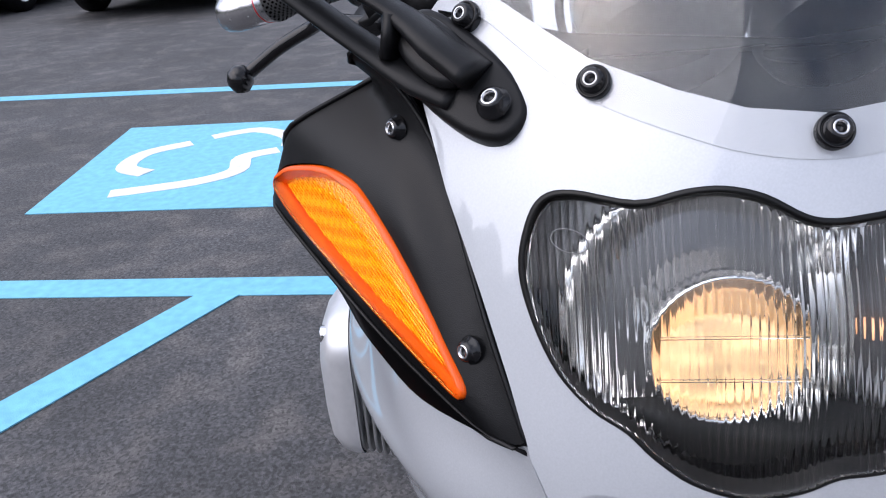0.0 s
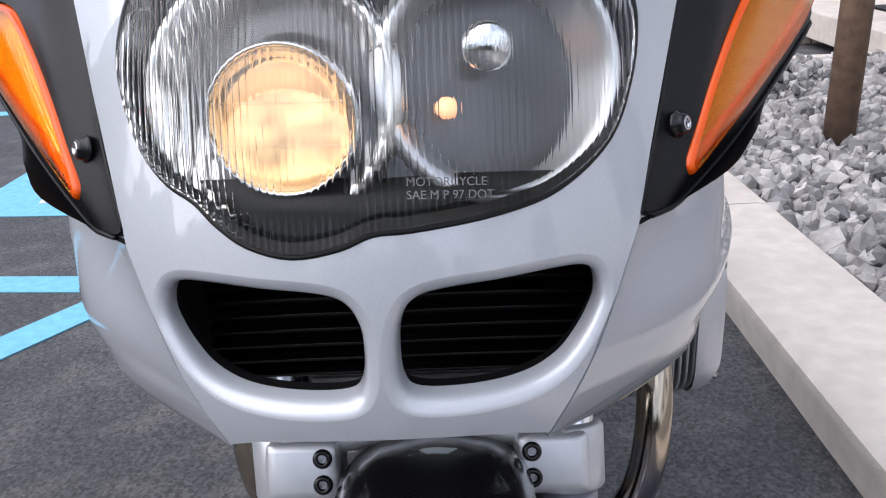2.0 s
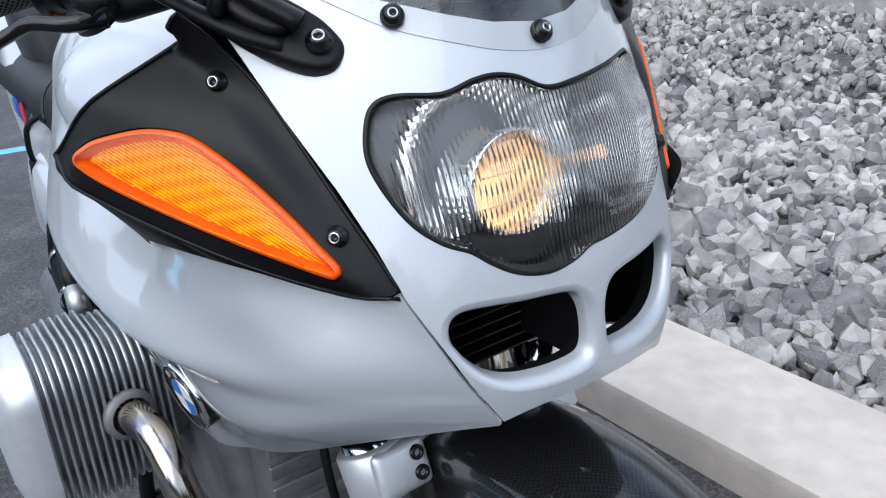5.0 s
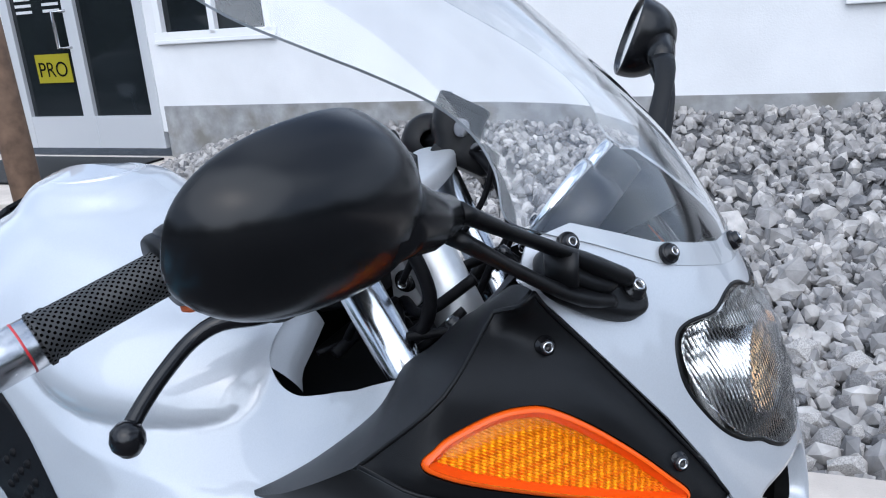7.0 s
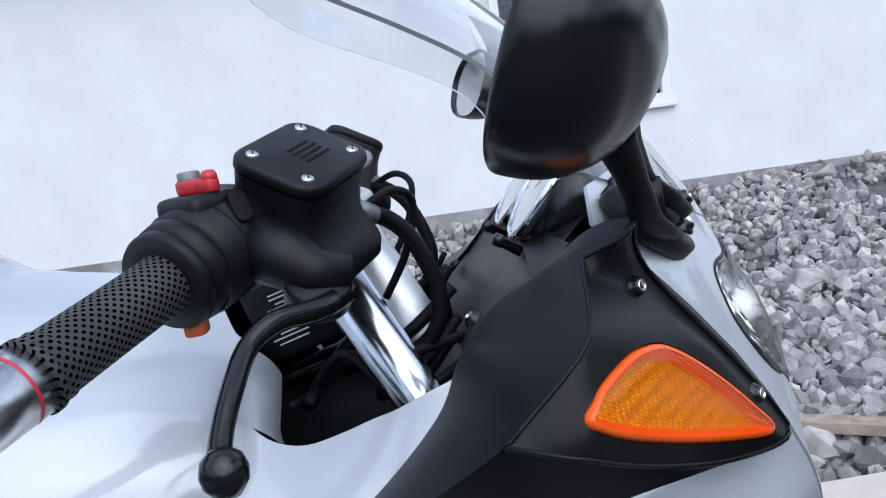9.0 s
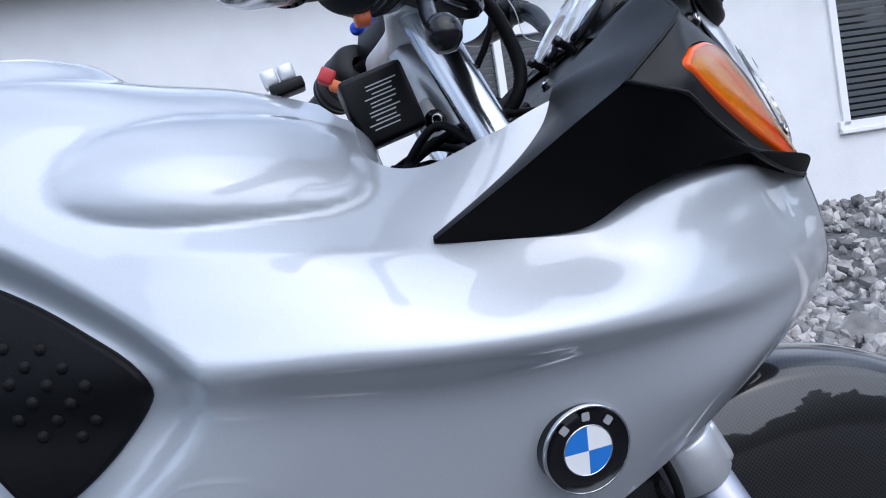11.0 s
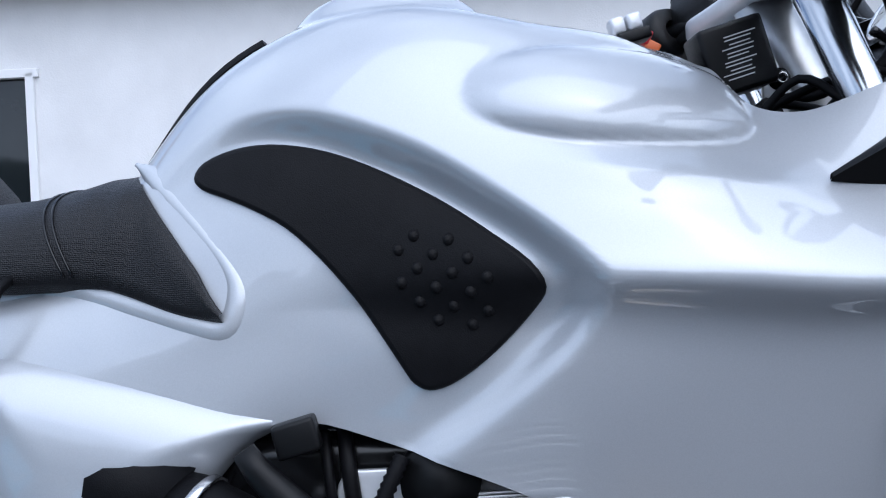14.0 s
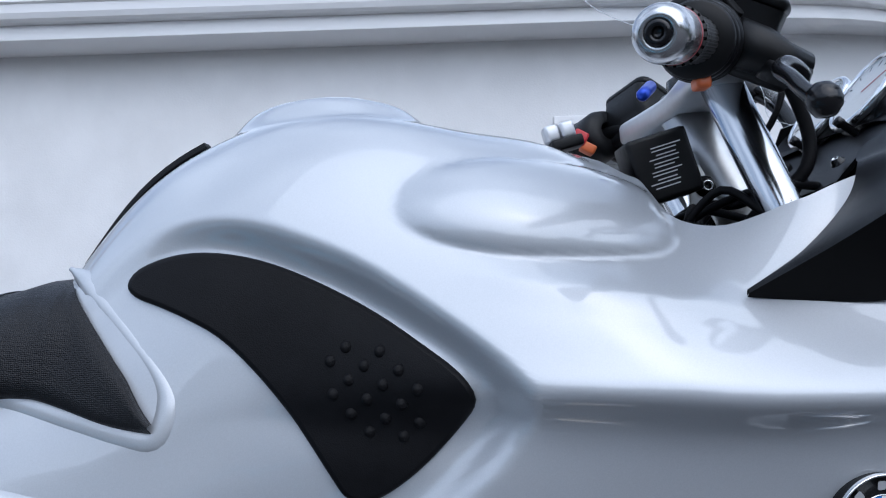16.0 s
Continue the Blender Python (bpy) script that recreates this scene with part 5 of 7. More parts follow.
    for dz in (-0.0095, 0.0095):
        part("bolt", lathe([(0.0072, -0.002), (0.0072, 0.002), (0.006, 0.0034), (0.0034, 0.0034), (0.0034, 0.0005), (0, 0.0005)], clampm @ Matrix.Translation((0.0155 * -s, -0.0245, dz)) @ Matrix.Rotation(radians(90), 4, "X"), 18), GLOSS, cl)
arch = smooth_loop([(-0.078, 0.220, 0.578), (-0.04, 0.218, 0.590), (0, 0.218, 0.594), (0.04, 0.218, 0.590), (0.078, 0.220, 0.578)], 5, closed=False)
part("fork_brace", tube([Vector(q) + FX for q in arch], 0.012, 14, squash=1.0), ALU_PAINT, bike, "silver fork brace over the wheel")

# top yoke, ignition, centre clutter
yoke = smooth_loop([(-0.146, 0.415, 0.996), (-0.138, 0.389, 0.996), (-0.112, 0.381, 0.996), (-0.06, 0.37, 0.996), (0, 0.362, 0.996), (0.06, 0.37, 0.996), (0.112, 0.381, 0.996), (0.138, 0.389, 0.996), (0.146, 0.415, 0.996), (0.128, 0.432, 0.996), (0.06, 0.425, 0.996), (0, 0.42, 0.996), (-0.06, 0.425, 0.996), (-0.128, 0.432, 0.996)], 4)
part("top_yoke", slab([(q[0], q[1]) for q in yoke], Matrix.Translation((0, 0, 0.984)), 0.024, 0.006), ALU_PAINT, bike, "silver cast top yoke")
ig = part("ignition_lock", lathe([(0.02, 0), (0.02, 0.016), (0.014, 0.02), (0, 0.02)], Matrix.Translation((0.0, 0.392, 1.008)), 24), GLOSS, bike)
part("key", slab(rounded(0.026, 0.030, 0.009), Matrix.Translation((-0.008, 0.392, 1.036)) @ Matrix.Rotation(radians(72), 4, "X"), 0.006, 0.002), BLACK, ig, "black key head in the lock")
part("key_ring", tube([(-0.022 + 0.011 * math.cos(k * math.pi / 12), 0.392, 1.030 + 0.013 * math.sin(k * math.pi / 12)) for k in range(24)], 0.0009, 6, closed=True), STEEL, ig)
part("blue_plug", tube([(-0.040, 0.452, 1.000), (-0.037, 0.450, 1.002), (-0.014, 0.434, 1.016)], (0.004, 0.0065, 0.0065), 16), BLUE, bike, "blue anodised plug on the yoke")
box = part("relay_box", block((0.05, 0.062, 0.066), Matrix.Translation((-0.035, 0.440, 0.927)) @ Matrix.Rotation(radians(-14), 4, "X"), 0.005), BLACK, bike, "black box with a printed warning label")
for k in range(11):
    part("text_bar", block((0.0006, 0.030 - 0.005 * (k % 3), 0.0011), Matrix.Translation((-0.0606, 0.439 + 0.002 * (k % 2), 0.947 - 0.0040 * k)) @ Matrix.Rotation(radians(-14), 4, "X")), PRINT, box, smooth=False)
part("bracket", slab(rounded(0.05, 0.03, 0.01), Matrix.Translation((-0.011, 0.389, 0.907)) @ Matrix.Rotation(radians(-90), 4, "Y"), 0.006, 0.001), ALU_PAINT, bike)
screw((-0.018, 0.388, 0.909), (-1, 0, 0), -1, bike, 0.009, "bracket_bolt")
part("steering_stem", tube([(0, 0.396, 0.99), (0, 0.33, 0.84), (0, 0.29, 0.72)], 0.026, 20), ALU, bike)
rc = random.Random(8)
for k in range(9):
    x0, x1 = rc.uniform(-0.12, 0.12), rc.uniform(-0.12, 0.12)
    pts = [(x0, 0.45 + rc.uniform(-0.02, 0.02), 0.84 + rc.uniform(0, 0.03)), ((x0 + x1) / 2, 0.40, 0.86 + rc.uniform(0, 0.04)), (x1, 0.36, 0.86 + rc.uniform(-0.02, 0.04)), (x1 * 0.8, 0.31, 0.90 + rc.uniform(-0.03, 0.03))]
    part("cable", tube(smooth_loop(pts, 6, closed=False), rc.choice((0.003, 0.0042, 0.0055)), 8), RUBBER, bike)
# added dark blocks give the fork opening and intakes their black depth
part("inner_dark_block", block((0.30, 0.26, 0.02), Matrix.Translation((0, 0.40, 0.80)), 0.004), DARK, bike)
part("front_dark_block", block((0.26, 0.02, 0.10), Matrix.Translation((0, 0.235, 0.735)), 0.004), DARK, bike)

# dials and dash
dash = part("dash", ruled([(-0.176, 0.233, 0.962), (-0.16, 0.258, 0.938), (-0.132, 0.288, 0.913), (-0.13, 0.31, 0.89)], [(0.176, 0.233, 0.962), (0.16, 0.258, 0.938), (0.132, 0.288, 0.913), (0.13, 0.31, 0.89)], 12, -0.006, (0, 0, 1)), BLACK, bike, "black instrument panel with two chrome ringed dials", thick=0.004)
part("dash_hood", ruled([(-0.165, 0.205, 0.995), (-0.10, 0.165, 0.985), (0, 0.14, 0.98), (0.10, 0.165, 0.985), (0.165, 0.205, 0.995)], [(-0.155, 0.262, 0.938), (-0.10, 0.255, 0.95), (0, 0.25, 0.955), (0.10, 0.255, 0.95), (0.155, 0.262, 0.938)], 8, 0.0, (0, 0, 1)), BLACK, dash)
for x in (-0.046, 0.046):
    dm = Matrix.Translation((x, 0.224, 0.985)) @ Vector((0, 0.80, 0.60)).to_track_quat("Z", "Y").to_matrix().to_4x4()
    d = part("dial", lathe([(0.04, -0.03), (0.044, -0.02), (0.044, 0.004), (0, 0.004)], dm, 40), GLOSS, bike, "round instrument dial with a chrome ring")
    part("ring", lathe([(0.044, 0.003), (0.0462, 0.005), (0.0462, 0.0105), (0.044, 0.0125), (0.0415, 0.0125), (0.040, 0.007)], dm, 48), CHROME, d)
    part("dial_face", lathe([(0.0415, 0.0055), (0, 0.0055)], dm, 40), WHITE, d)
    for k in range(11):
        a = radians(-30 + 24 * k)
        part("tick", block((0.008, 0.0014, 0.0004), dm @ Matrix.Translation((0.034 * math.cos(a), 0.034 * math.sin(a), 0.0058)) @ Matrix.Rotation(a, 4, "Z")), GLOSS, d, smooth=False)
    part("needle", block((0.032, 0.0018, 0.0008), dm @ Matrix.Translation((0.012, 0.008, 0.007)) @ Matrix.Rotation(0.6, 4, "Z")), RED, d, smooth=False)
    gl = part("dial_glass", lathe([(0.042, 0.0105), (0.02, 0.0115), (0, 0.0118)], dm, 40), GLASS, d)
    gl.visible_shadow = False
    part("trip_knob", lathe([(0.004, 0), (0.004, 0.016), (0.005, 0.017), (0.005, 0.024), (0, 0.025)], dm @ Matrix.Translation((0.02, -0.05, 0)), 12), GLOSS, d)

# ---- badge ----
BP = on_skin(0.353, 0.628)
for s in (-1, 1):
    pc = Vector((s * BP[0], BP[1], BP[2]))
    pz = on_skin(0.353, 0.638)
    ez = (Vector((s * pz[0], pz[1], pz[2])) - pc).normalized()
    nn = Vector((s * 0.97, -0.13, -0.19)).normalized()
    ez = (ez - nn * ez.dot(nn)).normalized()
    ex = ez.cross(nn)
    M = Matrix((ex, ez, nn)).transposed().to_4x4() @ Matrix.Rotation(radians(-3), 4, "Z")
    M.translation = pc + nn * 0.0068
    badge = part("badge", lathe([(0.0358, -0.012), (0.0358, 0.0), (0.0358, 0.002), (0.0350, 0.0036), (0.0342, 0.0036), (0.0340, 0.0026), (0.02, 0.0034), (0, 0.0038)], M, 64), GLOSS, bike, "round enamel badge with blue and white quarters")
    part("rim", lathe([(0.0362, 0.001), (0.0360, 0.0032), (0.0350, 0.0042), (0.0342, 0.0036)], M, 64), CHROME, badge)
    part("inner_ring", lathe([(0.0205, 0.0036), (0.0203, 0.0043), (0.0197, 0.0043), (0.0195, 0.0038)], M, 48), CHROME, badge)
    for q in range(4):
        bm = bmesh.new()
        a0 = q * math.pi / 2
        ctr = bm.verts.new(M @ Vector((0, 0, 0.0044)))
        arc = [bm.verts.new(M @ Vector((0.0197 * math.cos(a0 + k * math.pi / 20), 0.0197 * math.sin(a0 + k * math.pi / 20), 0.0040))) for k in range(11)]
        for a, b in zip(arc, arc[1:]):
            bm.faces.new((ctr, a, b))
        part("quarter", bm, BADGE_BLUE if q % 2 else WHITE, badge, "blue enamel quarter" if q % 2 else "white enamel quarter")
    for a in (132, 90, 48):
        part("emblem_bar", slab(rounded(0.0065, 0.0068, 0.0012, 2), M @ Matrix.Rotation(radians(a - 90), 4, "Z") @ Matrix.Translation((0, 0.0272, 0.0032)), 0.0005), ALU_PAINT, badge, smooth=False)

# ---- engine ----
engine = part("engine_block", block((0.30, 0.42, 0.30), Matrix.Translation((0, 0.70, 0.44)), 0.03, segments=3), ENGINE, bike, "grey boxer engine block")
part("timing_cover", block((0.24, 0.10, 0.30), Matrix.Translation((0, 0.47, 0.44)), 0.03, segments=3), ENGINE, engine)
for k in range(7):
    part("rib", block((0.25, 0.006, 0.018), Matrix.Translation((0, 0.418, 0.36 + 0.03 * k)), 0.002), ENGINE, engine)
for s in (-1, 1):
    inward, low = (0.025, 0.0) if s < 0 else (0.0, 0.015)
    cyl = part("cylinder", slab([(q[0], q[1]) for q in rounded(0.17, 0.13, 0.045, 5)], Matrix.Translation((s * (0.15 - inward), 0.685, 0.480)) @ Matrix.Rotation(radians(90 * s), 4, "Y"), 0.19, 0.004), ENGINE, bike, "finned aluminium cylinder of the boxer engine")
    for k in range(16):
        x = 0.196 + 0.0094 * k
        g = 1.0 if k < 12 else 1.0 - 0.02 * (k - 11)
        fl_ = [(q[0] * (0.93 if k < 7 else 1) * g, q[1] * (0.95 if k < 7 else 1) * g) for q in rounded(0.226, 0.176, 0.055, 6)]
        part("fin", slab(fl_, Matrix.Translation((s * (x - inward), 0.685, 0.470 - low)) @ Matrix.Rotation(radians(90 * s), 4, "Y"), 0.0038, 0.0012), ALU, cyl)
    bm, rings = bmesh.new(), []
    base = rounded(0.218, 0.168, 0.055, 6)
    for h, k in ((0.340, 1.0), (0.350, 0.99), (0.366, 0.93), (0.378, 0.80), (0.385, 0.55), (0.387, 0.2)):
        rings.append([bm.verts.new((s * (h - inward), 0.685 + q[1] * k, 0.470 - low + q[0] * k)) for q in base])
    for r0, r1 in zip(rings, rings[1:]):
        for k in range(len(base)):
            bm.faces.new((r0[k], r0[(k + 1) % len(base)], r1[(k + 1) % len(base)], r1[k]))
    bm.faces.new(rings[-1])
    bmesh.ops.recalc_face_normals(bm, faces=bm.faces)
    cov = part("valve_cover", bm, ALU_PAINT, cyl, "rounded silver valve cover")
    for z in (0.40, 0.556):
        part("cover_bolt", lathe([(0.012, 0), (0.012, 0.008), (0.008, 0.010), (0.006, 0.006), (0, 0.006)], Matrix.Translation((s * (0.370 - inward), 0.640, z - 0.008 - low)) @ Matrix.Rotation(radians(90 * s), 4, "Y"), 18), STEEL, cov)
    pipe = smooth_loop([(s * 0.275, 0.60, 0.475), (s * 0.268, 0.56, 0.478), (s * 0.262, 0.52, 0.468), (s * 0.258, 0.485, 0.42), (s * 0.248, 0.47, 0.35), (s * 0.225, 0.475, 0.285), (s * 0.18, 0.50, 0.235), (s * 0.13, 0.58, 0.215), (s * 0.11, 0.75, 0.21)], 5, closed=False)
    ex = part("exhaust_pipe", tube([Vector(q) - Vector((s * 2 * inward, 0, -0.4 * inward)) for q in pipe], 0.0205, 20), EXHAUST, bike, "heat-blued steel exhaust header")
    part("flange_ring", lathe([(0.024, 0), (0.031, 0.003), (0.033, 0.010), (0.031, 0.016), (0.024, 0.018)], axis_frame((s * (0.275 - 2 * inward), 0.605, 0.474 + 0.4 * inward), (s * (0.268 - 2 * inward), 0.55, 0.478 + 0.4 * inward)), 22), ENGINE, ex)
    # throttle body, injector, hoses
    tb = settled(part("throttle_body", tube([(s * 0.205, 0.80, 0.545), (s * 0.20, 0.835, 0.555), (s * 0.195, 0.87, 0.568), (s * 0.185, 0.91, 0.585)], (0.028, 0.030, 0.034, 0.034), 24), RUBBER, bike, "black throttle body with injector and hoses"))
    settled(part("boot_ring", lathe([(0.0315, -0.004), (0.0335, -0.003), (0.0335, 0.003), (0.0315, 0.004)], axis_frame((s * 0.2015, 0.822, 0.551), (s * 0.20, 0.835, 0.555)), 24), CHROME, tb))
    settled(part("casting_plate", slab(rounded(0.085, 0.075, 0.015), Matrix.Translation((s * 0.163, 0.752, 0.560)) @ Matrix.Rotation(radians(90 * s), 4, "Y"), 0.006, 0.002), ALU_PAINT, tb))
    settled(part("intake_boot", tube([(s * 0.185, 0.90, 0.582), (s * 0.17, 0.95, 0.61), (s * 0.15, 1.0, 0.64)], (0.037, 0.036, 0.04), 20), RUBBER, tb))
    settled(part("injector", tube([(s * 0.215, 0.795, 0.572), (s * 0.215, 0.815, 0.590), (s * 0.212, 0.838, 0.613), (s * 0.212, 0.848, 0.628)], (0.011, 0.012, 0.0095, 0.008), 14), BLACK, tb))
    settled(part("injector_seat", tube([(s * 0.218, 0.775, 0.552), (s * 0.216, 0.800, 0.576)], (0.016, 0.014), 16), ALU, tb))
    settled(part("clamp_ring", lathe([(0.036, -0.004), (0.0375, -0.003), (0.0375, 0.003), (0.036, 0.004)], axis_frame((s * 0.192, 0.885, 0.574), (s * 0.185, 0.91, 0.585)), 24), STEEL, tb))
    settled(part("plug", block((0.024, 0.030, 0.024), Matrix.Translation((s * 0.19, 0.815, 0.632)) @ Matrix.Rotation(radians(-15), 4, "X"), 0.003), BLACK, tb))
    settled(part("round_cover", tube([(s * 0.12, 0.715, 0.595), (s * 0.185, 0.715, 0.595)], (0.03, 0.029), 24), BLACK, tb))
    hs_ = smooth_loop([(s * 0.19, 0.742, 0.615), (s * 0.195, 0.752, 0.595), (s * 0.197, 0.762, 0.57), (s * 0.197, 0.763, 0.54)], 10, closed=False)
    settled(part("corrugated_hose", tube(hs_, [0.0052 if k % 2 else 0.0066 for k in range(len(hs_))], 10), RUBBER, tb))
    for y0, y1, r in ((0.785, 0.775, 0.006), (0.80, 0.79, 0.004)):
        settled(part("hose", tube(smooth_loop([(s * 0.15, y0, 0.628), (s * 0.168, y0 - 0.004, 0.605), (s * 0.17, y1, 0.57), (s * 0.16, y1 - 0.012, 0.53)], 5, closed=False), r, 8), RUBBER, tb))
    settled(part("side_case", block((0.05, 0.16, 0.16), Matrix.Translation((s * 0.128, 0.80, 0.545)), 0.015), GLOSS, tb))
    # rear side cover below the fold
    RC = smooth_loop([(0.815, 0.641), (0.86, 0.657), (0.95, 0.682), (1.03, 0.699), (1.045, 0.68), (1.035, 0.60), (1.0, 0.53), (0.955, 0.49), (0.928, 0.508), (0.905, 0.552), (0.876, 0.597), (0.848, 0.626)], 4)
    bm = patch(RC, [], 0.0045, lambda u, v: Vector((s * (0.160 + 0.046 * math.sqrt(max(0.0, 1 - (1 - min(1.0, far_from([(u, v)], RC)[0] / 0.065)) ** 2))), u, v)), flip=s < 0)
    settled(part("rear_cover", bm, SILVER, bike, "silver rear side cover", thick=0.003))
    fr = settled(part("subframe", tube([(s * 0.15, 0.99, 0.60), (s * 0.15, 1.12, 0.62), (s * 0.14, 1.35, 0.70)], 0.013, 12), ALU_PAINT, bike, "silver rear subframe tubes"))
    settled(part("strut", tube([(s * 0.15, 0.98, 0.52), (s * 0.15, 1.25, 0.66)], 0.010, 12), ALU_PAINT, fr))
    settled(part("footrest_plate", slab([(-0.06, -0.09), (0.07, -0.05), (0.05, 0.08), (-0.03, 0.1)], Matrix.Translation((s * 0.155, 1.03, 0.44)) @ Matrix.Rotation(radians(90), 4, "Y"), 0.008, 0.002), ALU, fr))
    ca = smooth_loop([(s * 0.160, 1.075, 0.772), (s * 0.186, 1.077, 0.758), (s * 0.192, 1.079, 0.73), (s * 0.190, 1.087, 0.70), (s * 0.18, 1.10, 0.62)], 6, closed=False)
    part("cable_loom", tube(ca, 0.0045, 8), RUBBER, fr, "black cable with a ribbed sleeve")
    part("loom_sleeve", tube([(s * 0.190, 1.086, 0.70), (s * 0.188, 1.092, 0.675), (s * 0.182, 1.097, 0.645)], (0.007, 0.0095, 0.0085), 10), RUBBER, fr)

# ---- wheels ----
AX = Vector((0.011, 0.085, 0.295))


def wheel(name, at, width, label):
    m = Matrix.Translation(at) @ Matrix.Rotation(radians(90), 4, "Y")
    w = part(name, lathe([(0.218, -width * 0.40), (0.235, -width * 0.49), (0.262, -width * 0.5), (0.282, -width * 0.36), (0.2935, -width * 0.16), (0.2955, 0), (0.2935, width * 0.16), (0.282, width * 0.36), (0.262, width * 0.5), (0.235, width * 0.49), (0.218, width * 0.40)], m, 64), RUBBER, bike, label)
    part("rim", lathe([(0.218, -width * 0.42), (0.221, -width * 0.40), (0.205, -width * 0.34), (0.198, 0), (0.205, width * 0.34), (0.221, width * 0.40), (0.218, width * 0.42)], m, 64), ALU_PAINT, w)
    part("hub", lathe([(0.0, -0.05), (0.035, -0.05), (0.045, -0.03), (0.045, 0.03), (0.035, 0.05), (0, 0.05)], m, 32), ALU_PAINT, w)
    for k in range(5):
        a = radians(72 * k + 20)
        part("spoke", block((0.16, 0.030, 0.026), m @ Matrix.Rotation(a, 4, "Z") @ Matrix.Translation((0.122, 0, 0)), 0.008), ALU_PAINT, w)
    return w, m


fw, fm = wheel("front_wheel", AX, 0.12, "front wheel with black tyre and silver rim")
for s in (-1, 1):
    dm = fm @ Matrix.Translation((0, 0, s * 0.062))
    disc = part("brake_disc", lathe([(0.115, -0.002), (0.155, -0.002), (0.155, 0.002), (0.115, 0.002), (0.115, -0.002)], dm, 56), STEEL, fw, "drilled steel brake disc")
    for k in range(24):
        a = radians(15 * k)
        # flat dark discs in place of the shaded drill holes
        part("hole", lathe([(0.0042, 0), (0, 0)], dm @ Matrix.Translation(((0.128 + 0.014 * (k % 2)) * math.cos(a), (0.128 + 0.014 * (k % 2)) * math.sin(a), s * 0.0022)), 10), DARK, disc, smooth=False)
    cal = part("brake_caliper", block((0.04, 0.06, 0.09), Matrix.Translation((s * 0.075, 0.20, 0.355)) @ Matrix.Rotation(radians(-30), 4, "X"), 0.01), ALU_PAINT, bike, "silver brake caliper")
    bl = smooth_loop([(s * 0.125, 0.262, 0.578), (s * 0.127, 0.252, 0.545), (s * 0.122, 0.248, 0.50), (s * 0.118, 0.232, 0.465), (s * 0.11, 0.215, 0.43), (s * 0.09, 0.20, 0.395)], 5, closed=False)
    part("brake_line", tube(bl, 0.0045, 8), RUBBER, bike, "black brake line down the fork")
rw, rm = wheel("rear_wheel", Vector((0, 1.56, 0.295)), 0.17, "rear wheel with wide black tyre")
part("swing_arm", tube([(-0.13, 0.98, 0.36), (-0.14, 1.2, 0.33), (-0.12, 1.56, 0.295)], (0.045, 0.05, 0.06), 16), ENGINE, bike)
# carbon front mudguard
bm, rows = bmesh.new(), []
for k in range(37):
    a = radians(-98 + 150 * k / 36)
    r = 0.309
    narrow = 1.0 - 0.25 * step(-75, -98, math.degrees(a)) - 0.2 * step(30, 52, math.degrees(a))
    row = []
    for x, dr in ((-0.078, -0.105), (-0.081, -0.055), (-0.077, -0.014), (-0.066, -0.002), (-0.045, 0.006), (-0.02, 0.010), (0, 0.0115), (0.02, 0.010), (0.045, 0.006), (0.066, -0.002), (0.077, -0.014), (0.081, -0.055), (0.078, -0.105)):
        deg = math.degrees(a)
        skirt_depth = 0.06 + 0.14 * step(-72, -38, deg) * step(50, 15, deg)
        drop = dr if dr > -0.03 else -skirt_depth * (1.0 if dr < -0.09 else 0.5)
        row.append(bm.verts.new((AX.x + 0.006 + x * narrow * 0.88, AX.y + (r + drop) * math.sin(a), AX.z + (r + drop) * math.cos(a))))
    rows.append(row)
for r0, r1 in zip(rows, rows[1:]):
    for k in range(12):
        bm.faces.new((r0[k], r0[k + 1], r1[k + 1], r1[k]))
bmesh.ops.recalc_face_normals(bm, faces=bm.faces)
part("front_mudguard", bm, CARBON, bike, "glossy woven carbon front mudguard", thick=0.003)
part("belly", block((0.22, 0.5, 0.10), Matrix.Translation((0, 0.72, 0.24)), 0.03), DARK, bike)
stand = part("centre_stand", tube([(-0.14, 0.98, 0.30), (-0.15, 1.05, 0.02)], 0.014, 12), BLACK, bike)
part("stand_leg", tube([(0.14, 0.98, 0.30), (0.15, 1.05, 0.02), (-0.15, 1.05, 0.02)], 0.014, 12), BLACK, stand)
# tail
bm, rows = bmesh.new(), []
for y, w, z0, z1 in ((1.12, 0.175, 0.66, 0.745), (1.25, 0.165, 0.69, 0.79), (1.4, 0.145, 0.74, 0.87), (1.55, 0.115, 0.80, 0.91), (1.68, 0.08, 0.85, 0.93), (1.74, 0.03, 0.89, 0.92)):
    rows.append([bm.verts.new(q) for q in ((-w * 0.7, y, z0), (-w, y, z0 + 0.02), (-w * 1.02, y, (z0 + z1) / 2), (-w * 0.9, y, z1 - 0.01), (-w * 0.5, y, z1 + 0.01), (0, y, z1 + 0.014), (w * 0.5, y, z1 + 0.01), (w * 0.9, y, z1 - 0.01), (w * 1.02, y, (z0 + z1) / 2), (w, y, z0 + 0.02), (w * 0.7, y, z0))])
for r0, r1 in zip(rows, rows[1:]):
    for k in range(10):
        bm.faces.new((r0[k], r1[k], r1[k + 1], r0[k + 1]))
tail = settled(part("tail_cowl", bm, SILVER, bike, "silver tail cowl with three coloured stripes", thick=0.003))
for k, m_ in enumerate((BADGE_BLUE, BLUE, RED)):
    settled(part("stripe", block((0.002, 0.03, 0.035), Matrix.Translation((-0.172, 1.19 - 0.034 * k, 0.735)) @ Matrix.Rotation(radians(-14), 4, "X")), m_, tail, smooth=False))

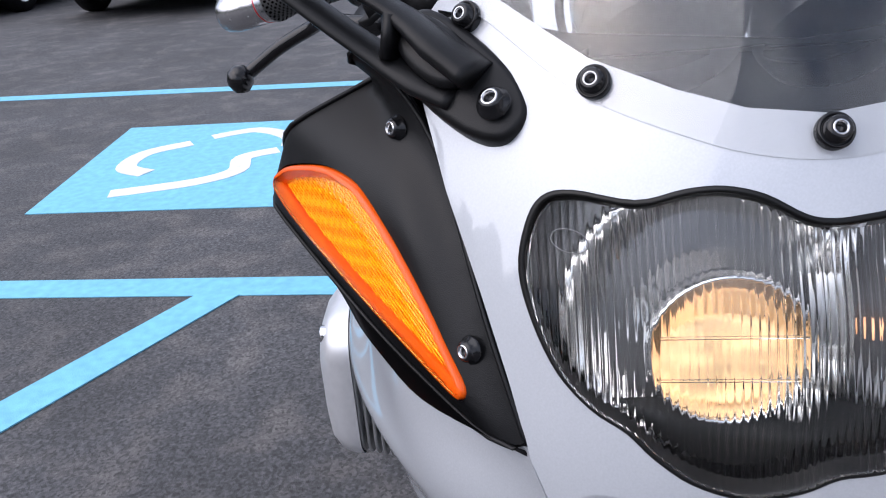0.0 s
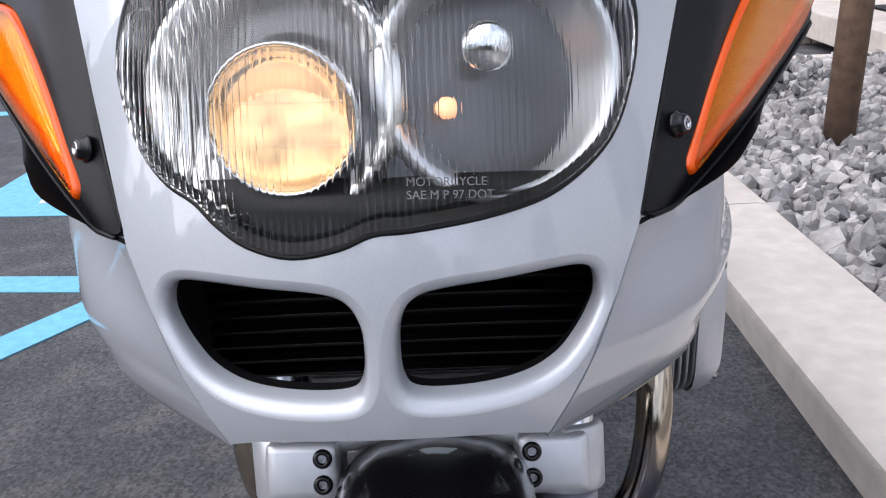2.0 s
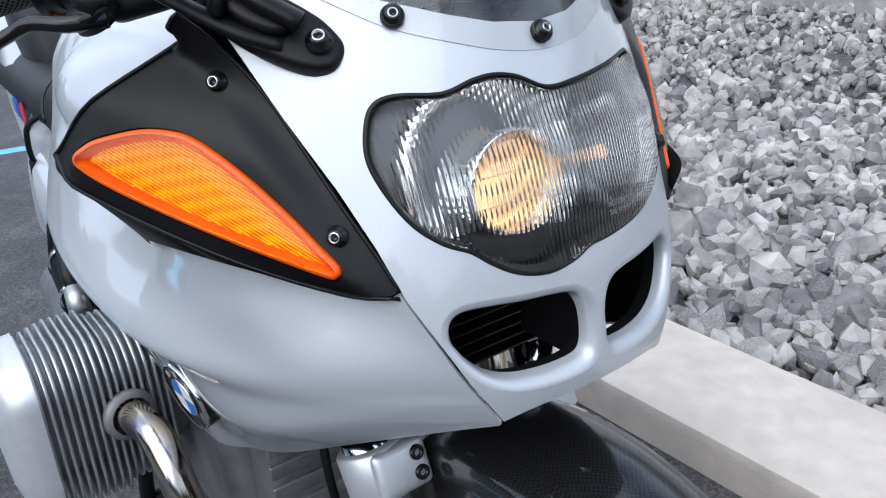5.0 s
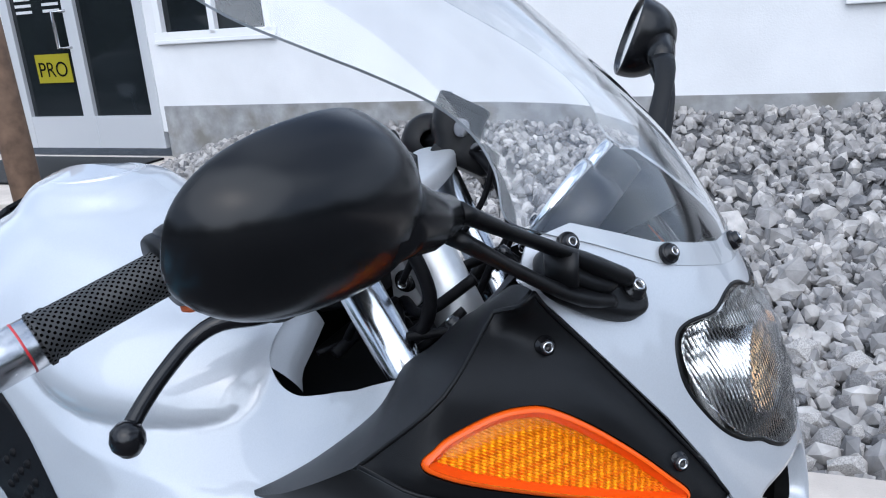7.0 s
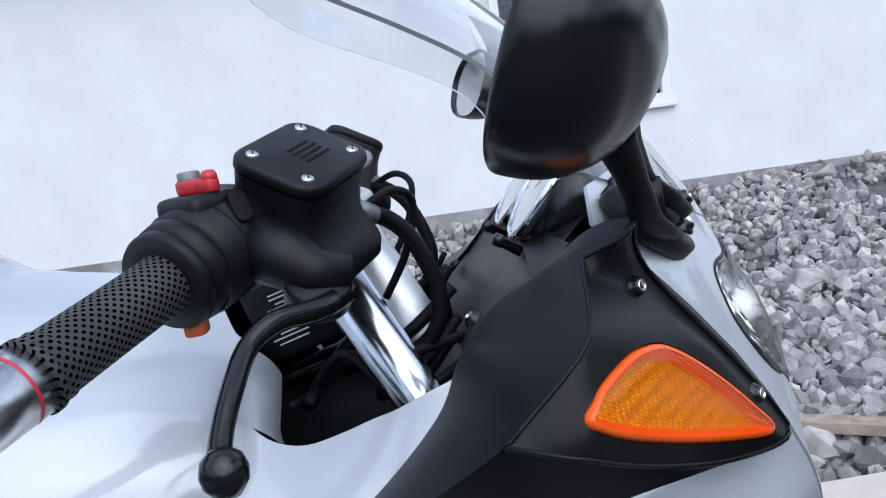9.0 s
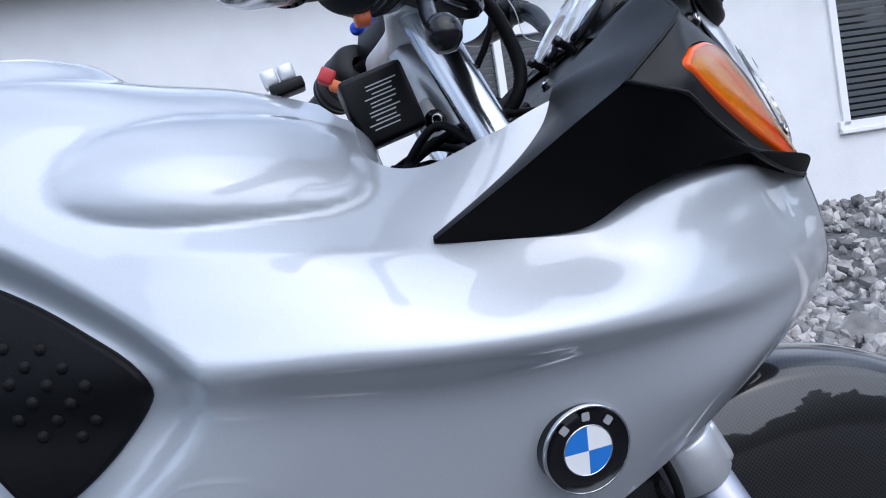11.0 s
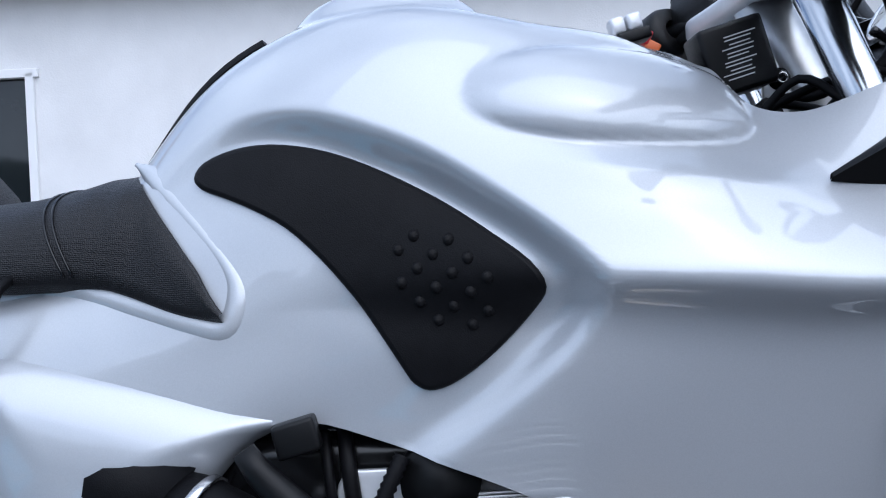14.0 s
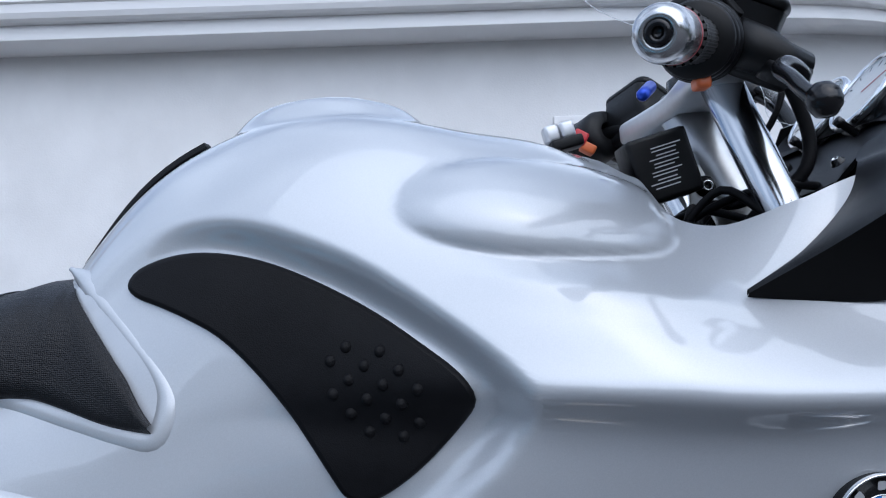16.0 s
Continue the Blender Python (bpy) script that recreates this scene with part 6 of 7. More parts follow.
# pillion seat on the tail
bm, rows = bmesh.new(), []
for y, w, z0, z1 in ((1.11, 0.09, 0.77, 0.805), (1.14, 0.115, 0.78, 0.838), (1.19, 0.125, 0.79, 0.885), (1.27, 0.13, 0.81, 0.925), (1.38, 0.125, 0.85, 0.948), (1.50, 0.11, 0.89, 0.955), (1.58, 0.08, 0.91, 0.945)):
    rows.append([bm.verts.new(q) for q in ((-w, y, z0), (-w * 1.02, y, z1 - 0.03), (-w * 0.85, y, z1 - 0.008), (-w * 0.4, y, z1), (0, y, z1 + 0.002), (w * 0.4, y, z1), (w * 0.85, y, z1 - 0.008), (w * 1.02, y, z1 - 0.03), (w, y, z0))])
for r0, r1 in zip(rows, rows[1:]):
    for k in range(8):
        bm.faces.new((r0[k], r1[k], r1[k + 1], r0[k + 1]))
bm.faces.new(rows[0])
bm.faces.new(list(reversed(rows[-1])))
bmesh.ops.recalc_face_normals(bm, faces=bm.faces)
settled(part("pillion_seat", bm, LEATHER, bike, "black woven vinyl pillion seat"))
# switches on the left bar
swm = Matrix.Translation((0.006, 0.528, 0.974)) @ Matrix.Rotation(radians(-12), 4, "X")
sw = part("turn_switch", block((0.030, 0.034, 0.012), swm @ Matrix.Translation((0, -0.004, -0.010)), 0.003), BLACK, bike, "switch block with pale grey, red and orange keys")
for dy in (-0.0085, 0.0085):
    part("switch_cap", block((0.022, 0.0155, 0.018), swm @ Matrix.Translation((0, dy, 0.004)), 0.004), ALU_PAINT, sw, "pale grey switch cap")
part("switch_key", block((0.022, 0.018, 0.018), Matrix.Translation((0.150, 0.477, 0.998)) @ Matrix.Rotation(radians(30), 4, "X"), 0.003), RED, sw, "red switch key")
part("switch_key", block((0.020, 0.018, 0.012), Matrix.Translation((0.150, 0.467, 0.985)) @ Matrix.Rotation(radians(30), 4, "X"), 0.003), ORANGE, sw, "orange switch key")


# ---- the lot ----
ASPHALT = mat("asphalt", (0.045, 0.045, 0.048), 0.70, vary=0.5, scale=80, bump=0.5, bscale=420, spots=(0.078, 0.073, 0.072), spot_scale=7)
PAINT_BLUE = mat("blue_line_paint", (0.16, 0.45, 0.62), 0.7, vary=0.12, scale=30, bump=0.3, bscale=260)
PAINT_WHITE = mat("white_line_paint", (0.66, 0.66, 0.68), 0.7, vary=0.12, scale=30)
CONCRETE = mat("concrete", (0.57, 0.51, 0.45), 0.85, vary=0.10, scale=18, bump=0.35, bscale=220, spots=(0.49, 0.435, 0.385), spot_scale=3)
STUCCO = mat("stucco", (0.73, 0.73, 0.735), 0.9, vary=0.05, scale=3, bump=0.35, bscale=90)
FOUNDATION = mat("foundation", (0.30, 0.30, 0.30), 0.9, vary=0.25, scale=9, bump=0.5, bscale=40, spots=(0.2, 0.19, 0.17), spot_scale=4)
STONE = mat("crushed_stone", (0.285, 0.28, 0.28), 0.85, vary=0.4, scale=14, bump=0.5, bscale=60)
# much darker than the stones, so the shade in their gaps is coloured in
BED_SHADE = mat("stone_bed", (0.09, 0.09, 0.092), 0.95, vary=0.5, scale=40, bump=0.8, bscale=40)
FRAME_WHITE = mat("white_frame", (0.78, 0.78, 0.79), 0.45)
PANE = mat("dark_pane", (0.012, 0.015, 0.017), 0.05, vary=0.2, scale=2)
DOOR_METAL = mat("door_metal", (0.62, 0.63, 0.65), 0.4, 0.3)
TIMBER = mat("weathered_timber", (0.16, 0.10, 0.065), 0.8, vary=0.3, scale=20, bump=0.4, bscale=80)
SIGN = mat("yellow_sign", (0.30, 0.26, 0.0), 0.5)


def random_stone_tint(m):
    """A shade of its own for every loose piece."""
    nt = m.node_tree
    b = nt.nodes["Principled BSDF"]
    src = b.inputs["Base Color"].links[0].from_socket
    ge = nt.nodes.new("ShaderNodeNewGeometry")
    ra = nt.nodes.new("ShaderNodeValToRGB")
    ra.color_ramp.elements[0].color, ra.color_ramp.elements[1].color = (0.50, 0.50, 0.51, 1), (1.45, 1.40, 1.33, 1)
    ra.color_ramp.elements[1].position = 0.9
    mu = nt.nodes.new("ShaderNodeMixRGB")
    mu.blend_type = "MULTIPLY"
    mu.inputs[0].default_value = 1.0
    nt.links.new(ge.outputs["Random Per Island"], ra.inputs["Fac"])
    nt.links.new(src, mu.inputs[1])
    nt.links.new(ra.outputs["Color"], mu.inputs[2])
    nt.links.new(mu.outputs["Color"], b.inputs["Base Color"])


random_stone_tint(STONE)


def aggregate(m, grain, patches):
    """Single grains and broad worn patches in a rolled surface."""
    nt = m.node_tree
    b = nt.nodes["Principled BSDF"]
    out = b.inputs["Base Color"].links[0].from_socket
    co = nt.nodes.new("ShaderNodeTexCoord")
    vo, no = nt.nodes.new("ShaderNodeTexVoronoi"), nt.nodes.new("ShaderNodeTexNoise")
    vo.inputs["Scale"].default_value, no.inputs["Scale"].default_value, no.inputs["Detail"].default_value = grain, patches, 4
    for tex, socket, lo, hi, p0, p1 in ((vo, "Color", 0.45, 1.75, 0.1, 0.95), (no, "Fac", 0.78, 1.30, 0.35, 0.68)):
        nt.links.new(co.outputs["Object"], tex.inputs["Vector"])
        ra, mu = nt.nodes.new("ShaderNodeValToRGB"), nt.nodes.new("ShaderNodeMixRGB")
        ra.color_ramp.elements[0].position, ra.color_ramp.elements[1].position = p0, p1
        ra.color_ramp.elements[0].color, ra.color_ramp.elements[1].color = (lo, lo, lo, 1), (hi, hi, hi, 1)
        mu.blend_type = "MULTIPLY"
        mu.inputs[0].default_value = 1.0
        nt.links.new(tex.outputs[socket], ra.inputs["Fac"])
        nt.links.new(out, mu.inputs[1])
        nt.links.new(ra.outputs["Color"], mu.inputs[2])
        out = mu.outputs["Color"]
    nt.links.new(out, b.inputs["Base Color"])


aggregate(ASPHALT, 170, 1.6)

bm = bmesh.new()
bmesh.ops.create_grid(bm, x_segments=40, y_segments=40, size=400)
ground = finish(bm, "ground", ASPHALT, None, smooth=False)
tagged(ground, "dark grey worn asphalt parking lot", "ground", kind="structure")


def stripe(name, pts, material, label, z=0.003):
    bm = bmesh.new()
    lo = [bm.verts.new((x, y, 0.0005)) for x, y in pts]
    hi = [bm.verts.new((x, y, z)) for x, y in pts]
    n = len(pts)
    bm.faces.new(hi)
    for k in range(n):
        bm.faces.new((lo[k], lo[(k + 1) % n], hi[(k + 1) % n], hi[k]))
    bmesh.ops.recalc_face_normals(bm, faces=bm.faces)
    ob = finish(bm, name, material, None, smooth=False)
    return tagged(ob, label, "road marking", kind="structure")


def bar(a, b, w):
    a, b = Vector(a), Vector(b)
    n = (b - a).normalized()
    n = Vector((-n.y, n.x)) * w / 2
    return [(a + n)[:], (b + n)[:], (b - n)[:], (a - n)[:]]


LINE = "light blue painted parking line on asphalt"
stripe("parking_line", bar((-4.5, 2.22), (0.69, 1.74), 0.115), PAINT_BLUE, LINE)
stripe("hatch_line", bar((-0.90, 1.86), (-1.49, 0.94), 0.12), PAINT_BLUE, LINE, 0.0045)
stripe("parking_line", bar((-6.5, 5.05), (0.69, 4.36), 0.115), PAINT_BLUE, LINE)
stripe("symbol_field", [(-1.885, 2.61), (-0.86, 2.53), (-1.0, 3.74), (-1.91, 3.80)], PAINT_BLUE, "light blue painted field with a white wheelchair symbol", 0.0035)


def stroke(name, pts, w):
    """A painted stroke with round turns."""
    c = [Vector(q) for q in smooth_loop(pts, 5, closed=False)]
    l, r = [], []
    for i, p in enumerate(c):
        d = (c[min(i + 1, len(c) - 1)] - c[max(i - 1, 0)]).normalized()
        n = Vector((-d.y, d.x)) * w / 2
        l.append((p + n)[:])
        r.append((p - n)[:])
    bm = bmesh.new()
    a, b = [bm.verts.new((*q, 0.0055)) for q in l], [bm.verts.new((*q, 0.0055)) for q in r]
    a0, b0 = [bm.verts.new((*q, 0.001)) for q in l], [bm.verts.new((*q, 0.001)) for q in r]
    for k in range(len(c) - 1):
        bm.faces.new((a[k], b[k], b[k + 1], a[k + 1]))
        bm.faces.new((a0[k], a[k], a[k + 1], a0[k + 1]))
        bm.faces.new((b[k], b0[k], b0[k + 1], b[k + 1]))
    bmesh.ops.recalc_face_normals(bm, faces=bm.faces)
    return tagged(finish(bm, name, PAINT_WHITE, None, smooth=False), "white painted stroke of a wheelchair symbol", "road marking", kind="structure")


stroke("symbol_stroke", [(-1.62, 2.78), (-1.30, 2.86), (-1.15, 2.98), (-1.16, 3.16), (-1.02, 3.24)], 0.09)
stroke("symbol_stroke", [(-1.55, 3.02), (-1.68, 3.12), (-1.66, 3.32), (-1.48, 3.44)], 0.09)
stroke("symbol_stroke", [(-1.40, 3.52), (-1.20, 3.60), (-1.02, 3.46), (-0.98, 3.30)], 0.08)

# kerb
kerb_run = thing("kerb", "pale concrete kerb between asphalt and stone bed", "kerb", kind="structure")
prof = [(0.728, 0.0), (0.718, 0.075), (0.724, 0.094), (0.740, 0.102), (1.0, 0.106), (1.03, 0.100), (1.04, 0.085), (1.04, -0.05), (0.718, -0.05)]
for k, (y0, y1) in enumerate(((-7.0, -3.9), (-3.9, -0.93), (-0.93, 2.1), (2.1, 4.86), (6.2, 9.2))):
    bm = bmesh.new()
    rings = [[bm.verts.new((x + 0.002 * math.sin(y * 5 + x * 9), y, z)) for x, z in prof] for y in np.linspace(y0 + 0.004, y1 - 0.004, 12)]
    for r0, r1 in zip(rings, rings[1:]):
        for i in range(len(prof)):
            bm.faces.new((r0[i], r0[(i + 1) % len(prof)], r1[(i + 1) % len(prof)], r1[i]))
    bm.faces.new(rings[0])
    bm.faces.new(list(reversed(rings[-1])))
    bmesh.ops.recalc_face_normals(bm, faces=bm.faces)
    ob = part("kerb_stone", bm, CONCRETE, kerb_run, sharp=40)


def bed_height(x, y):
    """The stone bed rises from the kerb to the house."""
    wx = 4.21 + 0.012 * y
    t = min(1, max(0, (x - 1.03) / (wx - 1.03)))
    low = step(3.4, 4.8, y)
    return 0.06 + 0.36 * t ** 1.3 * (1 - 0.8 * low) + 0.02 * low


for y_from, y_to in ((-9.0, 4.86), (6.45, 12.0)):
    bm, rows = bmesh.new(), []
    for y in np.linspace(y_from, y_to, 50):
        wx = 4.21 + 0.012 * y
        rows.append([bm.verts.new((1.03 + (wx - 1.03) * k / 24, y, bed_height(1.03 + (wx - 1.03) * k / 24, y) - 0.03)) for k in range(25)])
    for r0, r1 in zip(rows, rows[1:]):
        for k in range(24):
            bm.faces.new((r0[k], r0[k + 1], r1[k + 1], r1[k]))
    tagged(finish(bm, "stone_bed", BED_SHADE, None), "bed of grey crushed stone sloping up to the house", "ground", kind="structure")
first_bed = bpy.data.objects["stone_bed"]
# kerbs on both sides of the path to the door
for y, w, h, x1 in ((4.90, 0.08, 0.115, 4.7), (6.34, 0.30, 0.15, 3.9)):
    pk = thing("path_kerb", "pale concrete kerb beside the path to the door", "kerb", kind="structure")
    for k in range(3):
        a, b = 1.0 + (x1 - 1.0) * k / 3, 1.0 + (x1 - 1.0) * (k + 1) / 3
        part("kerb_stone", block((b - a - 0.008, w, h), Matrix.Translation(((a + b) / 2, y, h / 2)), 0.012), CONCRETE, pk)

# loose stones: a few angular shapes, scattered
rng = random.Random(4)
SHAPES = []
for k in range(7):
    tmp = bmesh.new()
    bmesh.ops.create_icosphere(tmp, subdivisions=1, radius=1)
    cut = [(Vector((rng.uniform(-1, 1), rng.uniform(-1, 1), rng.uniform(-1, 1))).normalized(), rng.uniform(0.45, 0.8)) for _ in range(7)]
    for v in tmp.verts:
        for n, d in cut:
            e = v.co.dot(n) - d
            if e > 0:
                v.co -= n * e
        v.co = Vector((v.co.x * 1.15, v.co.y * 0.9, v.co.z * 0.72))
    SHAPES.append(([v.co.copy() for v in tmp.verts], [[v.index for v in f.verts] for f in tmp.faces]))
    tmp.free()
verts, faces = [], []


def scatter(count, x0, x1, y0, y1, size):
    for _ in range(count):
        y = rng.uniform(y0, y1)
        if 4.84 < y < 6.5:
            continue
        wx = 4.21 + 0.012 * y
        x = 1.05 + (wx - 1.05) * (x0 + (x1 - x0) * rng.random())
        r = size * (0.55 + 0.9 * rng.random() ** 2)
        q = Euler((rng.uniform(0, 6.3), rng.uniform(0, 6.3), rng.uniform(0, 6.3))).to_matrix()
        co, fa = rng.choice(SHAPES)
        n0, o = len(verts), Vector((x, y, bed_height(x, y) - 0.012 + rng.uniform(-0.012, 0.02)))
        verts.extend((o + q @ (c * r))[:] for c in co)
        faces.extend([i + n0 for i in f] for f in fa)


scatter(8000, 0.0, 0.5, -1.6, 3.6, 0.039)
scatter(5000, 0.5, 1.0, -2.0, 5.0, 0.038)
scatter(4500, 0.0, 1.0, 3.0, 8.0, 0.042)
scatter(3500, 0.0, 1.0, -8.0, -1.6, 0.045)
scatter(260, 0.0, 0.6, -1.6, 3.4, 0.075)
# the stones beside the kerb, one by one
NEAR_STONE = STONE.copy()
nt = NEAR_STONE.node_tree
info = nt.nodes.new("ShaderNodeObjectInfo")
for link in [k for k in nt.links if k.from_node.type == "NEW_GEOMETRY"]:
    nt.links.new(info.outputs["Random"], link.to_socket)
stone_meshes = []
for co, fa in SHAPES:
    sm = bpy.data.meshes.new("stone")
    sm.from_pydata([c[:] for c in co], [], fa)
    sm.materials.append(NEAR_STONE)
    stone_meshes.append(sm)
for _ in range(300):
    x, y = 1.07 + 0.55 * rng.random(), rng.uniform(-0.9, 1.5)
    r = 0.040 * (0.6 + 0.9 * rng.random() ** 2)
    ob = new("stone", rng.choice(stone_meshes))
    ob.parent = first_bed
    ob.matrix_basis = Matrix.Translation((x, y, bed_height(x, y) + 0.006 + rng.uniform(-0.006, 0.014))) @ Euler((rng.uniform(0, 6.3), rng.uniform(0, 6.3), rng.uniform(0, 6.3))).to_matrix().to_4x4() @ Matrix.Scale(r, 4)
me = bpy.data.meshes.new("crushed_stones")
me.from_pydata(verts, [], faces)
me.materials.append(STONE)
tagged(new("crushed_stones", me), "loose angular grey and white crushed stones", "stones", kind="stuff")

# ---- the house ----
# the house stands level, the lot falls a little towards the road
WD = Vector((0.012, 1.0, 0.028)).normalized()
WN = Vector((-1.0, 0.012, 0)).normalized()
WU = WN.cross(WD) if WN.cross(WD).z > 0 else WD.cross(WN)
WO = Vector((4.21, 0, 0))


def wall_m(y, z, out=0.0):
    """A frame on the wall's face: x along the wall towards +y, y up, z out of the wall."""
    m = Matrix((WD, WU, WN)).transposed().to_4x4()
    m.translation = WO + WD * y + WU * z + WN * out
    return m


WALL_FROM, WALL_TO, SOFFIT = -8.0, 12.0, 2.44
# openings: y from, y to, z from, z to
OPEN = {"window_1": (3.425, 4.405, 1.015, 1.915), "window_2": (-1.22, -0.24, 1.015, 1.905), "door_1": (4.55, 6.03, 0.17, 2.10), "window_3": (-4.02, -3.045, 1.0, 1.905)}
cells = sorted({WALL_FROM, WALL_TO} | {v for o in OPEN.values() for v in o[:2]})
wall = thing("wall_north", "white stucco wall of a low house", "wall", kind="structure")
for a, b in zip(cells, cells[1:]):
    spans, z = [], 0.30
    for o in sorted(o for o in OPEN.values() if o[0] <= a and o[1] >= b):
        spans.append((z, o[2]))
        z = o[3]
    spans.append((z, SOFFIT))
    for z0, z1 in spans:
        if z1 > z0:
            part("wall_panel", block((b - a, z1 - z0, 0.16), wall_m((a + b) / 2, (z0 + z1) / 2, -0.08)), STUCCO, wall, smooth=False)
bm = block((4.5 - WALL_FROM, 0.74, 0.14), wall_m((WALL_FROM + 4.5) / 2, 0.13, -0.063))
tagged(finish(bm, "foundation", FOUNDATION, None, smooth=False), "grey concrete footing under the stucco", "wall", kind="structure")


def window(name, y0, y1, z0, z1, blinds):
    w = thing(name, "white framed sliding window with dark panes", "window", kind="structure")
    f = 0.055
    for size, y, z in (((y1 - y0 + 2 * f, f), (y0 + y1) / 2, z0 - f / 2 + 0.03), ((y1 - y0 + 2 * f, f), (y0 + y1) / 2, z1 + f / 2 - 0.03), ((f, z1 - z0), y0 - f / 2 + 0.03, (z0 + z1) / 2), ((f, z1 - z0), y1 + f / 2 - 0.03, (z0 + z1) / 2), ((0.05, z1 - z0), (y0 + y1) / 2, (z0 + z1) / 2)):
        part("window_frame", block((size[0], size[1], 0.05), wall_m(y, z, 0.0), 0.004), FRAME_WHITE, w, smooth=False)
    part("window_sill", block((y1 - y0 + 0.10, 0.03, 0.05), wall_m((y0 + y1) / 2, z0 - 0.04, 0.012), 0.006), FRAME_WHITE, w, smooth=False)
    for a, b in ((y0, (y0 + y1) / 2), ((y0 + y1) / 2, y1)):
        part("pane", block((b - a - 0.01, z1 - z0 - 0.01, 0.006), wall_m((a + b) / 2, (z0 + z1) / 2, -0.03)), PANE, w, smooth=False)
    if blinds:
        for k in range(int((z1 - z0) / 0.045)):
            part("slat", block((y1 - y0 - 0.1, 0.030, 0.004), wall_m((y0 + y1) / 2, z0 + 0.03 + 0.045 * k, -0.024), 0), BLIND, w, smooth=False)
    return w


BLIND = mat("dark_blind", (0.05, 0.055, 0.06), 0.5)
window("window_1", *OPEN["window_1"], False)
window("window_2", *OPEN["window_2"], True)
window("window_3", *OPEN["window_3"], True)
door = thing("door_1", "glazed double door with pale metal frames", "door", kind="structure")
y0, y1, z0, z1 = OPEN["door_1"]
for y, w in ((y0 + 0.04, 0.09), ((y0 + y1) / 2, 0.12), (y1 - 0.04, 0.09)):
    part("stile", block((w, z1 - z0, 0.06), wall_m(y, (z0 + z1) / 2, -0.02), 0.004), DOOR_METAL, door, smooth=False)
for z, h in ((z0 + 0.13, 0.26), (z1 - 0.06, 0.12)):
    part("rail", block((y1 - y0 - 0.08, h, 0.05), wall_m((y0 + y1) / 2, z, -0.02), 0.003), DOOR_METAL, door, smooth=False)
for a, b in ((y0 + 0.085, (y0 + y1) / 2 - 0.06), ((y0 + y1) / 2 + 0.06, y1 - 0.085)):
    part("pane", block((b - a, z1 - z0 - 0.38, 0.008), wall_m((a + b) / 2, (z0 + 0.26 + z1 - 0.12) / 2, -0.03)), PANE, door, smooth=False)
part("door_handle", tube([wall_m((y0 + y1) / 2 + 0.03 + dy, z, out) @ Vector() for dy, z, out in ((0, 0.98, 0), (0.10, 0.98, 0.05), (0.10, 1.26, 0.05), (0, 1.26, 0))], 0.014, 8), STEEL, door)
sign = thing("door_sign", "yellow sign with dark letters on the glass door", "sign")
part("board", block((0.38, 0.23, 0.004), wall_m(5.60, 0.82, -0.018)), SIGN, sign, smooth=False)
m = wall_m(5.61, 0.755, -0.014) @ Matrix.Rotation(math.pi, 4, "Y") @ Matrix.Translation((-0.16, 0.0, 0.0))
text_mesh("PRO", 0.17, m, GLOSS, sign, "sign_text")
notice = thing("door_notice", "white printed opening times on the glass door", "sign")
for col, y in enumerate((5.80, 5.50)):
    for k in range(8):
        part("text_bar", block((0.18 if k else 0.24, 0.022, 0.003), wall_m(y, 1.62 - 0.05 * k, -0.02)), PRINT, notice, smooth=False)
part("text_bar", block((0.1, 0.1, 0.003), wall_m(5.80, 1.78, -0.02)), mat("green_label", (0.2, 0.45, 0.05), 0.5), notice, smooth=False)
step_m = wall_m(5.55, 0.0, 0.7)
tagged(finish(block((2.6, 0.2, 1.5), step_m, 0.01), "door_step", CONCRETE, None, smooth=False), "concrete landing in front of the door", "step", kind="structure")
tagged(finish(block((1.6, 0.016, 0.9), wall_m(5.3, 0.11, 0.55), 0.004), "door_mat", RUBBER, None, smooth=False), "dark door mat on the landing", "mat")
# eaves
eave = thing("roof_eave", "white soffit, fascia and gutter along the roof edge", "roof", kind="structure")
part("soffit", block((WALL_TO - WALL_FROM, 0.03, 0.30), wall_m(2.0, SOFFIT + 0.012, 0.14)), FRAME_WHITE, eave, smooth=False)
part("fascia", block((WALL_TO - WALL_FROM, 0.16, 0.03), wall_m(2.0, SOFFIT + 0.075, 0.305), 0.005), FRAME_WHITE, eave, smooth=False)
gut = [(0.322, 0.085), (0.375, 0.088), (0.395, 0.10), (0.41, 0.13), (0.415, 0.18), (0.43, 0.19), (0.43, 0.215), (0.322, 0.215)]
bm = bmesh.new()
ends = [[bm.verts.new(wall_m(y, SOFFIT + z, o) @ Vector()) for o, z in gut] for y in (WALL_FROM, WALL_TO)]
for k in range(len(gut)):
    bm.faces.new((ends[0][k], ends[0][(k + 1) % len(gut)], ends[1][(k + 1) % len(gut)], ends[1][k]))
bmesh.ops.recalc_face_normals(bm, faces=bm.faces)
part("gutter", bm, FRAME_WHITE, eave, smooth=False)
bm = block((WALL_TO - WALL_FROM, 0.02, 3.2), wall_m(2.0, SOFFIT + 0.64, -1.2) @ Matrix.Rotation(radians(17), 4, "X"))
part("roof_slope", bm, mat("shingles", (0.10, 0.10, 0.11), 0.9, vary=0.3, scale=12), eave, smooth=False)
# post in the stone bed
def post(name, x, y, r, h, lean=0.0):
    bm = tube([(x, y, bed_height(x, y) - 0.05), (x + lean * 0.5, y, h * 0.5), (x + lean, y, h)], (r * 1.02, r, r * 0.97), 14)
    return tagged(finish(bm, name, TIMBER, None), "weathered round timber post set in the stones", "post")
post("timber_post", 1.62, 2.90, 0.060, 2.3)
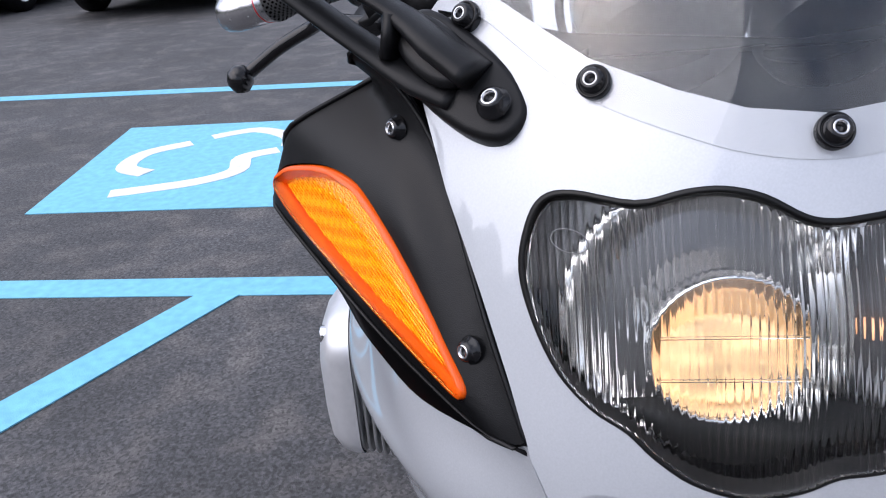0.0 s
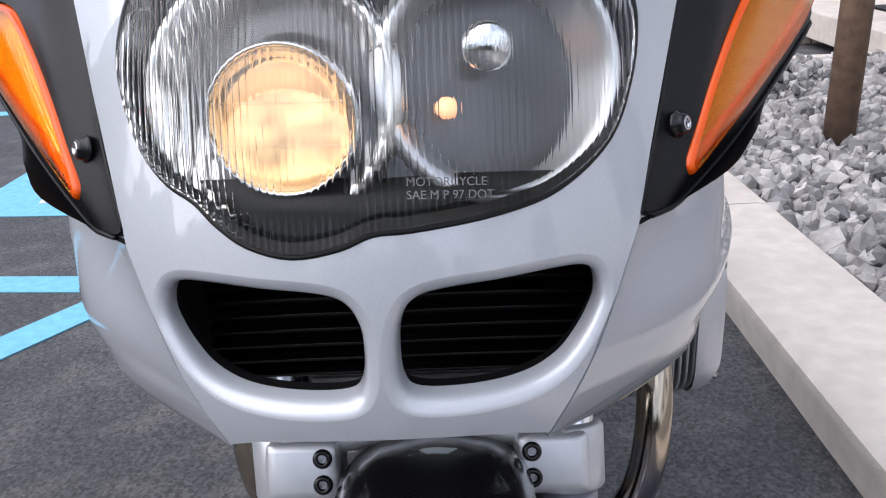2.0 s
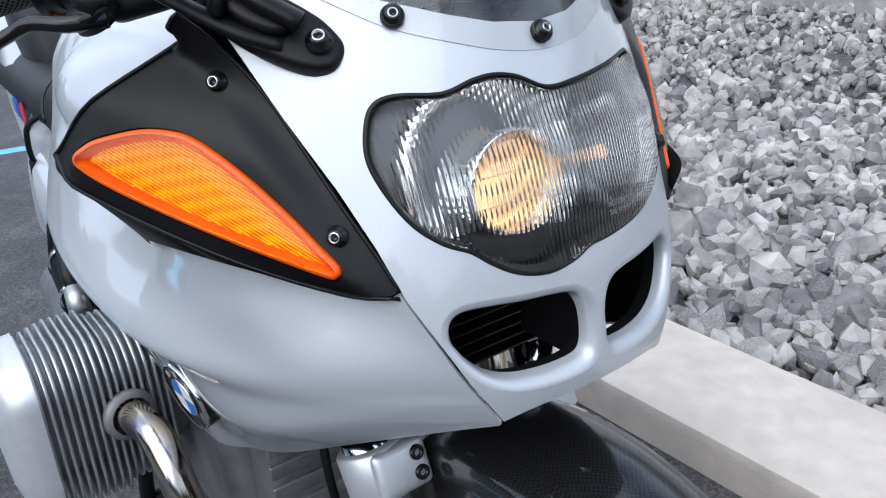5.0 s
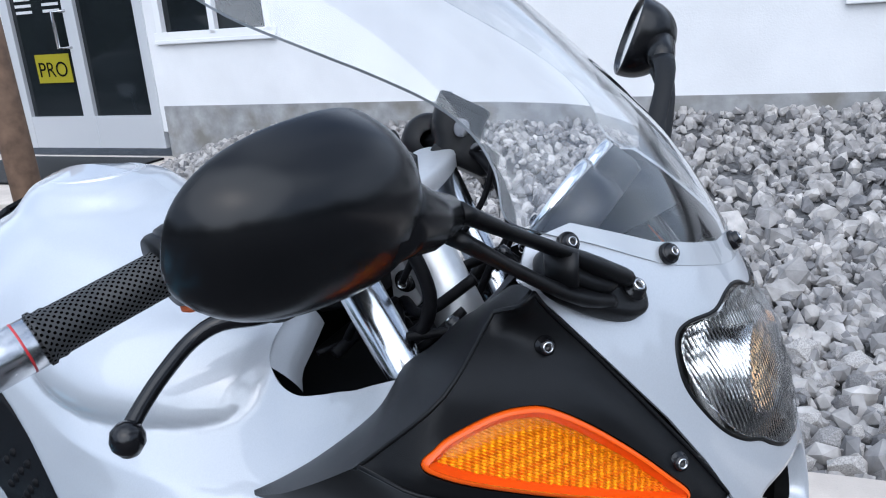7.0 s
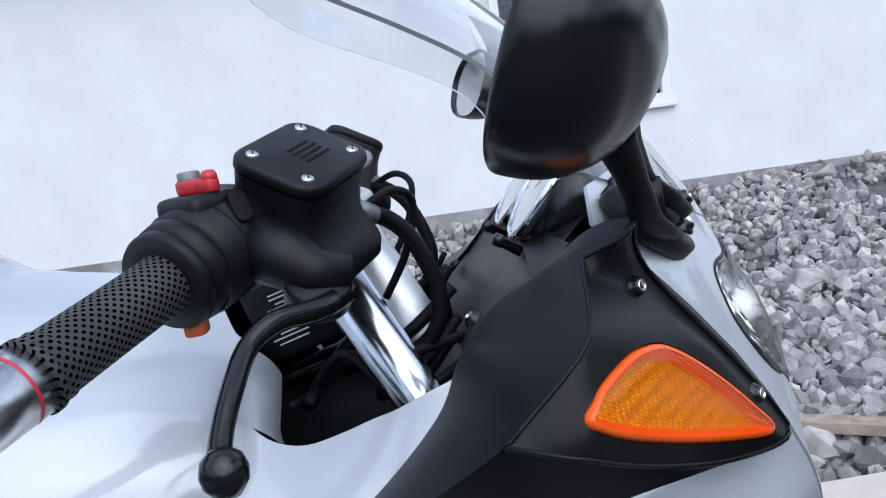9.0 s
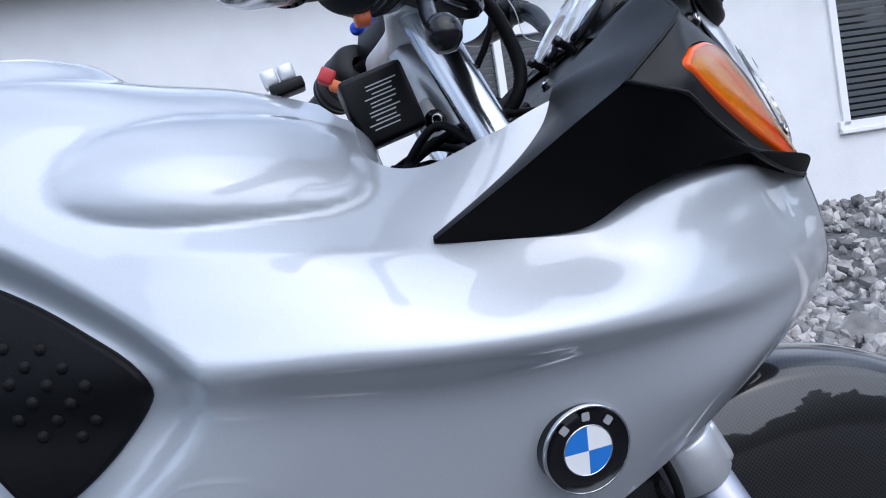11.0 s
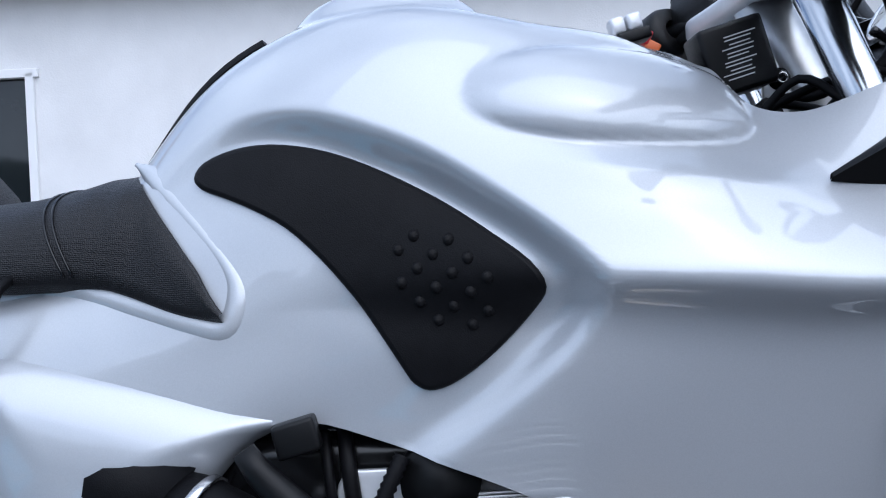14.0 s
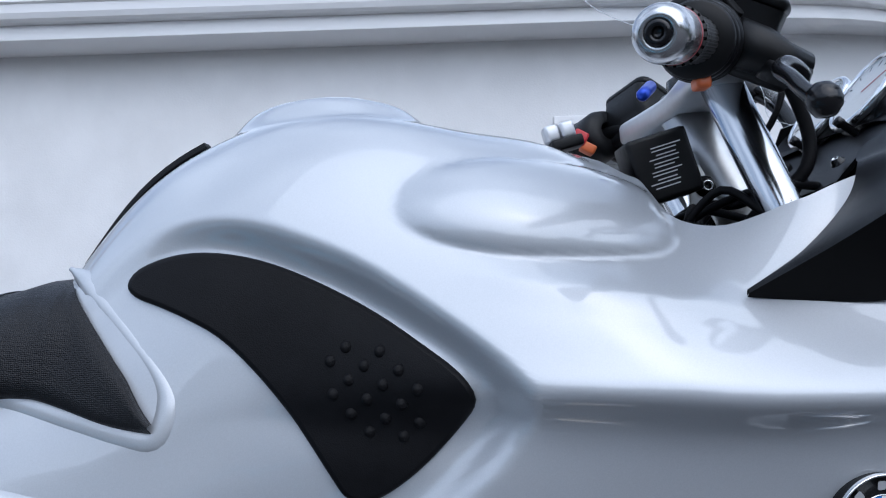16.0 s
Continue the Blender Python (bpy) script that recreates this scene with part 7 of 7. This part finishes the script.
# black lamp post with a tapered base, a red marker, a loose board
POST_BLACK = mat("black_post", (0.012, 0.013, 0.015), 0.5, vary=0.2, scale=12)
lp = thing("lamp_post", "black post with a tapered plastic base in the stones", "post", at=(1.45, 3.85, 0.09))
part("base", lathe([(0.0, 0.0), (0.108, 0.0), (0.112, 0.02), (0.134, 0.235), (0.138, 0.25), (0.132, 0.262), (0.07, 0.27), (0, 0.27)], None, 32), POST_BLACK, lp)
part("pole", lathe([(0.058, 0.262), (0.056, 0.5), (0.062, 0.52), (0.062, 0.56), (0.054, 0.58), (0.048, 2.3), (0, 2.3)], None, 24), POST_BLACK, lp)
mk = finish(lathe([(0.0, 0.0), (0.062, 0.0), (0.066, 0.008), (0.058, 0.026), (0.03, 0.034), (0, 0.036)], Matrix.Translation((1.225, 3.72, 0.088)), 28), "marker_cap", mat("red_marker", (0.75, 0.05, 0.09), 0.5, vary=0.1, scale=30), None)
tagged(mk, "small bright red plastic cap lying on stones", "marker")
bd = finish(block((0.36, 0.085, 0.03), Matrix.Translation((1.26, -0.66, 0.118)) @ Matrix.Rotation(radians(58), 4, "Z") @ Matrix.Rotation(radians(8), 4, "X"), 0.003), "timber_board", mat("grey_board", (0.30, 0.24, 0.19), 0.8, vary=0.3, scale=25, bump=0.4, bscale=80), None, smooth=False)
tagged(bd, "short weathered board lying among the stones", "board")


CAR_PAINT = mat("dark_car_paint", (0.02, 0.022, 0.026), 0.3, 0.3, vary=0.1, scale=4, coat=0.8)


def car(x, y, turn):
    """A parked saloon, nose towards -y."""
    root = thing("parked_car", "dark parked car on the far side of the lot", "car", group="parked cars", at=(x, y, 0))
    root.rotation_euler = (0, 0, radians(turn))
    bm, rows = bmesh.new(), []
    for yy, w, lo, hi in ((0.0, 0.70, 0.30, 0.62), (0.12, 0.84, 0.20, 0.72), (0.9, 0.89, 0.18, 0.88), (1.4, 0.90, 0.18, 0.94), (3.0, 0.90, 0.18, 0.98), (3.9, 0.88, 0.20, 0.96), (4.3, 0.80, 0.30, 0.85)):
        rows.append([bm.verts.new(q) for q in ((-w * 0.9, yy, lo), (-w, yy, lo + 0.18), (-w, yy, hi - 0.16), (-w * 0.88, yy, hi - 0.03), (0, yy, hi), (w * 0.88, yy, hi - 0.03), (w, yy, hi - 0.16), (w, yy, lo + 0.18), (w * 0.9, yy, lo))])
    for r0, r1 in zip(rows, rows[1:]):
        for k in range(9):
            bm.faces.new((r0[k], r1[k], r1[(k + 1) % 9], r0[(k + 1) % 9]))
    bm.faces.new(rows[0])
    bm.faces.new(list(reversed(rows[-1])))
    bmesh.ops.recalc_face_normals(bm, faces=bm.faces)
    part("body", bm, CAR_PAINT, root, sharp=50)
    bm, rows = bmesh.new(), []
    for yy, w, hi in ((1.3, 0.78, 0.94), (1.95, 0.64, 1.40), (2.9, 0.64, 1.42), (3.7, 0.76, 0.97)):
        rows.append([bm.verts.new(q) for q in ((-w, yy, min(0.93, hi)), (-w * 0.9, yy, hi), (0, yy, hi + 0.03), (w * 0.9, yy, hi), (w, yy, min(0.93, hi)))])
    for r0, r1 in zip(rows, rows[1:]):
        for k in range(4):
            bm.faces.new((r0[k], r1[k], r1[k + 1], r0[k + 1]))
    bmesh.ops.recalc_face_normals(bm, faces=bm.faces)
    part("cabin", bm, PANE, root, "dark glazed cabin", sharp=30)
    for sx in (-0.8, 0.8):
        for wy in (0.78, 3.45):
            m = Matrix.Translation((sx, wy, 0.31)) @ Matrix.Rotation(radians(90), 4, "Y")
            w = part("wheel", lathe([(0.20, -0.10), (0.28, -0.105), (0.31, -0.07), (0.312, 0), (0.31, 0.07), (0.28, 0.105), (0.20, 0.10)], m, 36), RUBBER, root)
            part("rim", lathe([(0.20, -0.09), (0.17, -0.07), (0.05, -0.09), (0, -0.09), (0, 0.09), (0.05, 0.09), (0.17, 0.07), (0.20, 0.09)], m, 28), ALU_PAINT, w)
        part("headlight", block((0.32, 0.08, 0.14), Matrix.Translation((sx * 0.72, 0.10, 0.62)), 0.03), GLASS, root)
    part("number_plate", block((0.5, 0.012, 0.11), Matrix.Translation((0, -0.012, 0.45)), 0.003), WHITE, root)
    return root


car(-3.6, 8.2, -8)
car(-6.3, 8.9, -8)


# dark trees all along the far side of the lot
LEAF = mat("tree_leaves", (0.035, 0.055, 0.022), 0.7, vary=0.4, scale=1.5, spec=0.2)
verts, faces = [], []
rng = random.Random(9)
for _ in range(9000):
    a = rng.uniform(radians(95), radians(318))
    d = rng.uniform(17, 24)
    top = 3.2 + 0.9 * math.sin(a * 7) + 0.8 * math.sin(a * 17 + 1) + 0.6 * math.sin(a * 41)
    h = top * rng.random() ** 0.8
    o = Vector((d * math.cos(a), d * math.sin(a), h))
    q = Euler((rng.uniform(0, 6.3), rng.uniform(0, 6.3), rng.uniform(0, 6.3))).to_matrix()
    r = rng.uniform(0.35, 0.8)
    n0 = len(verts)
    verts.extend((o + q @ (Vector(c) * r))[:] for c in ((-1, -0.2, 0), (0, -0.6, 0.2), (1, -0.1, 0), (0.6, 0.5, -0.2), (-0.5, 0.6, 0.1)))
    faces.append([n0, n0 + 1, n0 + 2, n0 + 3, n0 + 4])
me = bpy.data.meshes.new("far_woods")
me.from_pydata(verts, [], faces)
me.materials.append(LEAF)
tagged(new("far_woods", me), "dark leafy woods beyond the parking lot", "trees", kind="stuff")
